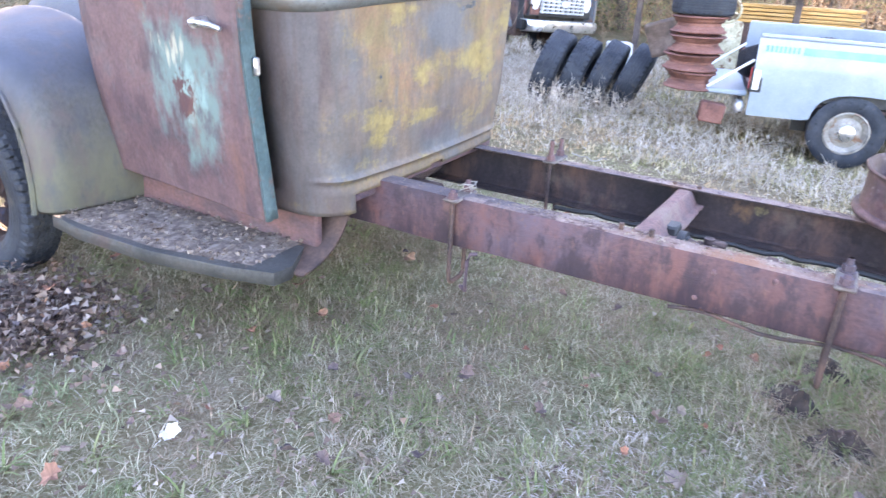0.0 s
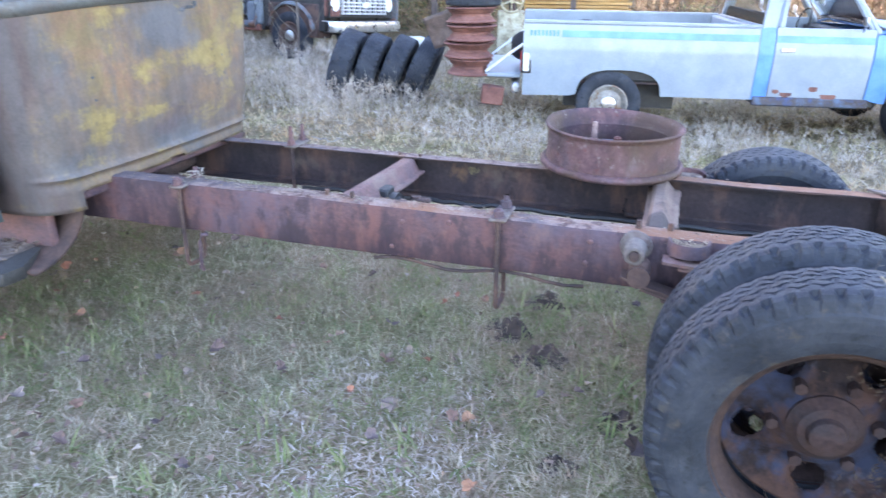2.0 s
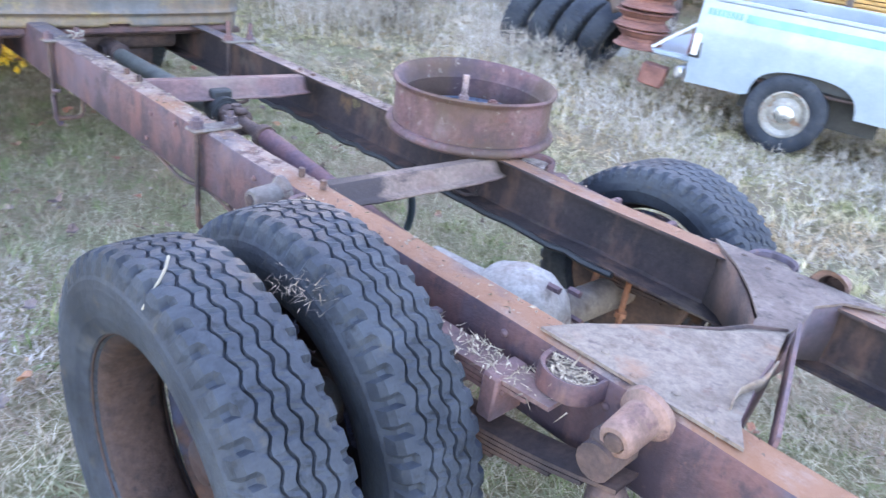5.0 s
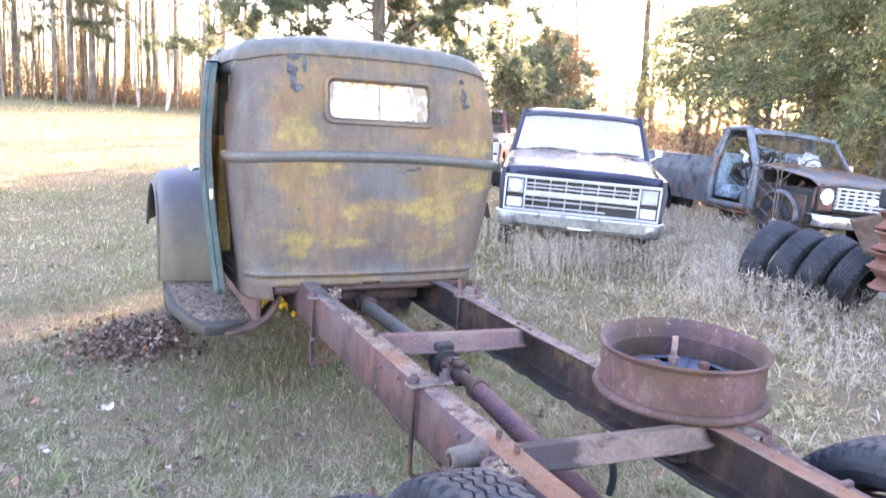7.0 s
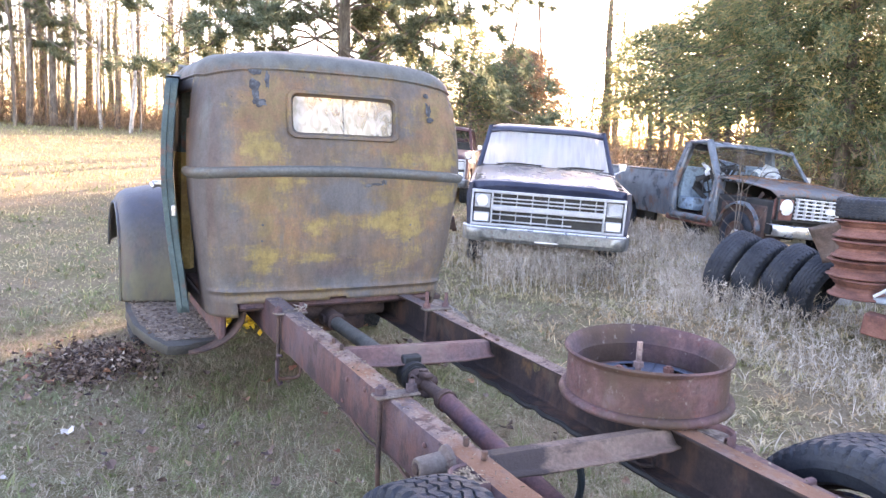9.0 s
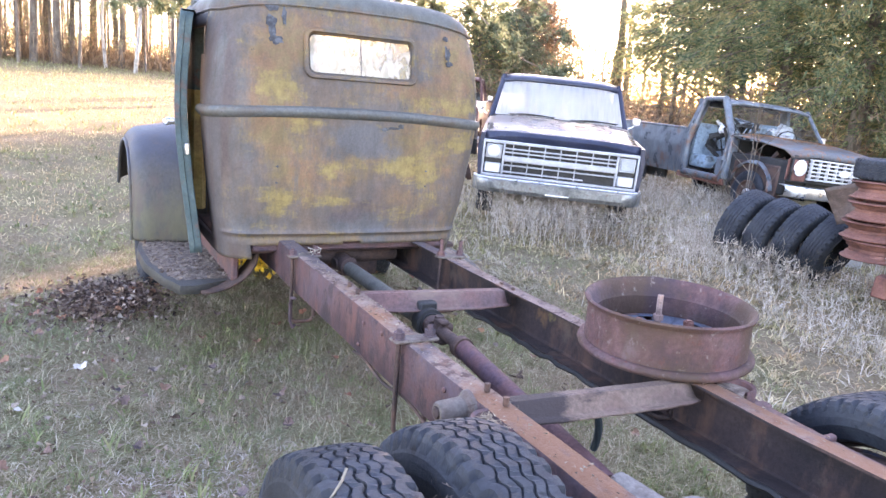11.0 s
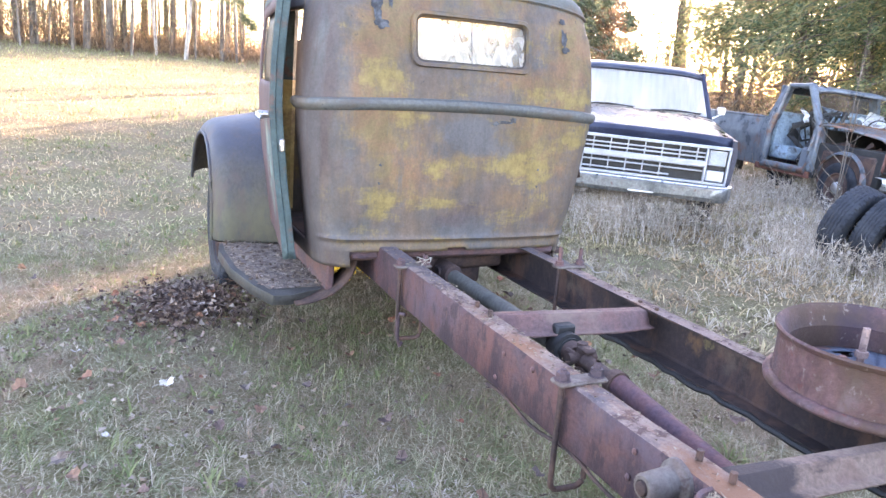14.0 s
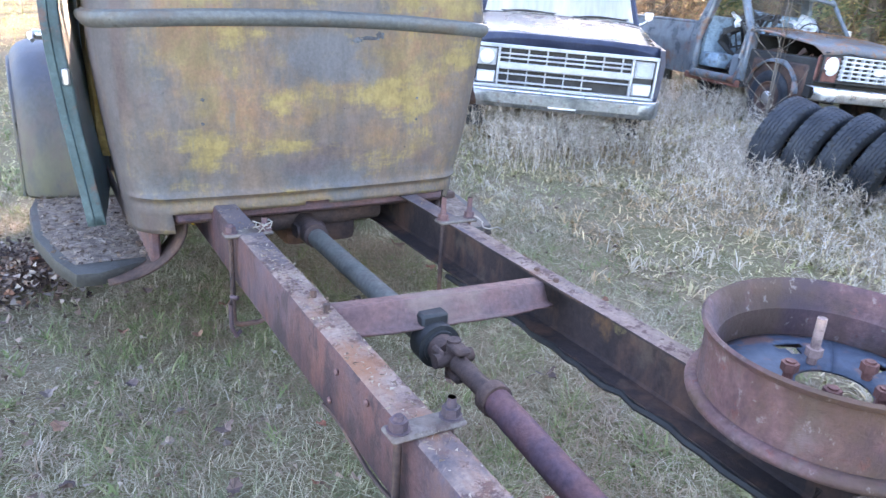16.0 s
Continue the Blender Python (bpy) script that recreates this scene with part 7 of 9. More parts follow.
def stacked_rims():
    bm = B()
    prof = [(0.165, 0.0), (0.205, 0.004), (0.212, 0.014), (0.205, 0.024), (0.188, 0.032), (0.178, 0.06), (0.160, 0.075), (0.160, 0.105), (0.180, 0.12), (0.188, 0.148), (0.208, 0.156), (0.214, 0.166), (0.206, 0.176), (0.17, 0.18), (0.15, 0.11), (0.15, 0.07)]
    lathe(bm, prof, 44, closed=True)
    r = part("wheel_rim", bm, rust_red())
    tagged(r, "rusty red steel rim stacked on the lowered tailgate", "wheel rim", "stacked rims")
    base = (4.60, -0.09)
    for k in range(4):
        m = pose(base[0] + 0.012 * (k % 2), base[1] + 0.02 * math.sin(k * 2), 0.415 + 0.168 * k, random.uniform(-2, 2), random.uniform(-2, 2), 40 * k) @ Matrix.Diagonal((1.1, 1.1, 0.92, 1))
        if k == 0:
            r.matrix_basis = m
        else:
            copy_thing(r, m)
    ty = copy_thing(TYRE, pose(4.65, -0.10, 1.165, 0, 90, 0) @ Matrix.Scale(0.72, 4))
    tagged(ty, "small black tyre lying on the stacked rims", "tyre")
    bm = B()
    box(bm, (-0.075, -0.11, -0.09), (0.075, 0.11, 0.09), 0.012)
    b = part("hitch_block", bm, rust_red(), m=pose(4.50, -0.36, 0.235, 6, 0, 17))
    tagged(b, "rusty block hanging under the tailgate", "metal block")
    # crumpled panel beside the stack
    bm = B()
    rows = [[(0.5 * (u - 0.5), 0.05 * math.sin(u * 5 + v * 3) + 0.1 * v * v, 0.55 * (v - 0.5)) for u in np.linspace(0, 1, 10)] for v in np.linspace(0, 1, 9)]
    sheet(bm, rows)
    p = thicken(part("scrap_panel", bm, material("brown_panel", [(0.06, 0.045, 0.04), (0.11, 0.075, 0.065), (0.15, 0.11, 0.1)], 5, 50, 0.6), m=pose(4.66, 0.22, 0.84, 0, 20, 100) @ Matrix.Scale(0.6, 4)), 0.006)
    tagged(p, "bent brown sheet metal panel leaning on the rims", "scrap metal")


stacked_rims()


def in_the_bed():
    R = white_pickup.matrix_basis
    for x, y, z, rot in ((0.35, -0.80, 0.92, 62), (0.25, -0.28, 0.90, 24)):
        ty = copy_thing(TYRE, R @ pose(x, y, z, 0, rot, 12) @ Matrix.Scale(0.82, 4))
        tagged(ty, "black tyre leaning in the pickup bed", "tyre")
    WOODY = material("orange_wood", [(0.22, 0.11, 0.03), (0.36, 0.19, 0.06), (0.42, 0.25, 0.1)], 3, 40, 0.7, stretch=(6, 0.6, 6), vary=0.3)
    b = thing("lumber_stack", "", "", pose(8.6, -0.6, 0.80, 0, 0, 12))
    for k in range(5):
        bm = B()
        box(bm, (0, -0.78 + 0.05 * (k % 2), 0.05 * k), (0.25, 0.78, 0.05 * k + 0.041), 0.004)
        part("board", bm, WOODY, b)
    tagged(b, "stack of orange-brown boards on blocks", "lumber")
    bm = B()
    box(bm, (0.02, -0.7, -1.05), (0.22, -0.5, 0), 0.01)
    box(bm, (0.02, 0.5, -1.05), (0.22, 0.7, 0), 0.01)
    s = part("timber_block", bm, rust_dark(), m=pose(8.6, -0.6, 0.795, 0, 0, 12))
    tagged(s, "dark timber blocks under the boards", "timber")



def machine():
    """An old cream machine with a hand wheel, a dark beam over it and loose scrap, behind the white pickup."""
    t = thing("machine", "cream cast-iron machine with a spoked hand wheel behind the pickup", "machine", pose(7.7, 0.18, ground_z(7.7, 0) - 0.06, 0, 0, 15))
    CR = material("cream_iron", [(0.2, 0.17, 0.11), (0.34, 0.3, 0.2), (0.42, 0.38, 0.28)], 8, 50, 0.7, 0, 0.3, spots=(0.13, 0.07, 0.04), spot_scale=9, spot_at=0.58)
    bm = B()
    box(bm, (-0.16, -0.2, 0.2), (0.16, 0.2, 0.98), 0.04, seg=2)
    lathe(bm, [(0.2, 0.0), (0.21, 0.05), (0.12, 0.12), (0.1, 0.24)], 20)
    part("body", bm, CR, t)
    bm = B()
    m = Matrix.Translation((-0.2, 0.02, 1.12)) @ Euler((0, radians(80), 0)).to_matrix().to_4x4()
    lathe(bm, [(0.15 + 0.016 * math.cos(a), 0.016 * math.sin(a)) for a in np.linspace(0, 2 * math.pi, 9)[:-1]], 28, m, closed=True)
    for k in range(5):
        a = 2 * math.pi * k / 5
        rod(bm, m @ Vector((0, 0, 0)), m @ Vector((0.15 * math.cos(a), 0.15 * math.sin(a), 0)), 0.012, seg=6)
    rod(bm, m @ Vector((0, 0, -0.03)), m @ Vector((0, 0, 0.2)), 0.03, seg=10)
    part("hand_wheel", bm, CR, t)
    bm = B()
    rod(bm, (0.0, 0.0, 0.95), (0.02, 0.0, 1.2), 0.05, 0.03, seg=12)
    part("spindle", bm, rust_dark(), t)
    bm = B()
    box(bm, (-0.2, -1.1, 1.40), (0.2, 1.1, 1.46), 0.01, Euler((radians(2), radians(-8), 0)).to_matrix().to_4x4())
    for y in (-1.0, 1.0):
        box(bm, (-0.04, y - 0.04, -0.1), (0.04, y + 0.04, 1.42), 0.006)
    b = part("lean_to", bm, material("dark_board", [(0.03, 0.022, 0.02), (0.07, 0.05, 0.045), (0.1, 0.075, 0.065)], 4, 40, 0.85), m=pose(8.05, 0.4, ground_z(8.05, 0.4), 0, 0, 10))
    tagged(b, "weathered dark board roof on two posts", "shelter")
    bm = B()
    lathe(bm, [(0.01, 0.0), (0.16, 0.0), (0.17, 0.02), (0.165, 0.12), (0.172, 0.14), (0.165, 0.16), (0.168, 0.30), (0.15, 0.32), (0.01, 0.32)], 20)
    b = part("drum", bm, solid("drum_blue", (0.06, 0.09, 0.15), 0.6), m=pose(7.2, 1.95, ground_z(7.2, 1.95)))
    tagged(b, "small dark blue drum standing among the scrap", "drum")
    bm = B()
    box(bm, (-0.12, -0.14, 0.0), (0.12, 0.14, 0.6), 0.03, seg=2)
    b = part("canister", bm, solid("jug_white", (0.45, 0.44, 0.42), 0.5), m=pose(6.2, 1.10, ground_z(6.2, 1.10) - 0.005, 0, 0, 30))
    tagged(b, "tall white plastic canister behind the tyres", "canister")


in_the_bed()
machine()
# ---- trees ----
rng = np.random.default_rng(5)


def raw(name, verts, faces, mat, parent=None, label=""):
    me = bpy.data.meshes.new(name)
    v, f = np.asarray(verts, np.float32).reshape(-1, 3), np.asarray(faces, np.int32).reshape(-1, 3)
    me.vertices.add(len(v))
    me.vertices.foreach_set("co", v.ravel())
    me.loops.add(f.size)
    me.loops.foreach_set("vertex_index", f.ravel())
    me.polygons.add(len(f))
    me.polygons.foreach_set("loop_start", np.arange(0, f.size, 3, dtype=np.int32))
    me.materials.append(mat)
    me.update(calc_edges=True)
    ob = new(name, me)
    if parent:
        ob.parent = parent
    if label:
        ob["label"] = label
    return ob


def slivers(c, d, length, width, roll=None):
    """Triangles: centres of the base c, directions d, lengths and widths. Returns vertices and faces."""
    d = d / np.linalg.norm(d, axis=1, keepdims=True)
    r = rng.normal(size=d.shape)
    s = np.cross(d, r)
    s /= np.linalg.norm(s, axis=1, keepdims=True) + 1e-9
    w = (width / 2)[:, None] if np.ndim(width) else width / 2
    l = length[:, None] if np.ndim(length) else length
    v = np.stack([c - s * w, c + s * w, c + d * l], 1).reshape(-1, 3)
    return v, np.arange(len(v)).reshape(-1, 3)


def leaf_material(name, cols, rough=0.7, trans=0.35, green_at=None):
    """Leaves and blades: each island takes its own colour, and some light comes through."""
    m = bpy.data.materials.new(name)
    m.use_nodes = True
    n, l = m.node_tree.nodes, m.node_tree.links
    b = n["Principled BSDF"]
    b.inputs["Roughness"].default_value, b.inputs["Specular IOR Level"].default_value = rough, 0.25
    g = n.new("ShaderNodeNewGeometry")
    r = n.new("ShaderNodeValToRGB")
    r.color_ramp.interpolation = "LINEAR"
    while len(r.color_ramp.elements) < len(cols):
        r.color_ramp.elements.new(0.5)
    for i, c in enumerate(cols):
        e = r.color_ramp.elements[i]
        e.position, e.color = i / max(1, len(cols) - 1), (*c, 1)
    if green_at is None:
        l.new(g.outputs["Random Per Island"], r.inputs[0])
    else:
        tc, t = n.new("ShaderNodeTexCoord"), n.new("ShaderNodeTexNoise")
        t.inputs["Scale"].default_value, t.inputs["Detail"].default_value = green_at, 4
        l.new(tc.outputs["Object"], t.inputs["Vector"])
        a, c2 = n.new("ShaderNodeMapRange"), n.new("ShaderNodeMath")
        for i, v in enumerate((0.3, 0.7, -0.28, 0.28)):
            a.inputs[i + 1].default_value = v
        l.new(t.outputs["Fac"], a.inputs[0])
        l.new(g.outputs["Random Per Island"], c2.inputs[0])
        l.new(a.outputs[0], c2.inputs[1])
        l.new(c2.outputs[0], r.inputs[0])
    l.new(r.outputs[0], b.inputs["Base Color"])
    tr = n.new("ShaderNodeBsdfTranslucent")
    l.new(r.outputs[0], tr.inputs[0])
    mx = n.new("ShaderNodeMixShader")
    mx.inputs[0].default_value = trans
    l.new(b.outputs[0], mx.inputs[1])
    l.new(tr.outputs[0], mx.inputs[2])
    l.new(mx.outputs[0], n["Material Output"].inputs[0])
    return m


BARK = material("bark", [(0.07, 0.055, 0.045), (0.13, 0.105, 0.085), (0.2, 0.17, 0.14)], 5, 40, 0.95, 0, 0.8, (1, 1, 0.25))
BIRCH = material("birch_bark", [(0.26, 0.24, 0.21), (0.38, 0.355, 0.32), (0.14, 0.12, 0.10)], 5, 40, 0.8, 0, 0.3, (1, 1, 0.4))
CEDAR = leaf_material("cedar_leaf", [(0.07, 0.105, 0.062), (0.135, 0.18, 0.10), (0.23, 0.25, 0.125), (0.40, 0.31, 0.15)], trans=0.55, green_at=0.9)
PINE = leaf_material("pine_needle", [(0.07, 0.095, 0.06), (0.125, 0.155, 0.095), (0.2, 0.2, 0.13)], trans=0.45)
TAN = leaf_material("dry_brush", [(0.11, 0.078, 0.055), (0.21, 0.145, 0.095), (0.31, 0.22, 0.14)], trans=0.35)


def tree_thing(name, label, x, y, cat="tree", group=""):
    return thing(name, label, cat, pose(x, y, ground_z(x, y) - 0.05), group)


def cedar(x, y, h, spread, seed, limbs=110, sprays=15, bare=0.12, leaf=CEDAR, name="cedar_tree", label="tall green cedar with hanging sprays at the yard's edge", per=6, taper=0.7):
    r = np.random.default_rng(seed)
    t = tree_thing(name, label, x, y)
    bm = B()
    tube(bm, [(0.05 * math.sin(k), 0.04 * math.cos(k * 1.3), h * k / 8) for k in range(9)], 0.16 * h / 8, 10, 0.02)
    trunk = part("trunk", bm, BARK, t)
    C, D, L, Wd = [], [], [], []
    bm = B()
    for i in range(limbs):
        q = (i + r.random()) / limbs
        z = h * (bare + (0.98 - bare) * q)
        a = i * 2.4 + r.normal() * 0.3
        ln = spread * (1 - q) ** taper * (0.75 + 0.4 * r.random()) + 0.25
        up = 0.25 + 0.4 * q
        pts = []
        for k in range(5):
            u = k / 4
            pts.append(Vector((math.cos(a) * ln * u, math.sin(a) * ln * u, z + ln * (up * u - 0.55 * u * u))))
        tube(bm, pts, 0.022, 4, 0.004)
        for k in range(sprays):
            u = 0.18 + 0.82 * (k + r.random()) / sprays
            f = u * 4
            p = pts[int(min(3, f))].lerp(pts[int(min(3, f)) + 1], f - int(min(3, f)))
            n = per * (2 if name == "evergreen_tree" else 5)
            # flat fans that hang from the limb, close together at its end
            c = np.array(p) + r.normal(size=3) * 0.16 + r.normal(size=(n, 3)) * (0.11, 0.11, 0.07)
            d = np.array([math.cos(a), math.sin(a), -0.45]) + r.normal(size=(n, 3)) * 0.6
            C.append(c), D.append(d), L.append(r.uniform(0.07, 0.2, n)), Wd.append(r.uniform(0.014, 0.042, n))
    if name == "cedar_tree":
        for i in range(16):
            # dead limbs hanging bare below the crown
            a, z, ln = i * 2.4 + r.normal() * 0.3, r.uniform(0.7, 2.3), r.uniform(1.0, spread)
            pts = [Vector((math.cos(a + 0.2 * u * r.normal()) * ln * u, math.sin(a) * ln * u, z + ln * (0.25 * u - 0.62 * u * u))) for u in np.linspace(0, 1, 6)]
            tube(bm, pts, 0.024, 5, 0.006)
            for k in range(7):
                j = int(r.integers(1, 5))
                d = Vector((math.cos(a) + r.normal() * 0.7, math.sin(a) + r.normal() * 0.7, r.normal() * 0.5)) * r.uniform(0.15, 0.4)
                tube(bm, [pts[j], pts[j] + d * 0.5 + Vector((0, 0, 0.03)), pts[j] + d], 0.008, 3, 0.003)
    part("limb", bm, BARK, t)
    v, f = slivers(np.concatenate(C), np.concatenate(D), np.concatenate(L), np.concatenate(Wd))
    raw("crown", v, f, leaf, t)
    return t


def pine(x, y, h, spread, seed, low=0.18, limbs=46, label="large open-crowned pine behind the truck"):
    r = np.random.default_rng(seed)
    t = tree_thing("pine_tree", label, x, y)
    bm = B()
    tube(bm, [(0.1 * math.sin(k * 0.8), 0.08 * math.cos(k), h * k / 8) for k in range(9)], 0.21, 10, 0.05)
    part("trunk", bm, BARK, t)
    bm = B()
    C, D, L, Wd = [], [], [], []
    for i in range(limbs):
        q = (i + r.random()) / limbs
        z = h * (low + (0.98 - low) * q)
        a = i * 2.4 + r.normal() * 0.4
        ln = spread * (1 - 0.75 * q) * (0.6 + 0.6 * r.random())
        bend = r.normal() * 0.4
        pts = [Vector((math.cos(a + bend * u) * ln * u, math.sin(a + bend * u) * ln * u, z + ln * (0.05 * u + 0.12 * math.sin(u * 5 + i)) - 0.12 * ln * u * u)) for u in np.linspace(0, 1, 6)]
        tube(bm, pts, 0.04, 5, 0.008)
        for k in range(15):
            u = 0.25 + 0.75 * (k + r.random()) / 15
            f = u * 5
            j = int(min(4, f))
            p = pts[j].lerp(pts[j + 1], f - j)
            tip = p + Vector(r.normal(size=3) * (0.32, 0.32, 0.18))
            tube(bm, [p, (p + tip) / 2 + Vector((0, 0, 0.04)), tip], 0.008, 3, 0.003)
            for s in range(3):
                n = 36
                c0 = np.array(p.lerp(tip, 0.4 + 0.3 * s))
                c = c0 + r.normal(size=(n, 3)) * 0.05
                d = r.normal(size=(n, 3)) + np.array(tip - p) * 1.5 + (0, 0, 0.3)
                C.append(c), D.append(d), L.append(r.uniform(0.14, 0.28, n)), Wd.append(r.uniform(0.026, 0.046, n))
    part("limb", bm, BARK, t)
    v, f = slivers(np.concatenate(C), np.concatenate(D), np.concatenate(L), np.concatenate(Wd))
    raw("crown", v, f, PINE, t)
    return t


def bare_tree(x, y, h, seed, bark=BARK, label="bare leafless tree at the field's edge", lean=0.0, fine=True):
    r = np.random.default_rng(seed)
    t = tree_thing("bare_tree", label, x, y, group="bare trees")
    bm = B()

    def grow(p, d, ln, rad, depth):
        pts, q = [p], p
        dd = d
        for k in range(4):
            dd = (dd + Vector(r.normal(size=3) * (0.05 if depth == 0 else 0.12)) + Vector((0, 0, 0.06))).normalized()
            q = q + dd * ln / 4
            pts.append(q)
        tube(bm, pts, rad, 7 if depth == 0 else 3, rad * (0.3 if depth == 0 else 0.35))
        if depth < (3 if fine else 2):
            for k in range((11, 6, 4)[depth]):
                u = r.uniform(0.35, 1.0)
                j = min(3, int(u * 4))
                b = pts[j].lerp(pts[j + 1], u * 4 - j)
                a = r.uniform(0, 6.28)
                side = Vector((math.cos(a), math.sin(a), r.uniform(0.3, 1.0))).normalized()
                grow(b, side, ln * r.uniform(0.25, 0.45), rad * 0.35, depth + 1)
    grow(Vector((0, 0, 0)), Vector((lean, 0, 1)).normalized(), h, 0.0095 * h, 0)
    part("bough", bm, bark, t)
    return t


# cedars along the right, where the low sun stands; the last two are added to screen it
for k, (x, y, h, s, low, limbs, sprays, per) in enumerate(((13.0, 5.8, 9.0, 2.6, 0.2, 160, 19, 7), (13.4, 9.6, 5.5, 2.3, 0.47, 60, 13, 5), (14.6, 12.6, 5.0, 1.9, 0.5, 46, 11, 5), (14.5, 3.6, 9.0, 2.8, 0.14, 110, 15, 6), (15.5, 0.2, 8.5, 2.7, 0.12, 64, 11, 5),
                                                             (16.5, -3.6, 9.0, 2.8, 0.12, 64, 11, 5), (18.5, 4.0, 11.0, 3.2, 0.12, 64, 11, 5), (12.5, 7.3, 8.6, 2.3, 0.3, 95, 14, 6), (17.6, 12.8, 6.4, 2.6, 0.4, 56, 11, 5), (16.6, 15.2, 5.4, 2.2, 0.45, 50, 11, 5))):
    cedar(x, y, h, s, 20 + k, limbs, sprays, low, per=per, taper=0.45 if h < 7 else 0.7)
cedar(16.6, 17.6, 10.0, 1.7, 56, 110, 9, bare=0.12, name="evergreen_tree", label="tall ragged evergreen near the low sun")
cedar(22.5, 18.0, 6.0, 2.6, 52, 80, 12, bare=0.05, name="evergreen_tree", label="dense evergreen far behind the wrecks")
# pine and smaller evergreens behind the cab
pine(5.4, 15.2, 12.0, 6.6, 3, low=0.24, limbs=86)
cedar(9.7, 15.6, 4.6, 1.5, 43, 80, 11, name="evergreen_tree", label="short ragged evergreen behind the parked pickups")
# bushes sized and placed to keep the low sun off the near lawn
for x, y, h, w, k in ((11.2, 16.8, 3.5, 2.0, 81), (13.6, 18.8, 4.4, 2.2, 82), (15.4, 21.6, 4.6, 2.4, 83)):
    cedar(x, y, h, w, k, 70, 13, 0.06, leaf=PINE if k == 81 else TAN, name="bush", label="ragged grey-green bush behind the pickups" if k == 81 else "twiggy tan thicket in front of the far woods", per=7, taper=0.35)
# low growth added to close the bright gaps under the crowns
for x, y, h, w, k in ((15.3, 6.4, 4.2, 2.4, 84), (16.4, 9.3, 3.4, 2.2, 85), (17.2, 3.2, 4.2, 2.4, 86), (14.6, 4.9, 2.4, 1.6, 87)):
    cedar(x, y, h, w, k, 80, 14, 0.04, name="evergreen_tree", label="low dark evergreen in the shade of the cedars", per=7, taper=0.4)
pine(-2.6, 41.0, 15.0, 3.6, 8, low=0.25, limbs=40, label="open pine beside a white birch")
cedar(7.4, 17.3, 6.2, 2.5, 41, 120, 12, name="evergreen_tree", label="short evergreen behind the parked pickups")
cedar(12.0, 22.0, 4.2, 1.5, 42, 60, 9, name="evergreen_tree", label="short evergreen behind the parked pickups")
for k, (x, y, h) in enumerate(((-6, 43, 11), (-1.5, 41, 12), (1.5, 44, 9), (6.5, 40, 10), (-10, 45, 12))):
    cedar(x, y, h, 2.2, 60 + k, 60, 9, bare=0.3, name="evergreen_tree", label="dark evergreen in the far treeline", per=5)
# slim spruces in the far treeline: one built, the others copies
spruce = cedar(-3.4, 44.0, 11.0, 1.25, 71, 90, 7, 0.12, name="evergreen_tree", label="slim ragged spruce in the far treeline", per=5, taper=0.8)
for x, y, q in ((-5.2, 42.5, 0.9), (-2.0, 45.5, 1.1), (-0.7, 42.0, 0.75), (0.5, 46.0, 1.15), (1.7, 41.5, 0.8), (3.1, 44.0, 1.0), (4.6, 41.0, 0.85), (-7.5, 45.0, 1.1), (-11.0, 43.5, 1.0), (5.8, 43.5, 1.1)):
    tagged(copy_thing(spruce, pose(x, y, ground_z(x, y) - 0.1, 0, 0, random.uniform(0, 360)) @ Matrix.Scale(q, 4)), "slim ragged spruce in the far treeline", "tree", "far spruces")
# bare trees: one built, the others copies
bt = [bare_tree(-7.0, 44.0, 12.0, 1, label="dark bare tree standing at the field's edge"), bare_tree(2.0, 37.0, 11.5, 2, BIRCH, "pale birch with bare limbs at the field's edge", 0.08), bare_tree(13.0, 26.0, 9.0, 3)]
spots = [(-8, 39), (-12, 42), (-3.2, 39), (-0.5, 38), (0.8, 40), (4.0, 38.5), (6.0, 37), (9.0, 36), (11.5, 34), (15, 31), (17, 28), (19, 25), (21, 22), (10.5, 29), (16, 24.5), (22, 17), (23, 12), (24, 7), (24, 2), (23, -3), (22, -8), (-15, 38)]
for k, (x, y) in enumerate(spots):
    src = bt[1] if k in (4,) else bt[0 if k % 2 else 2]
    s = random.uniform(0.8, 1.15)
    c = copy_thing(src, pose(x, y, ground_z(x, y) - 0.1, 0, 0, random.uniform(0, 360)) @ Matrix.Scale(s, 4))
    tagged(c, "bare leafless tree in the treeline", "tree", "bare trees")


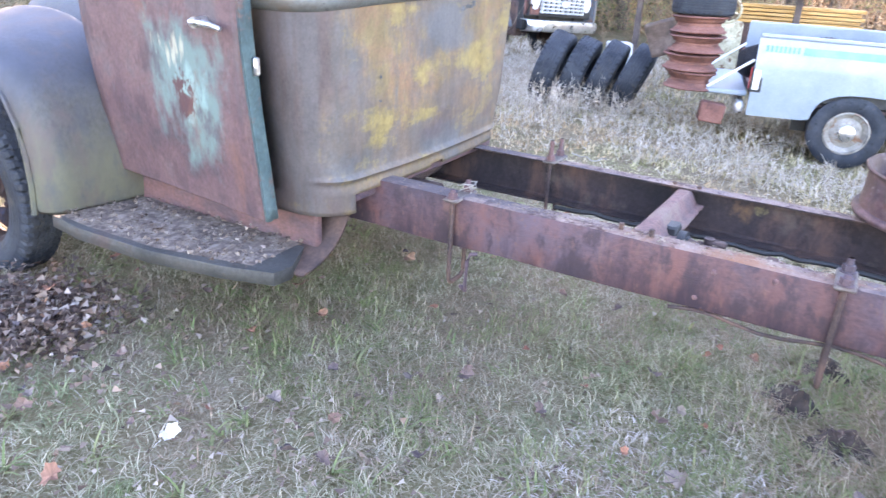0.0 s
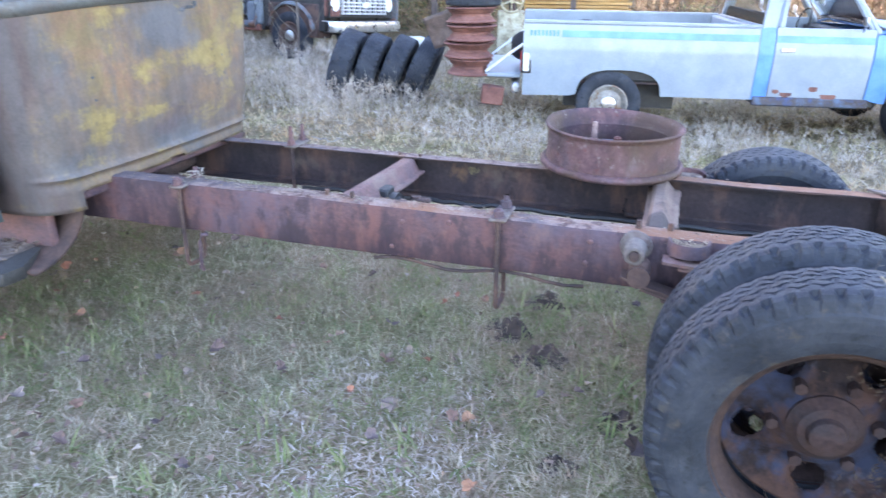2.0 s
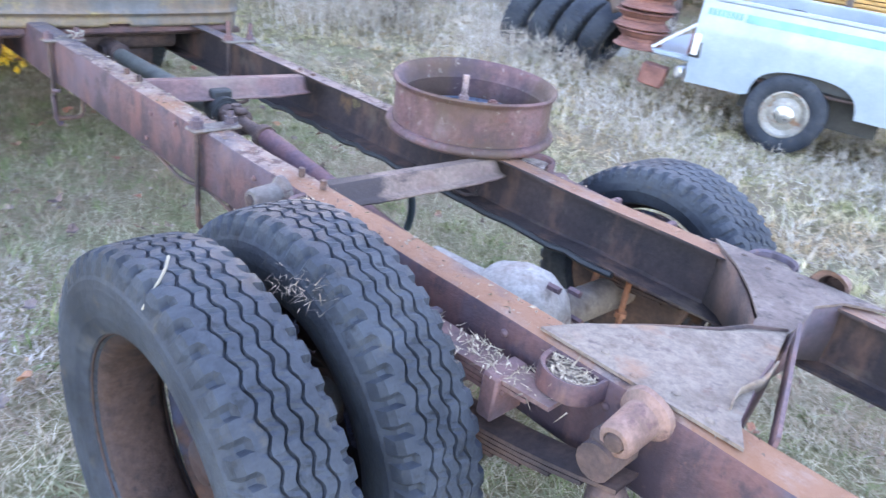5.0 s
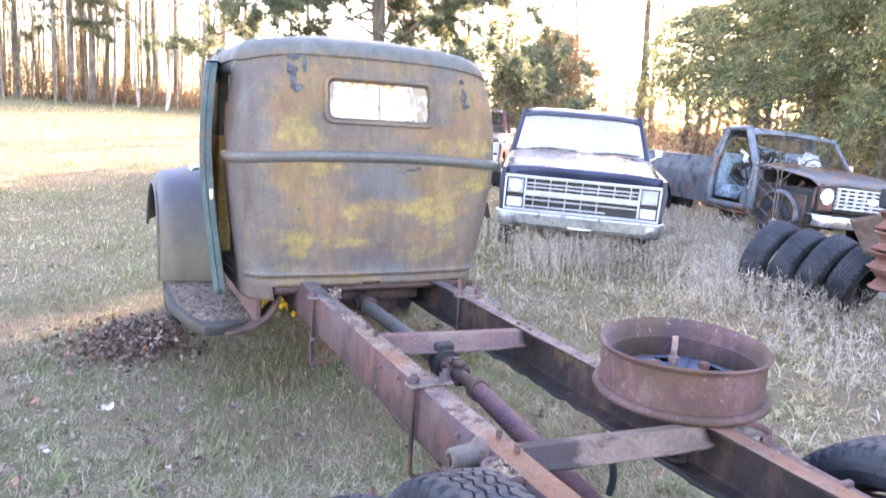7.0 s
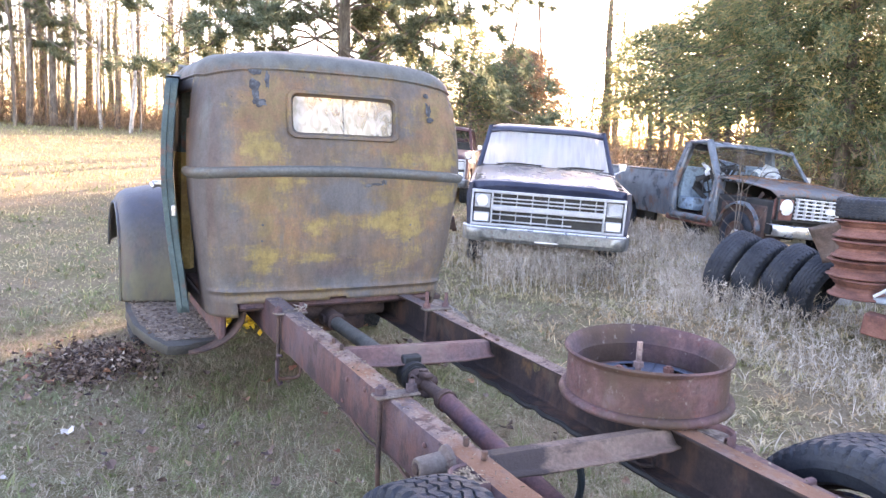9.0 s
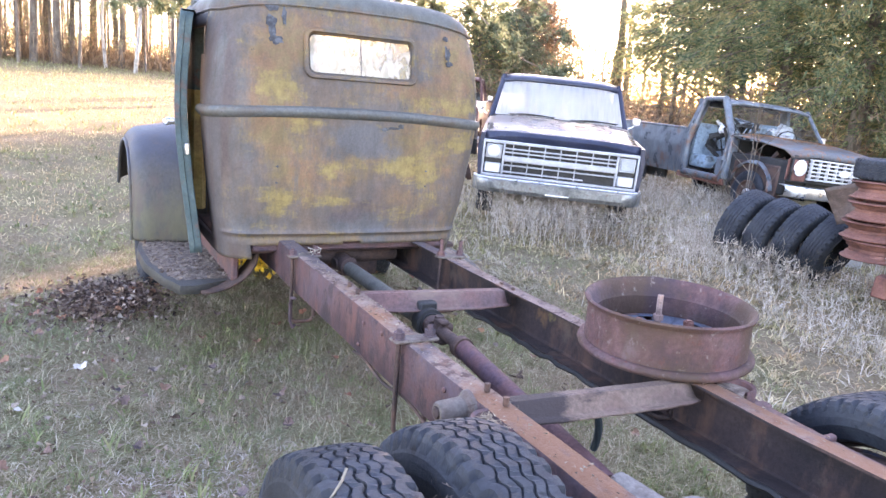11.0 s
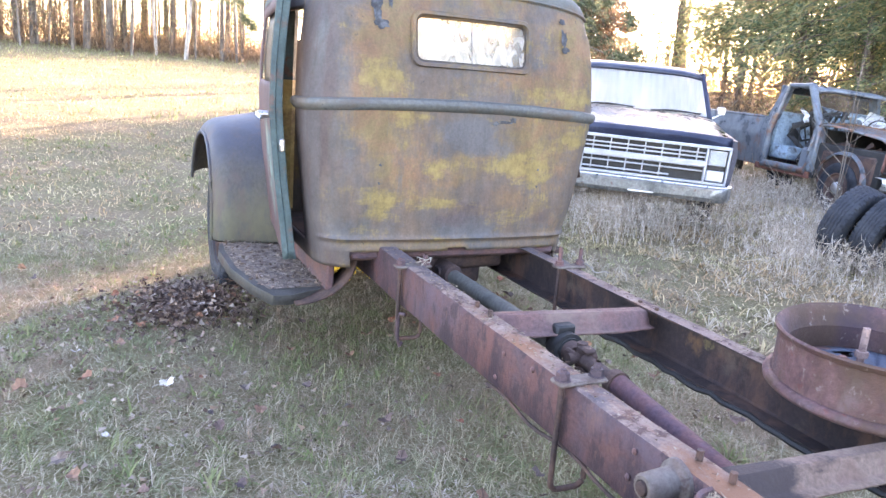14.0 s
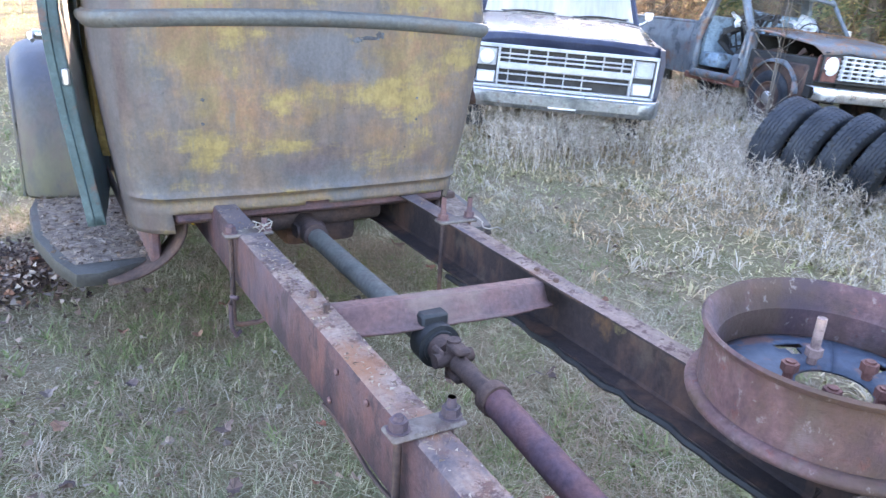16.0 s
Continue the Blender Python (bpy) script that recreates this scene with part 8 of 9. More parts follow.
def far_woods():
    """Trunks and tan brush that nobody could count, along the back and the right."""
    V, F, n0 = [], [], 0
    line = [(-40, 48), (-20, 48), (-8, 46), (4, 46), (14, 38), (22, 30), (27, 18), (28, 4), (27, -10), (30, -25)]
    seg = np.array(line, float)
    u = rng.uniform(0, len(line) - 1.001, 520)
    i = u.astype(int)
    p = seg[i] + (seg[i + 1] - seg[i]) * (u - i)[:, None] + rng.normal(size=(520, 2)) * 2.8
    bm = B()
    for k, (x, y) in enumerate(p):
        z, h = ground_z(x, y) - 0.1, rng.uniform(6, 13)
        if y > 18 and 10 < x < 26:
            h *= 0.45
        tube(bm, [(x, y, z), (x + rng.normal() * 0.15, y, z + h * 0.5), (x + rng.normal() * 0.4, y, z + h)], rng.uniform(0.025, 0.085), 5, 0.015)
    ob = part("far_trunks", bm, material("far_bark", [(0.07, 0.06, 0.052), (0.13, 0.11, 0.094), (0.22, 0.195, 0.17)], 0.8, 20, 0.95))
    tagged(ob, "many thin bare trunks in the woods behind", "woods", kind="stuff")
    N = 95000
    u = rng.uniform(0, len(line) - 1.001, N)
    i = u.astype(int)
    p = seg[i] + (seg[i + 1] - seg[i]) * (u - i)[:, None] + rng.normal(size=(N, 2)) * 3.0
    z = np.array([ground_z(x, y) for x, y in p])
    hgt = rng.gamma(2.0, 1.5, N).clip(0.2, 9)
    hgt = np.where((p[:, 0] > -3) & (p[:, 0] < 21) & (p[:, 1] > 30), hgt * 0.3, hgt)
    c = np.column_stack([p, z + hgt * rng.uniform(0, 1, N) * 0.9])
    d = rng.normal(size=(N, 3)) * (0.6, 0.6, 0.4) + (0, 0, 0.9)
    v, f = slivers(c, d, rng.uniform(0.3, 1.3, N), rng.uniform(0.012, 0.05, N))
    ob = raw("brush", v, f, TAN)
    tagged(ob, "tan leafless brush under the far trees", "brush", kind="stuff")
    # the haze of fine bare twigs above the brush
    N = 90000
    u = rng.uniform(0, len(line) - 1.001, N)
    i = u.astype(int)
    p = seg[i] + (seg[i + 1] - seg[i]) * (u - i)[:, None] + rng.normal(size=(N, 2)) * 3.0
    k = ~((p[:, 0] > 6) & (p[:, 0] < 27) & (p[:, 1] > 12))
    p = p[k]
    z = np.array([ground_z(x, y) for x, y in p])
    clump = np.array([noise.noise((x * 0.45, y * 0.45, 2)) for x, y in p])
    c = np.column_stack([p, z + rng.uniform(1.0, 6.5 + 5 * np.clip(clump + 0.3, 0, 1), len(p))])
    v, f = slivers(c, rng.normal(size=(len(p), 3)) * (0.8, 0.8, 0.5) + (0, 0, 0.6), rng.uniform(0.5, 1.6, len(p)), rng.uniform(0.012, 0.03, len(p)))
    ob = raw("twigs", v, f, leaf_material("twig_haze", [(0.13, 0.095, 0.07), (0.22, 0.17, 0.125), (0.3, 0.23, 0.16)], 0.9, 0.2))
    tagged(ob, "fine bare twigs of the far treeline", "woods", kind="stuff")
    # low brush near the parked wrecks
    N = 9000
    c = np.column_stack([rng.uniform(7, 14, N), rng.uniform(7.5, 15, N), np.zeros(N)])
    c[N // 2:, 0], c[N // 2:, 1] = rng.uniform(10.8, 15, N - N // 2), rng.uniform(-5, 9, N - N // 2)
    c[:, 2] = [ground_z(a, b) for a, b in c[:, :2]]
    c[:, 2] += rng.uniform(0, 1.3, N) ** 2
    d = rng.normal(size=(N, 3)) * (0.7, 0.7, 0.5) + (0, 0, 0.8)
    v, f = slivers(c, d, rng.uniform(0.3, 1.1, N), rng.uniform(0.008, 0.02, N))
    ob = raw("brush", v, f, TAN)
    tagged(ob, "dry twigs and brush round the wrecks", "brush", kind="stuff")
    # twigs grown through the wreck's open wheel arch
    N = 420
    c = np.column_stack([rng.normal(7.85, 0.22, N), rng.normal(4.1, 0.42, N), rng.uniform(0.0, 0.5, N)])
    d = rng.normal(size=(N, 3)) * (0.6, 0.6, 0.4) + (0, 0, 0.7)
    v, f = slivers(c, d, rng.uniform(0.2, 0.7, N), rng.uniform(0.005, 0.013, N))
    ob = raw("brush", v, f, leaf_material("pale_twig", [(0.2, 0.16, 0.13), (0.36, 0.3, 0.25), (0.48, 0.42, 0.36)], 0.9, 0.1))
    tagged(ob, "pale dry twigs grown through the wreck's wheel arch", "brush", kind="stuff")


far_woods()


def sapling():
    r = np.random.default_rng(77)
    t = tree_thing("sapling", "thin bare sapling in the weeds before the grey wreck", 6.7, 3.0)
    for s in range(3):
        bm = B()
        x0 = 0.06 * s
        h = (2.4, 1.5, 1.2)[s]
        main = [Vector((x0 + 0.1 * s * u, 0.05 * s, h * u)) for u in np.linspace(0, 1, 6)]
        tube(bm, main, 0.009, 5, 0.003)
        for k in range(5):
            u = r.uniform(0.15, 0.9)
            b = main[int(u * 5)].lerp(main[int(u * 5) + 1], u * 5 % 1)
            a = r.uniform(0, 6.28)
            tube(bm, [b, b + Vector((math.cos(a), math.sin(a), 0.9)) * 0.25, b + Vector((math.cos(a), math.sin(a), 1.3)) * 0.42], 0.005, 4, 0.002)
        part("stem", bm, BARK, t)


sapling()
# ---- grass, weeds, leaves ----
def blade_material(name, green, straw, brown, trans=0.25, patch=1.1):
    """Blades that run from green through straw to brown in patches, each a little lighter or darker than the next."""
    m = leaf_material(name, [(0.55, 0.55, 0.55), (1.25, 1.25, 1.25)], 0.75, trans)
    n, l = m.node_tree.nodes, m.node_tree.links
    shade = n["Color Ramp"].outputs[0]
    tc = n.new("ShaderNodeTexCoord")

    def patches(scale, off):
        mp, t = n.new("ShaderNodeMapping"), n.new("ShaderNodeTexNoise")
        mp.inputs["Location"].default_value = (off, off * 2, 0)
        t.inputs["Scale"].default_value, t.inputs["Detail"].default_value, t.inputs["Roughness"].default_value = scale, 5, 0.7
        l.new(tc.outputs["Object"], mp.inputs[0])
        l.new(mp.outputs[0], t.inputs["Vector"])
        return t.outputs["Fac"]
    g = n.new("ShaderNodeNewGeometry")
    w = n.new("ShaderNodeMath")
    w.operation = "MULTIPLY_ADD"
    w.inputs[1].default_value = 0.16
    l.new(g.outputs["Random Per Island"], w.inputs[0])
    l.new(patches(patch, 3.0), w.inputs[2])
    r = n.new("ShaderNodeValToRGB")
    stops = [(0.40, green), (0.52, tuple((a + b) / 2 for a, b in zip(green, straw))), (0.60, straw), (0.70, brown), (0.80, straw)]
    while len(r.color_ramp.elements) < len(stops):
        r.color_ramp.elements.new(0.5)
    for e, (p, c) in zip(r.color_ramp.elements, stops):
        e.position, e.color = p, (*c, 1)
    l.new(w.outputs[0], r.inputs[0])
    mul = n.new("ShaderNodeVectorMath")
    mul.operation = "MULTIPLY"
    l.new(r.outputs[0], mul.inputs[0])
    l.new(shade, mul.inputs[1])
    l.new(mul.outputs[0], n["Principled BSDF"].inputs["Base Color"])
    l.new(mul.outputs[0], n["Translucent BSDF"].inputs[0])
    return m


GRASS = blade_material("grass_blade", (0.19, 0.225, 0.105), (0.41, 0.345, 0.25), (0.25, 0.16, 0.115))
LAWN = blade_material("lawn_blade", (0.265, 0.27, 0.105), (0.545, 0.43, 0.27), (0.36, 0.22, 0.12), 0.25, 0.8)
STRAW = leaf_material("straw_blade", [(0.24, 0.17, 0.115), (0.36, 0.285, 0.205), (0.43, 0.36, 0.27), (0.5, 0.44, 0.36)], 0.75, 0.2)
GREEN = leaf_material("green_blade", [(0.12, 0.155, 0.06), (0.185, 0.21, 0.09), (0.27, 0.255, 0.13)], 0.7, 0.3)
WEED = leaf_material("grey_weed", [(0.2, 0.15, 0.11), (0.34, 0.28, 0.22), (0.46, 0.4, 0.34), (0.58, 0.53, 0.48)], 0.8, 0.25)
PINK = leaf_material("bleached_blade", [(0.34, 0.26, 0.21), (0.46, 0.38, 0.33), (0.56, 0.49, 0.44)], 0.8, 0.2)
FIELD = leaf_material("field_grass", [(0.17, 0.195, 0.08), (0.27, 0.27, 0.13), (0.40, 0.37, 0.22)], 0.8, 0.25)


def heights(p):
    return np.array([ground_z(x, y) + (0.035 * noise.noise((x * 0.7, y * 0.7, 0)) + 0.015 * noise.noise((x * 2.6, y * 2.6, 3)) if y < 16 else 0) for x, y in p])


def soft_edge(p, x0, x1, y0, y1):
    """The close grass thins out raggedly towards the rest of the lawn."""
    d = np.minimum(np.minimum(p[:, 0] - x0, x1 - p[:, 0]), np.minimum(p[:, 1] - y0, y1 - p[:, 1]))
    ragged = np.array([noise.noise((x * 0.9, y * 0.9, 17)) for x, y in p]) * 0.8
    return d + ragged > rng.uniform(0.1, 1.3, len(p))


def turf(n, x0, x1, y0, y1, l0, l1, w0, w1, flat, mat, label, keep=None):
    p = np.column_stack([rng.uniform(x0, x1, n), rng.uniform(y0, y1, n)])
    if keep:
        p = p[keep(p)]
    if x1 - x0 > 5 and x1 < 4:
        p = p[soft_edge(p, x0, x1, y0, y1)]
    n = len(p)
    c = np.column_stack([p, heights(p)])
    a = rng.uniform(0, 2 * np.pi, n)
    lean = np.where(rng.random(n) < flat, rng.uniform(0.9, 1.5, n), rng.uniform(0.05, 0.8, n))
    d = np.column_stack([np.cos(a) * np.sin(lean), np.sin(a) * np.sin(lean), np.cos(lean)])
    c[:, 2] += rng.uniform(-0.004, 0.012, n)
    ln = rng.uniform(l0, l1, n)
    # bent blades: two pieces, the upper one leaning further over
    s = np.column_stack([-np.sin(a), np.cos(a), np.zeros(n)]) * (rng.uniform(w0, w1, n) / 2)[:, None]
    mid = c + d * (ln * 0.55)[:, None]
    d2 = np.column_stack([np.cos(a) * np.sin(np.minimum(lean + 0.5, 1.65)), np.sin(a) * np.sin(np.minimum(lean + 0.5, 1.65)), np.cos(np.minimum(lean + 0.5, 1.65))])
    tip = mid + d2 * (ln * 0.45)[:, None]
    v = np.stack([c - s, c + s, mid + s * 0.8, mid - s * 0.8, tip], 1).reshape(-1, 3)
    b = np.arange(n)[:, None] * 5
    f = np.concatenate([b + [0, 1, 2], b + [0, 2, 3], b + [3, 2, 4]], 1).reshape(-1, 3)
    ob = raw("grass", v, f, mat)
    tagged(ob, label, "grass", kind="stuff")


turf(250000, -3.9, 3.2, -4.9, 3.9, 0.02, 0.07, 0.0017, 0.0042, 0.92, GRASS, "short matted green and straw-coloured grass round the truck")
turf(9000, -0.9, 1.2, -3.4, 1.2, 0.05, 0.11, 0.0018, 0.0032, 0.7, GRASS, "longer grass under the chassis")
turf(145000, -9, 8.5, -7, 12, 0.03, 0.09, 0.007, 0.0135, 0.88, LAWN, "short dry lawn grass",
     keep=lambda p: ~((p[:, 0] > -2.7) & (p[:, 0] < 2.0) & (p[:, 1] > -3.7) & (p[:, 1] < 2.7)))


def tufts(n, per, x0, x1, y0, y1, l0, l1, w0, w1, mat, label, seed, at):
    """Clumps of blades that spread from one root and bow over."""
    p = np.column_stack([rng.uniform(x0, x1, n), rng.uniform(y0, y1, n)])
    p = p[patchy(seed, at)(p)]
    if x1 - x0 > 5:
        p = p[soft_edge(p, x0, x1, y0, y1)]
    n = len(p)
    root = np.column_stack([p, heights(p)])
    size = np.repeat(rng.uniform(0.6, 1.2, n), per)
    c = np.repeat(root, per, 0) + rng.normal(size=(n * per, 3)) * (0.016, 0.016, 0.0)
    k = n * per
    bias = np.repeat(rng.uniform(0, 6.28, n), per)
    a = bias + rng.normal(size=k) * 1.1
    lean = rng.uniform(0.35, 1.25, k)
    ln = rng.uniform(l0, l1, k) * size
    s = np.column_stack([-np.sin(a), np.cos(a), np.zeros(k)]) * (rng.uniform(w0, w1, k) / 2)[:, None]
    pts = [c]
    for q in range(3):
        th = np.minimum(lean + 0.42 * q, 1.75)
        pts.append(pts[-1] + np.column_stack([np.cos(a) * np.sin(th), np.sin(a) * np.sin(th), np.cos(th)]) * (ln / 3)[:, None])
    v = np.stack([pts[0] - s, pts[0] + s, pts[1] - s, pts[1] + s, pts[2] - s * 0.7, pts[2] + s * 0.7, pts[3]], 1).reshape(-1, 3)
    b = np.arange(k)[:, None] * 7
    f = np.concatenate([b + [0, 1, 3], b + [0, 3, 2], b + [2, 3, 5], b + [2, 5, 4], b + [4, 5, 6]], 1).reshape(-1, 3)
    tagged(raw("grass", v, f, mat), label, "grass", kind="stuff")


turf(62000, -22, 12, 12, 46, 0.05, 0.14, 0.015, 0.03, 0.6, FIELD, "sunlit pale grass of the far field")


def near(cx, cy, rx, ry):
    return lambda p: ((p[:, 0] - cx) / rx) ** 2 + ((p[:, 1] - cy) / ry) ** 2 + rng.normal(size=len(p)) * 0.25 < 1


def patchy(seed, at):
    return lambda p: np.array([noise.noise((x * 1.3, y * 1.3, seed)) for x, y in p]) + rng.normal(size=len(p)) * 0.12 > at


turf(30000, -3.2, 2.6, -4.2, 3.2, 0.04, 0.12, 0.0014, 0.003, 0.97, STRAW, "long straw blades lying flat", keep=patchy(3, -0.05))
tufts(7600, 13, -3.9, 3.2, -4.9, 3.9, 0.04, 0.10, 0.002, 0.004, GRASS, "bowed tufts of mixed grass", 21, -0.1)
tufts(6200, 13, -4.2, 3.2, -4.9, 4.2, 0.04, 0.115, 0.002, 0.0042, GREEN, "tufts of green grass", 11, 0.08)
tufts(1300, 13, -1.0, 1.0, -3.2, 1.1, 0.05, 0.13, 0.0018, 0.0034, GREEN, "green grass in the shelter of the chassis", 14, 0.0)
tufts(6000, 9, -9, 2.5, -6, 11, 0.05, 0.13, 0.006, 0.010, GREEN, "green tufts on the wider lawn", 41, 0.1)
tufts(1700, 11, -3.2, 2.6, -4.2, 3.2, 0.04, 0.11, 0.0015, 0.003, STRAW, "pale dry tufts of grass", 31, 0.05)
tufts(5600, 9, 1.2, 8.5, -7, 8, 0.07, 0.18, 0.005, 0.009, STRAW, "pale dead grass between the vehicles", 5, -0.05)
tufts(7800, 9, 1.2, 8.5, -7, 8, 0.06, 0.16, 0.005, 0.009, LAWN, "green and straw tufts between the vehicles", 6, -0.1)
turf(12000, -1.9, 0.1, -2.2, -0.4, 0.015, 0.05, 0.003, 0.006, 0.97, PINK, "flattened pale grass beside the truck", keep=near(-0.9, -1.3, 0.6, 0.42))


def weeds(n, x0, x1, y0, y1, h0, h1, label):
    """Tall dead stems, each with side leaves and a feathery head."""
    p = np.column_stack([rng.uniform(x0, x1, n), rng.uniform(y0, y1, n)])
    k = np.array([noise.noise((x * 0.8, y * 0.8, 9)) for x, y in p]) + rng.normal(size=n) * 0.2 > -0.15
    p = p[k]
    n = len(p)
    c = np.column_stack([p, heights(p)])
    a, lean = rng.uniform(0, 6.28, n), rng.uniform(0.0, 0.5, n)
    d = np.column_stack([np.cos(a) * np.sin(lean), np.sin(a) * np.sin(lean), np.cos(lean)])
    h = rng.uniform(h0, h1, n)
    V, F = slivers(c, d, h, np.full(n, 0.006))
    Vs, Fs, off = [V], [F], len(V)
    for q in range(9):
        u = rng.uniform(0.25, 1.0, n) if q < 4 else rng.uniform(0.75, 1.0, n)
        c2 = c + d * (h * u)[:, None]
        d2 = d * 0.7 + rng.normal(size=(n, 3)) * 0.6
        v, f = slivers(c2, d2, rng.uniform(0.03, 0.11, n), rng.uniform(0.003, 0.009, n))
        Vs.append(v), Fs.append(f + off)
        off += len(v)
    ob = raw("weeds", np.concatenate(Vs), np.concatenate(Fs), WEED)
    tagged(ob, label, "weeds", kind="stuff")


weeds(700, 4.5, 5.3, 0.5, 2.0, 0.12, 0.32, "dead weeds round the row of tyres")
weeds(900, 2.5, 4.6, 2.3, 3.7, 0.22, 0.46, "tall dead weeds under the dark pickup's bumper")
weeds(4800, 3.2, 7.8, 0.7, 5.8, 0.14, 0.42, "tall grey dead weeds before the parked pickups")
weeds(2200, 3.0, 6.4, -3.0, 0.6, 0.06, 0.2, "low dead weeds beside the white pickup")
weeds(2500, 2.8, 9.5, -7.5, -2.6, 0.06, 0.22, "sparse dead weeds by the pickups")


def dead_leaf():
    """Each fallen leaf has its own shade between plum, brown, red and tan."""
    m = material("dead_leaf", [(0.75, 0.75, 0.75), (1.0, 1.0, 1.0), (1.25, 1.25, 1.25)], 30, 90, 0.85, 0, 0.4)
    n, l = m.node_tree.nodes, m.node_tree.links
    b = n["Principled BSDF"]
    old = b.inputs["Base Color"].links[0].from_socket
    r, oi, mul = n.new("ShaderNodeValToRGB"), n.new("ShaderNodeObjectInfo"), n.new("ShaderNodeVectorMath")
    stops = [(0.0, (0.055, 0.04, 0.042)), (0.18, (0.11, 0.07, 0.06)), (0.4, (0.2, 0.105, 0.068)), (0.55, (0.22, 0.085, 0.055)), (0.68, (0.30, 0.15, 0.08)), (0.8, (0.10, 0.075, 0.073)), (1.0, (0.19, 0.14, 0.11))]
    while len(r.color_ramp.elements) < len(stops):
        r.color_ramp.elements.new(0.5)
    for e, (p, c) in zip(r.color_ramp.elements, stops):
        e.position, e.color = p, (*c, 1)
    l.new(oi.outputs["Random"], r.inputs[0])
    mul.operation = "MULTIPLY"
    l.new(r.outputs[0], mul.inputs[0])
    l.new(old, mul.inputs[1])
    l.new(mul.outputs[0], b.inputs["Base Color"])
    return m


LEAF = dead_leaf()
PALE = material("pale_leaf", [(0.4, 0.36, 0.34), (0.52, 0.48, 0.46)], 8, 60, 0.8, 0, 0.3)


def leaf_mesh(seed):
    r = np.random.default_rng(seed)
    bm = B()
    rim = []
    for k in range(14):
        a = 2 * math.pi * k / 14
        q = (1.0 if k % 2 == 0 else 0.76) * (1.15 if math.cos(a) > 0.5 else 0.9)
        rim.append(bm.verts.new((0.045 * q * math.cos(a), 0.038 * q * math.sin(a), 0.012 * math.sin(2 * a + seed) + 0.010 * r.random() + 0.012)))
    c = bm.verts.new((0, 0, 0.004))
    for k in range(14):
        bm.faces.new((c, rim[k], rim[(k + 1) % 14]))
    tube(bm, [(-0.04, 0, 0.014), (-0.06, 0.006, 0.012), (-0.075, 0.004, 0.006)], 0.0015, 3)
    return bm


def leaves():
    protos = []
    for k in range(4):
        ob = part("fallen_leaf", leaf_mesh(k), LEAF)
        protos.append(tagged(ob, "curled brown dead leaf lying on the grass", "leaf", "fallen leaves"))
    spots = []
    while len(spots) < 215:
        spots.append((random.uniform(-3.0, 1.5), random.uniform(-3.6, 2.2)))
    while len(spots) < 290:
        spots.append((random.gauss(-1.18, 0.16), random.gauss(1.2, 0.2)))
    for k, (x, y) in enumerate(spots):
        z = float(heights([(x, y)])[0]) + (0.044 if k < 215 else random.uniform(0.02, 0.11))
        m = pose(x, y, z, random.uniform(-25, 25), random.uniform(-25, 25), random.uniform(0, 360)) @ Matrix.Scale(random.uniform(0.55, 1.15) if k < 215 else random.uniform(0.35, 0.8), 4)
        if k < 4:
            protos[k].matrix_basis = m
        else:
            copy_thing(protos[k % 4], m)
    for x, y, s in ((-1.37, 0.14, 0.85), (-1.62, -0.30, 0.5), (-1.76, 0.6, 0.6), (-1.05, 1.62, 0.4), (-2.08, 0.92, 0.5)):
        ob = part("pale_leaf", leaf_mesh(int(x * 50) % 7), PALE, m=pose(x, y, float(heights([(x, y)])[0]) + 0.02, 12, -14, random.uniform(0, 360)) @ Matrix.Scale(s, 4))
        tagged(ob, "pale dry leaf lying upturned on the grass", "leaf", "pale leaves")
    # litter too small and too many to count
    N = 7200
    p = np.column_stack([rng.uniform(-4, 3.5, N), rng.uniform(-4.5, 4, N)])
    p[3200:4400] = np.column_stack([rng.normal(-1.45, 0.5, 1200), rng.uniform(-1.6, 1.6, 1200)])
    p[:2600] = np.column_stack([rng.normal(-1.18, 0.15, 2600), rng.normal(1.2, 0.2, 2600)])
    p[2600:3200] = np.column_stack([rng.normal(-1.65, 0.3, 600), rng.normal(1.2, 0.35, 600)])
    c = np.column_stack([p, heights(p) + rng.uniform(0.01, 0.04, N)])
    c[:2600, 2] += rng.uniform(0, 0.09, 2600)
    d = rng.normal(size=(N, 3)) * (1, 1, 0.25)
    v, f = slivers(c[:2600], d[:2600], rng.uniform(0.015, 0.05, 2600), rng.uniform(0.012, 0.04, 2600))
    ob = raw("leaf_pile", v, f, leaf_material("pile_leaf", [(0.035, 0.024, 0.022), (0.075, 0.05, 0.043), (0.15, 0.10, 0.08), (0.3, 0.25, 0.22)], 0.9, 0.1))
    tagged(ob, "heap of dark crumbled leaves beside the running board", "leaf pile", kind="stuff")
    N, c, d = N - 2600, c[2600:], d[2600:]
    v, f = slivers(c, d, rng.uniform(0.012, 0.04, N), rng.uniform(0.008, 0.028, N))
    ob = raw("leaf_litter", v, f, leaf_material("litter", [(0.09, 0.06, 0.05), (0.15, 0.10, 0.08), (0.23, 0.16, 0.125), (0.34, 0.28, 0.24)], 0.9, 0.1))
    tagged(ob, "crumbled brown leaf litter among the grass", "leaf litter", kind="stuff")
    # litter on the running board
    N = 700
    y = rng.uniform(0.18, 1.15, N)
    x = -rng.uniform(0.64, 1.0, N) * np.interp(y, [0.1, 0.6, 1.2], [0.93, 1.0, 1.0])
    c = np.column_stack([x, y, 0.445 + rng.uniform(0, 0.012, N)])
    v, f = slivers(c, rng.normal(size=(N, 3)) * (1, 1, 0.2), rng.uniform(0.008, 0.028, N), rng.uniform(0.005, 0.018, N))
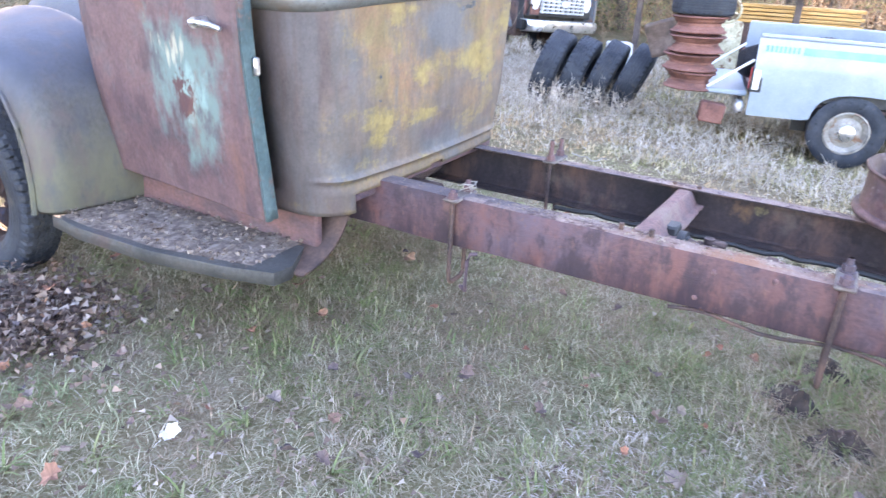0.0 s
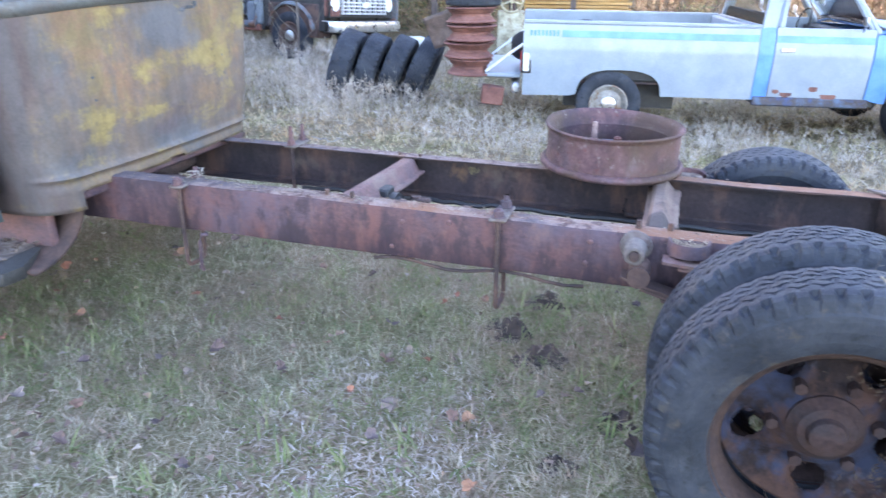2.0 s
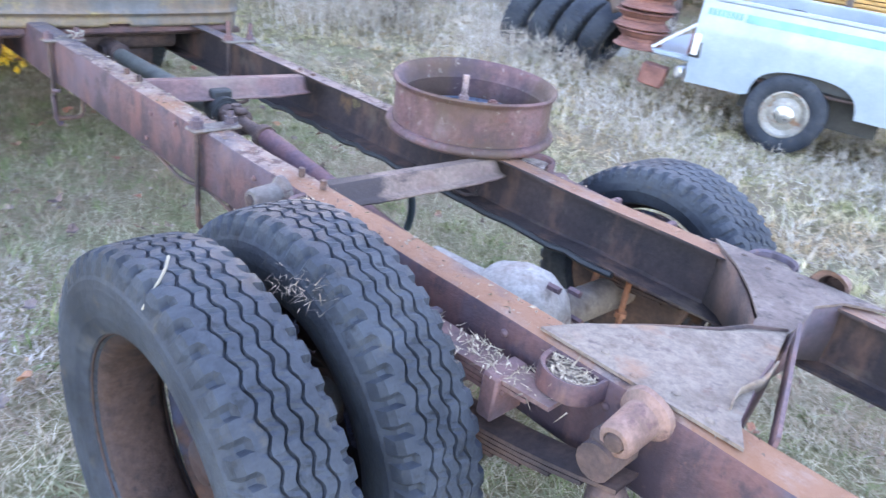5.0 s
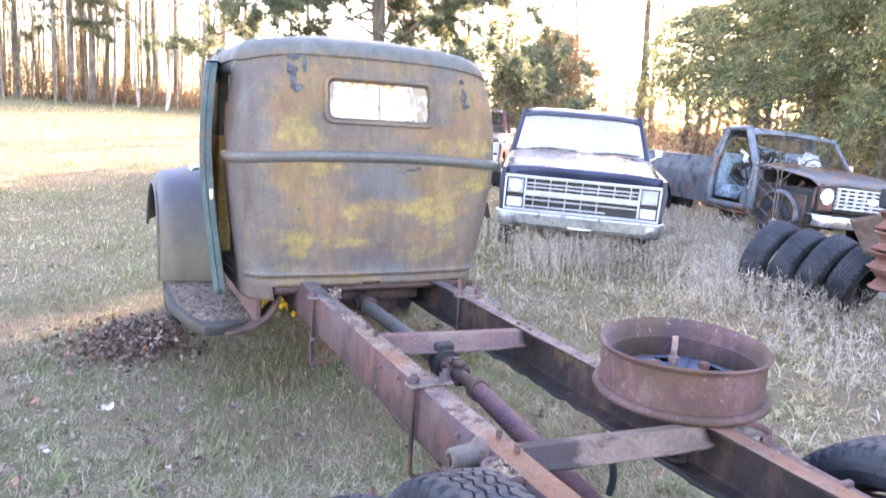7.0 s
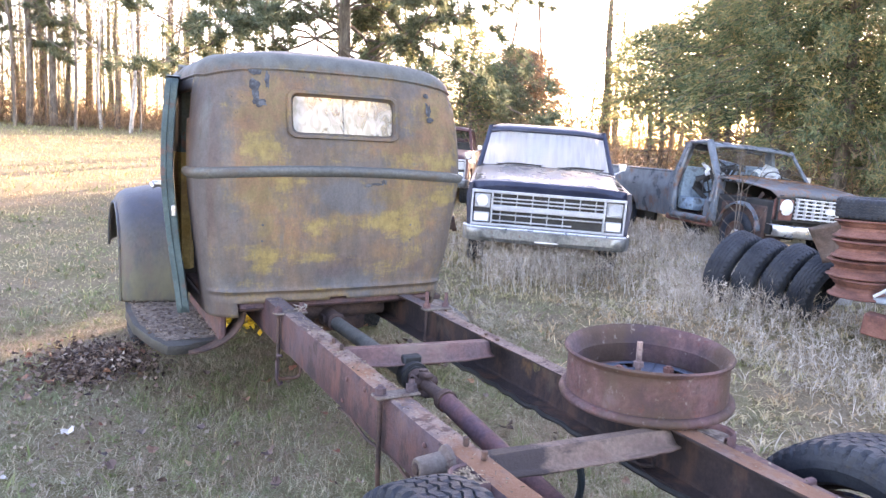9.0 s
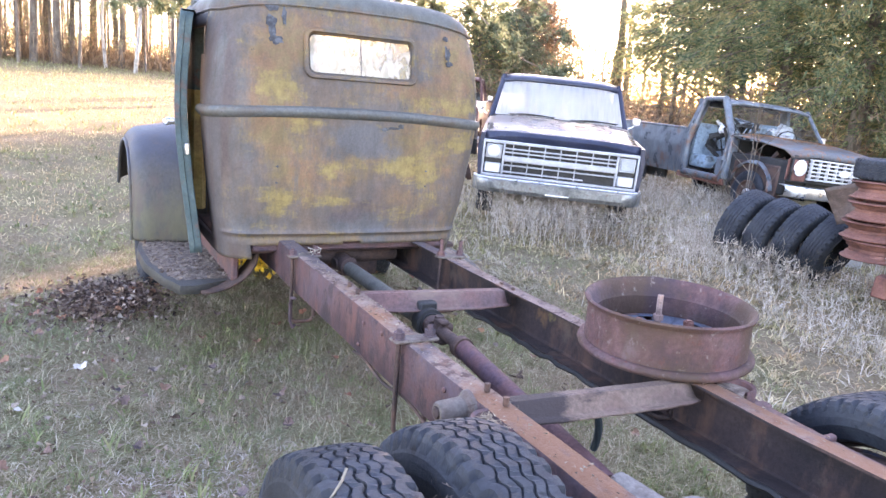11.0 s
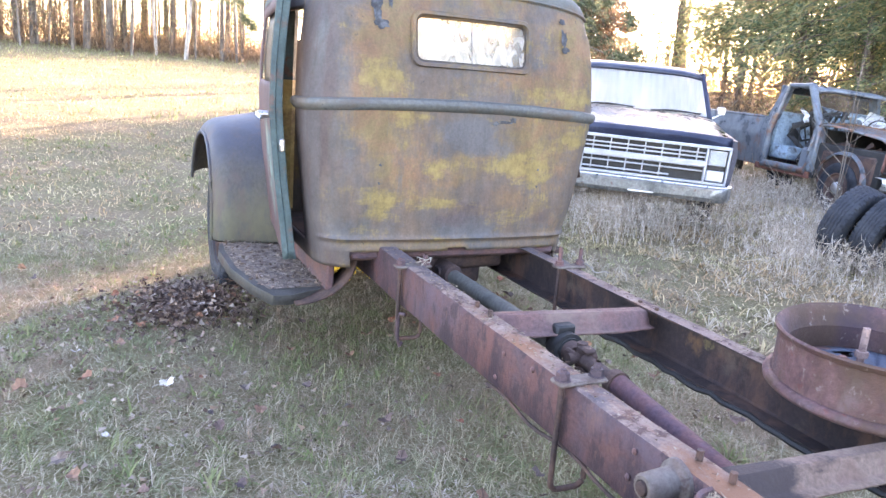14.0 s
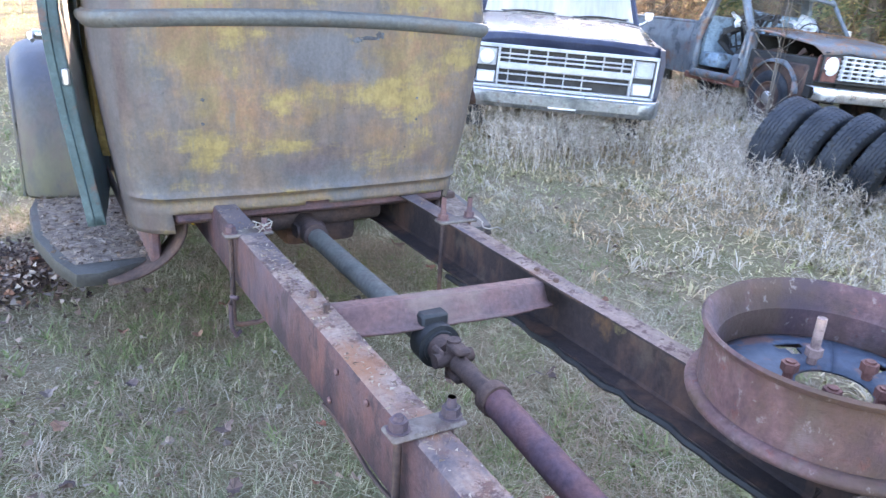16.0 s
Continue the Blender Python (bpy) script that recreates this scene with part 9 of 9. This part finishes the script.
    ob = raw("board_litter", v, f, leaf_material("board_leaf", [(0.06, 0.042, 0.035), (0.11, 0.08, 0.065), (0.17, 0.13, 0.11), (0.26, 0.21, 0.18)], 0.9, 0.1))
    tagged(ob, "dry leaf crumbs lying on the running board", "leaf litter", kind="stuff")
    # needles and leaf crumbs on the rails
    N = 900
    left = rng.random(N) < 0.7
    y = np.where(rng.random(N) < 0.5, rng.uniform(-1.7, -0.5, N), rng.uniform(-3.4, -0.1, N))
    x = np.where(left, rng.uniform(-0.425, -0.35, N), rng.uniform(0.355, 0.425, N))
    c = np.column_stack([x, y, np.where(left, 0.689, 0.661) + rng.uniform(0, 0.004, N)])
    v, f = slivers(c, rng.normal(size=(N, 3)) * (1, 1, 0.1), rng.uniform(0.004, 0.016, N), rng.uniform(0.002, 0.007, N))
    ob = raw("rail_litter", v, f, leaf_material("rail_leaf", [(0.1, 0.065, 0.05), (0.2, 0.145, 0.11), (0.3, 0.25, 0.2)], 0.9, 0.1))
    tagged(ob, "leaf crumbs lying along the frame rails", "leaf litter", kind="stuff")


leaves()


def clods():
    DIRT = material("dark_dirt", [(0.02, 0.014, 0.012), (0.045, 0.03, 0.025), (0.08, 0.055, 0.045)], 12, 60, 0.95, 0, 0.9)
    for x, y, s, n in ((0.06, -1.56, 0.11, 5), (-0.17, -1.74, 0.10, 4), (0.12, -3.32, 0.16, 4), (-0.80, -1.925, 0.06, 1), (-0.52, -2.08, 0.08, 2), (0.40, -1.68, 0.09, 3)):
        bm = B()
        rows = []
        for i in range(19):
            row = []
            for j in range(19):
                u, w = (i - 9) / 9, (j - 9) / 9
                q = max(0, 1 - u * u - w * w)
                h = q * (0.5 + noise.noise((u * 2.2 + x * 9, w * 2.2, y))) + 0.5 * q * noise.noise((u * 7, w * 7 + x, y * 3))
                row.append((u * s * 1.3 + 0.01 * noise.noise((u * 9, w * 9, 1)), w * s * 1.3, s * 0.75 * h - 0.012))
            rows.append(row)
        sheet(bm, rows)
        ob = part("dirt_clod", bm, DIRT, m=Matrix.Translation((x, y, float(heights([(x, y)])[0]))))
        tagged(ob, "dark clod of turned-up earth on the grass", "earth", "dirt clods")


clods()
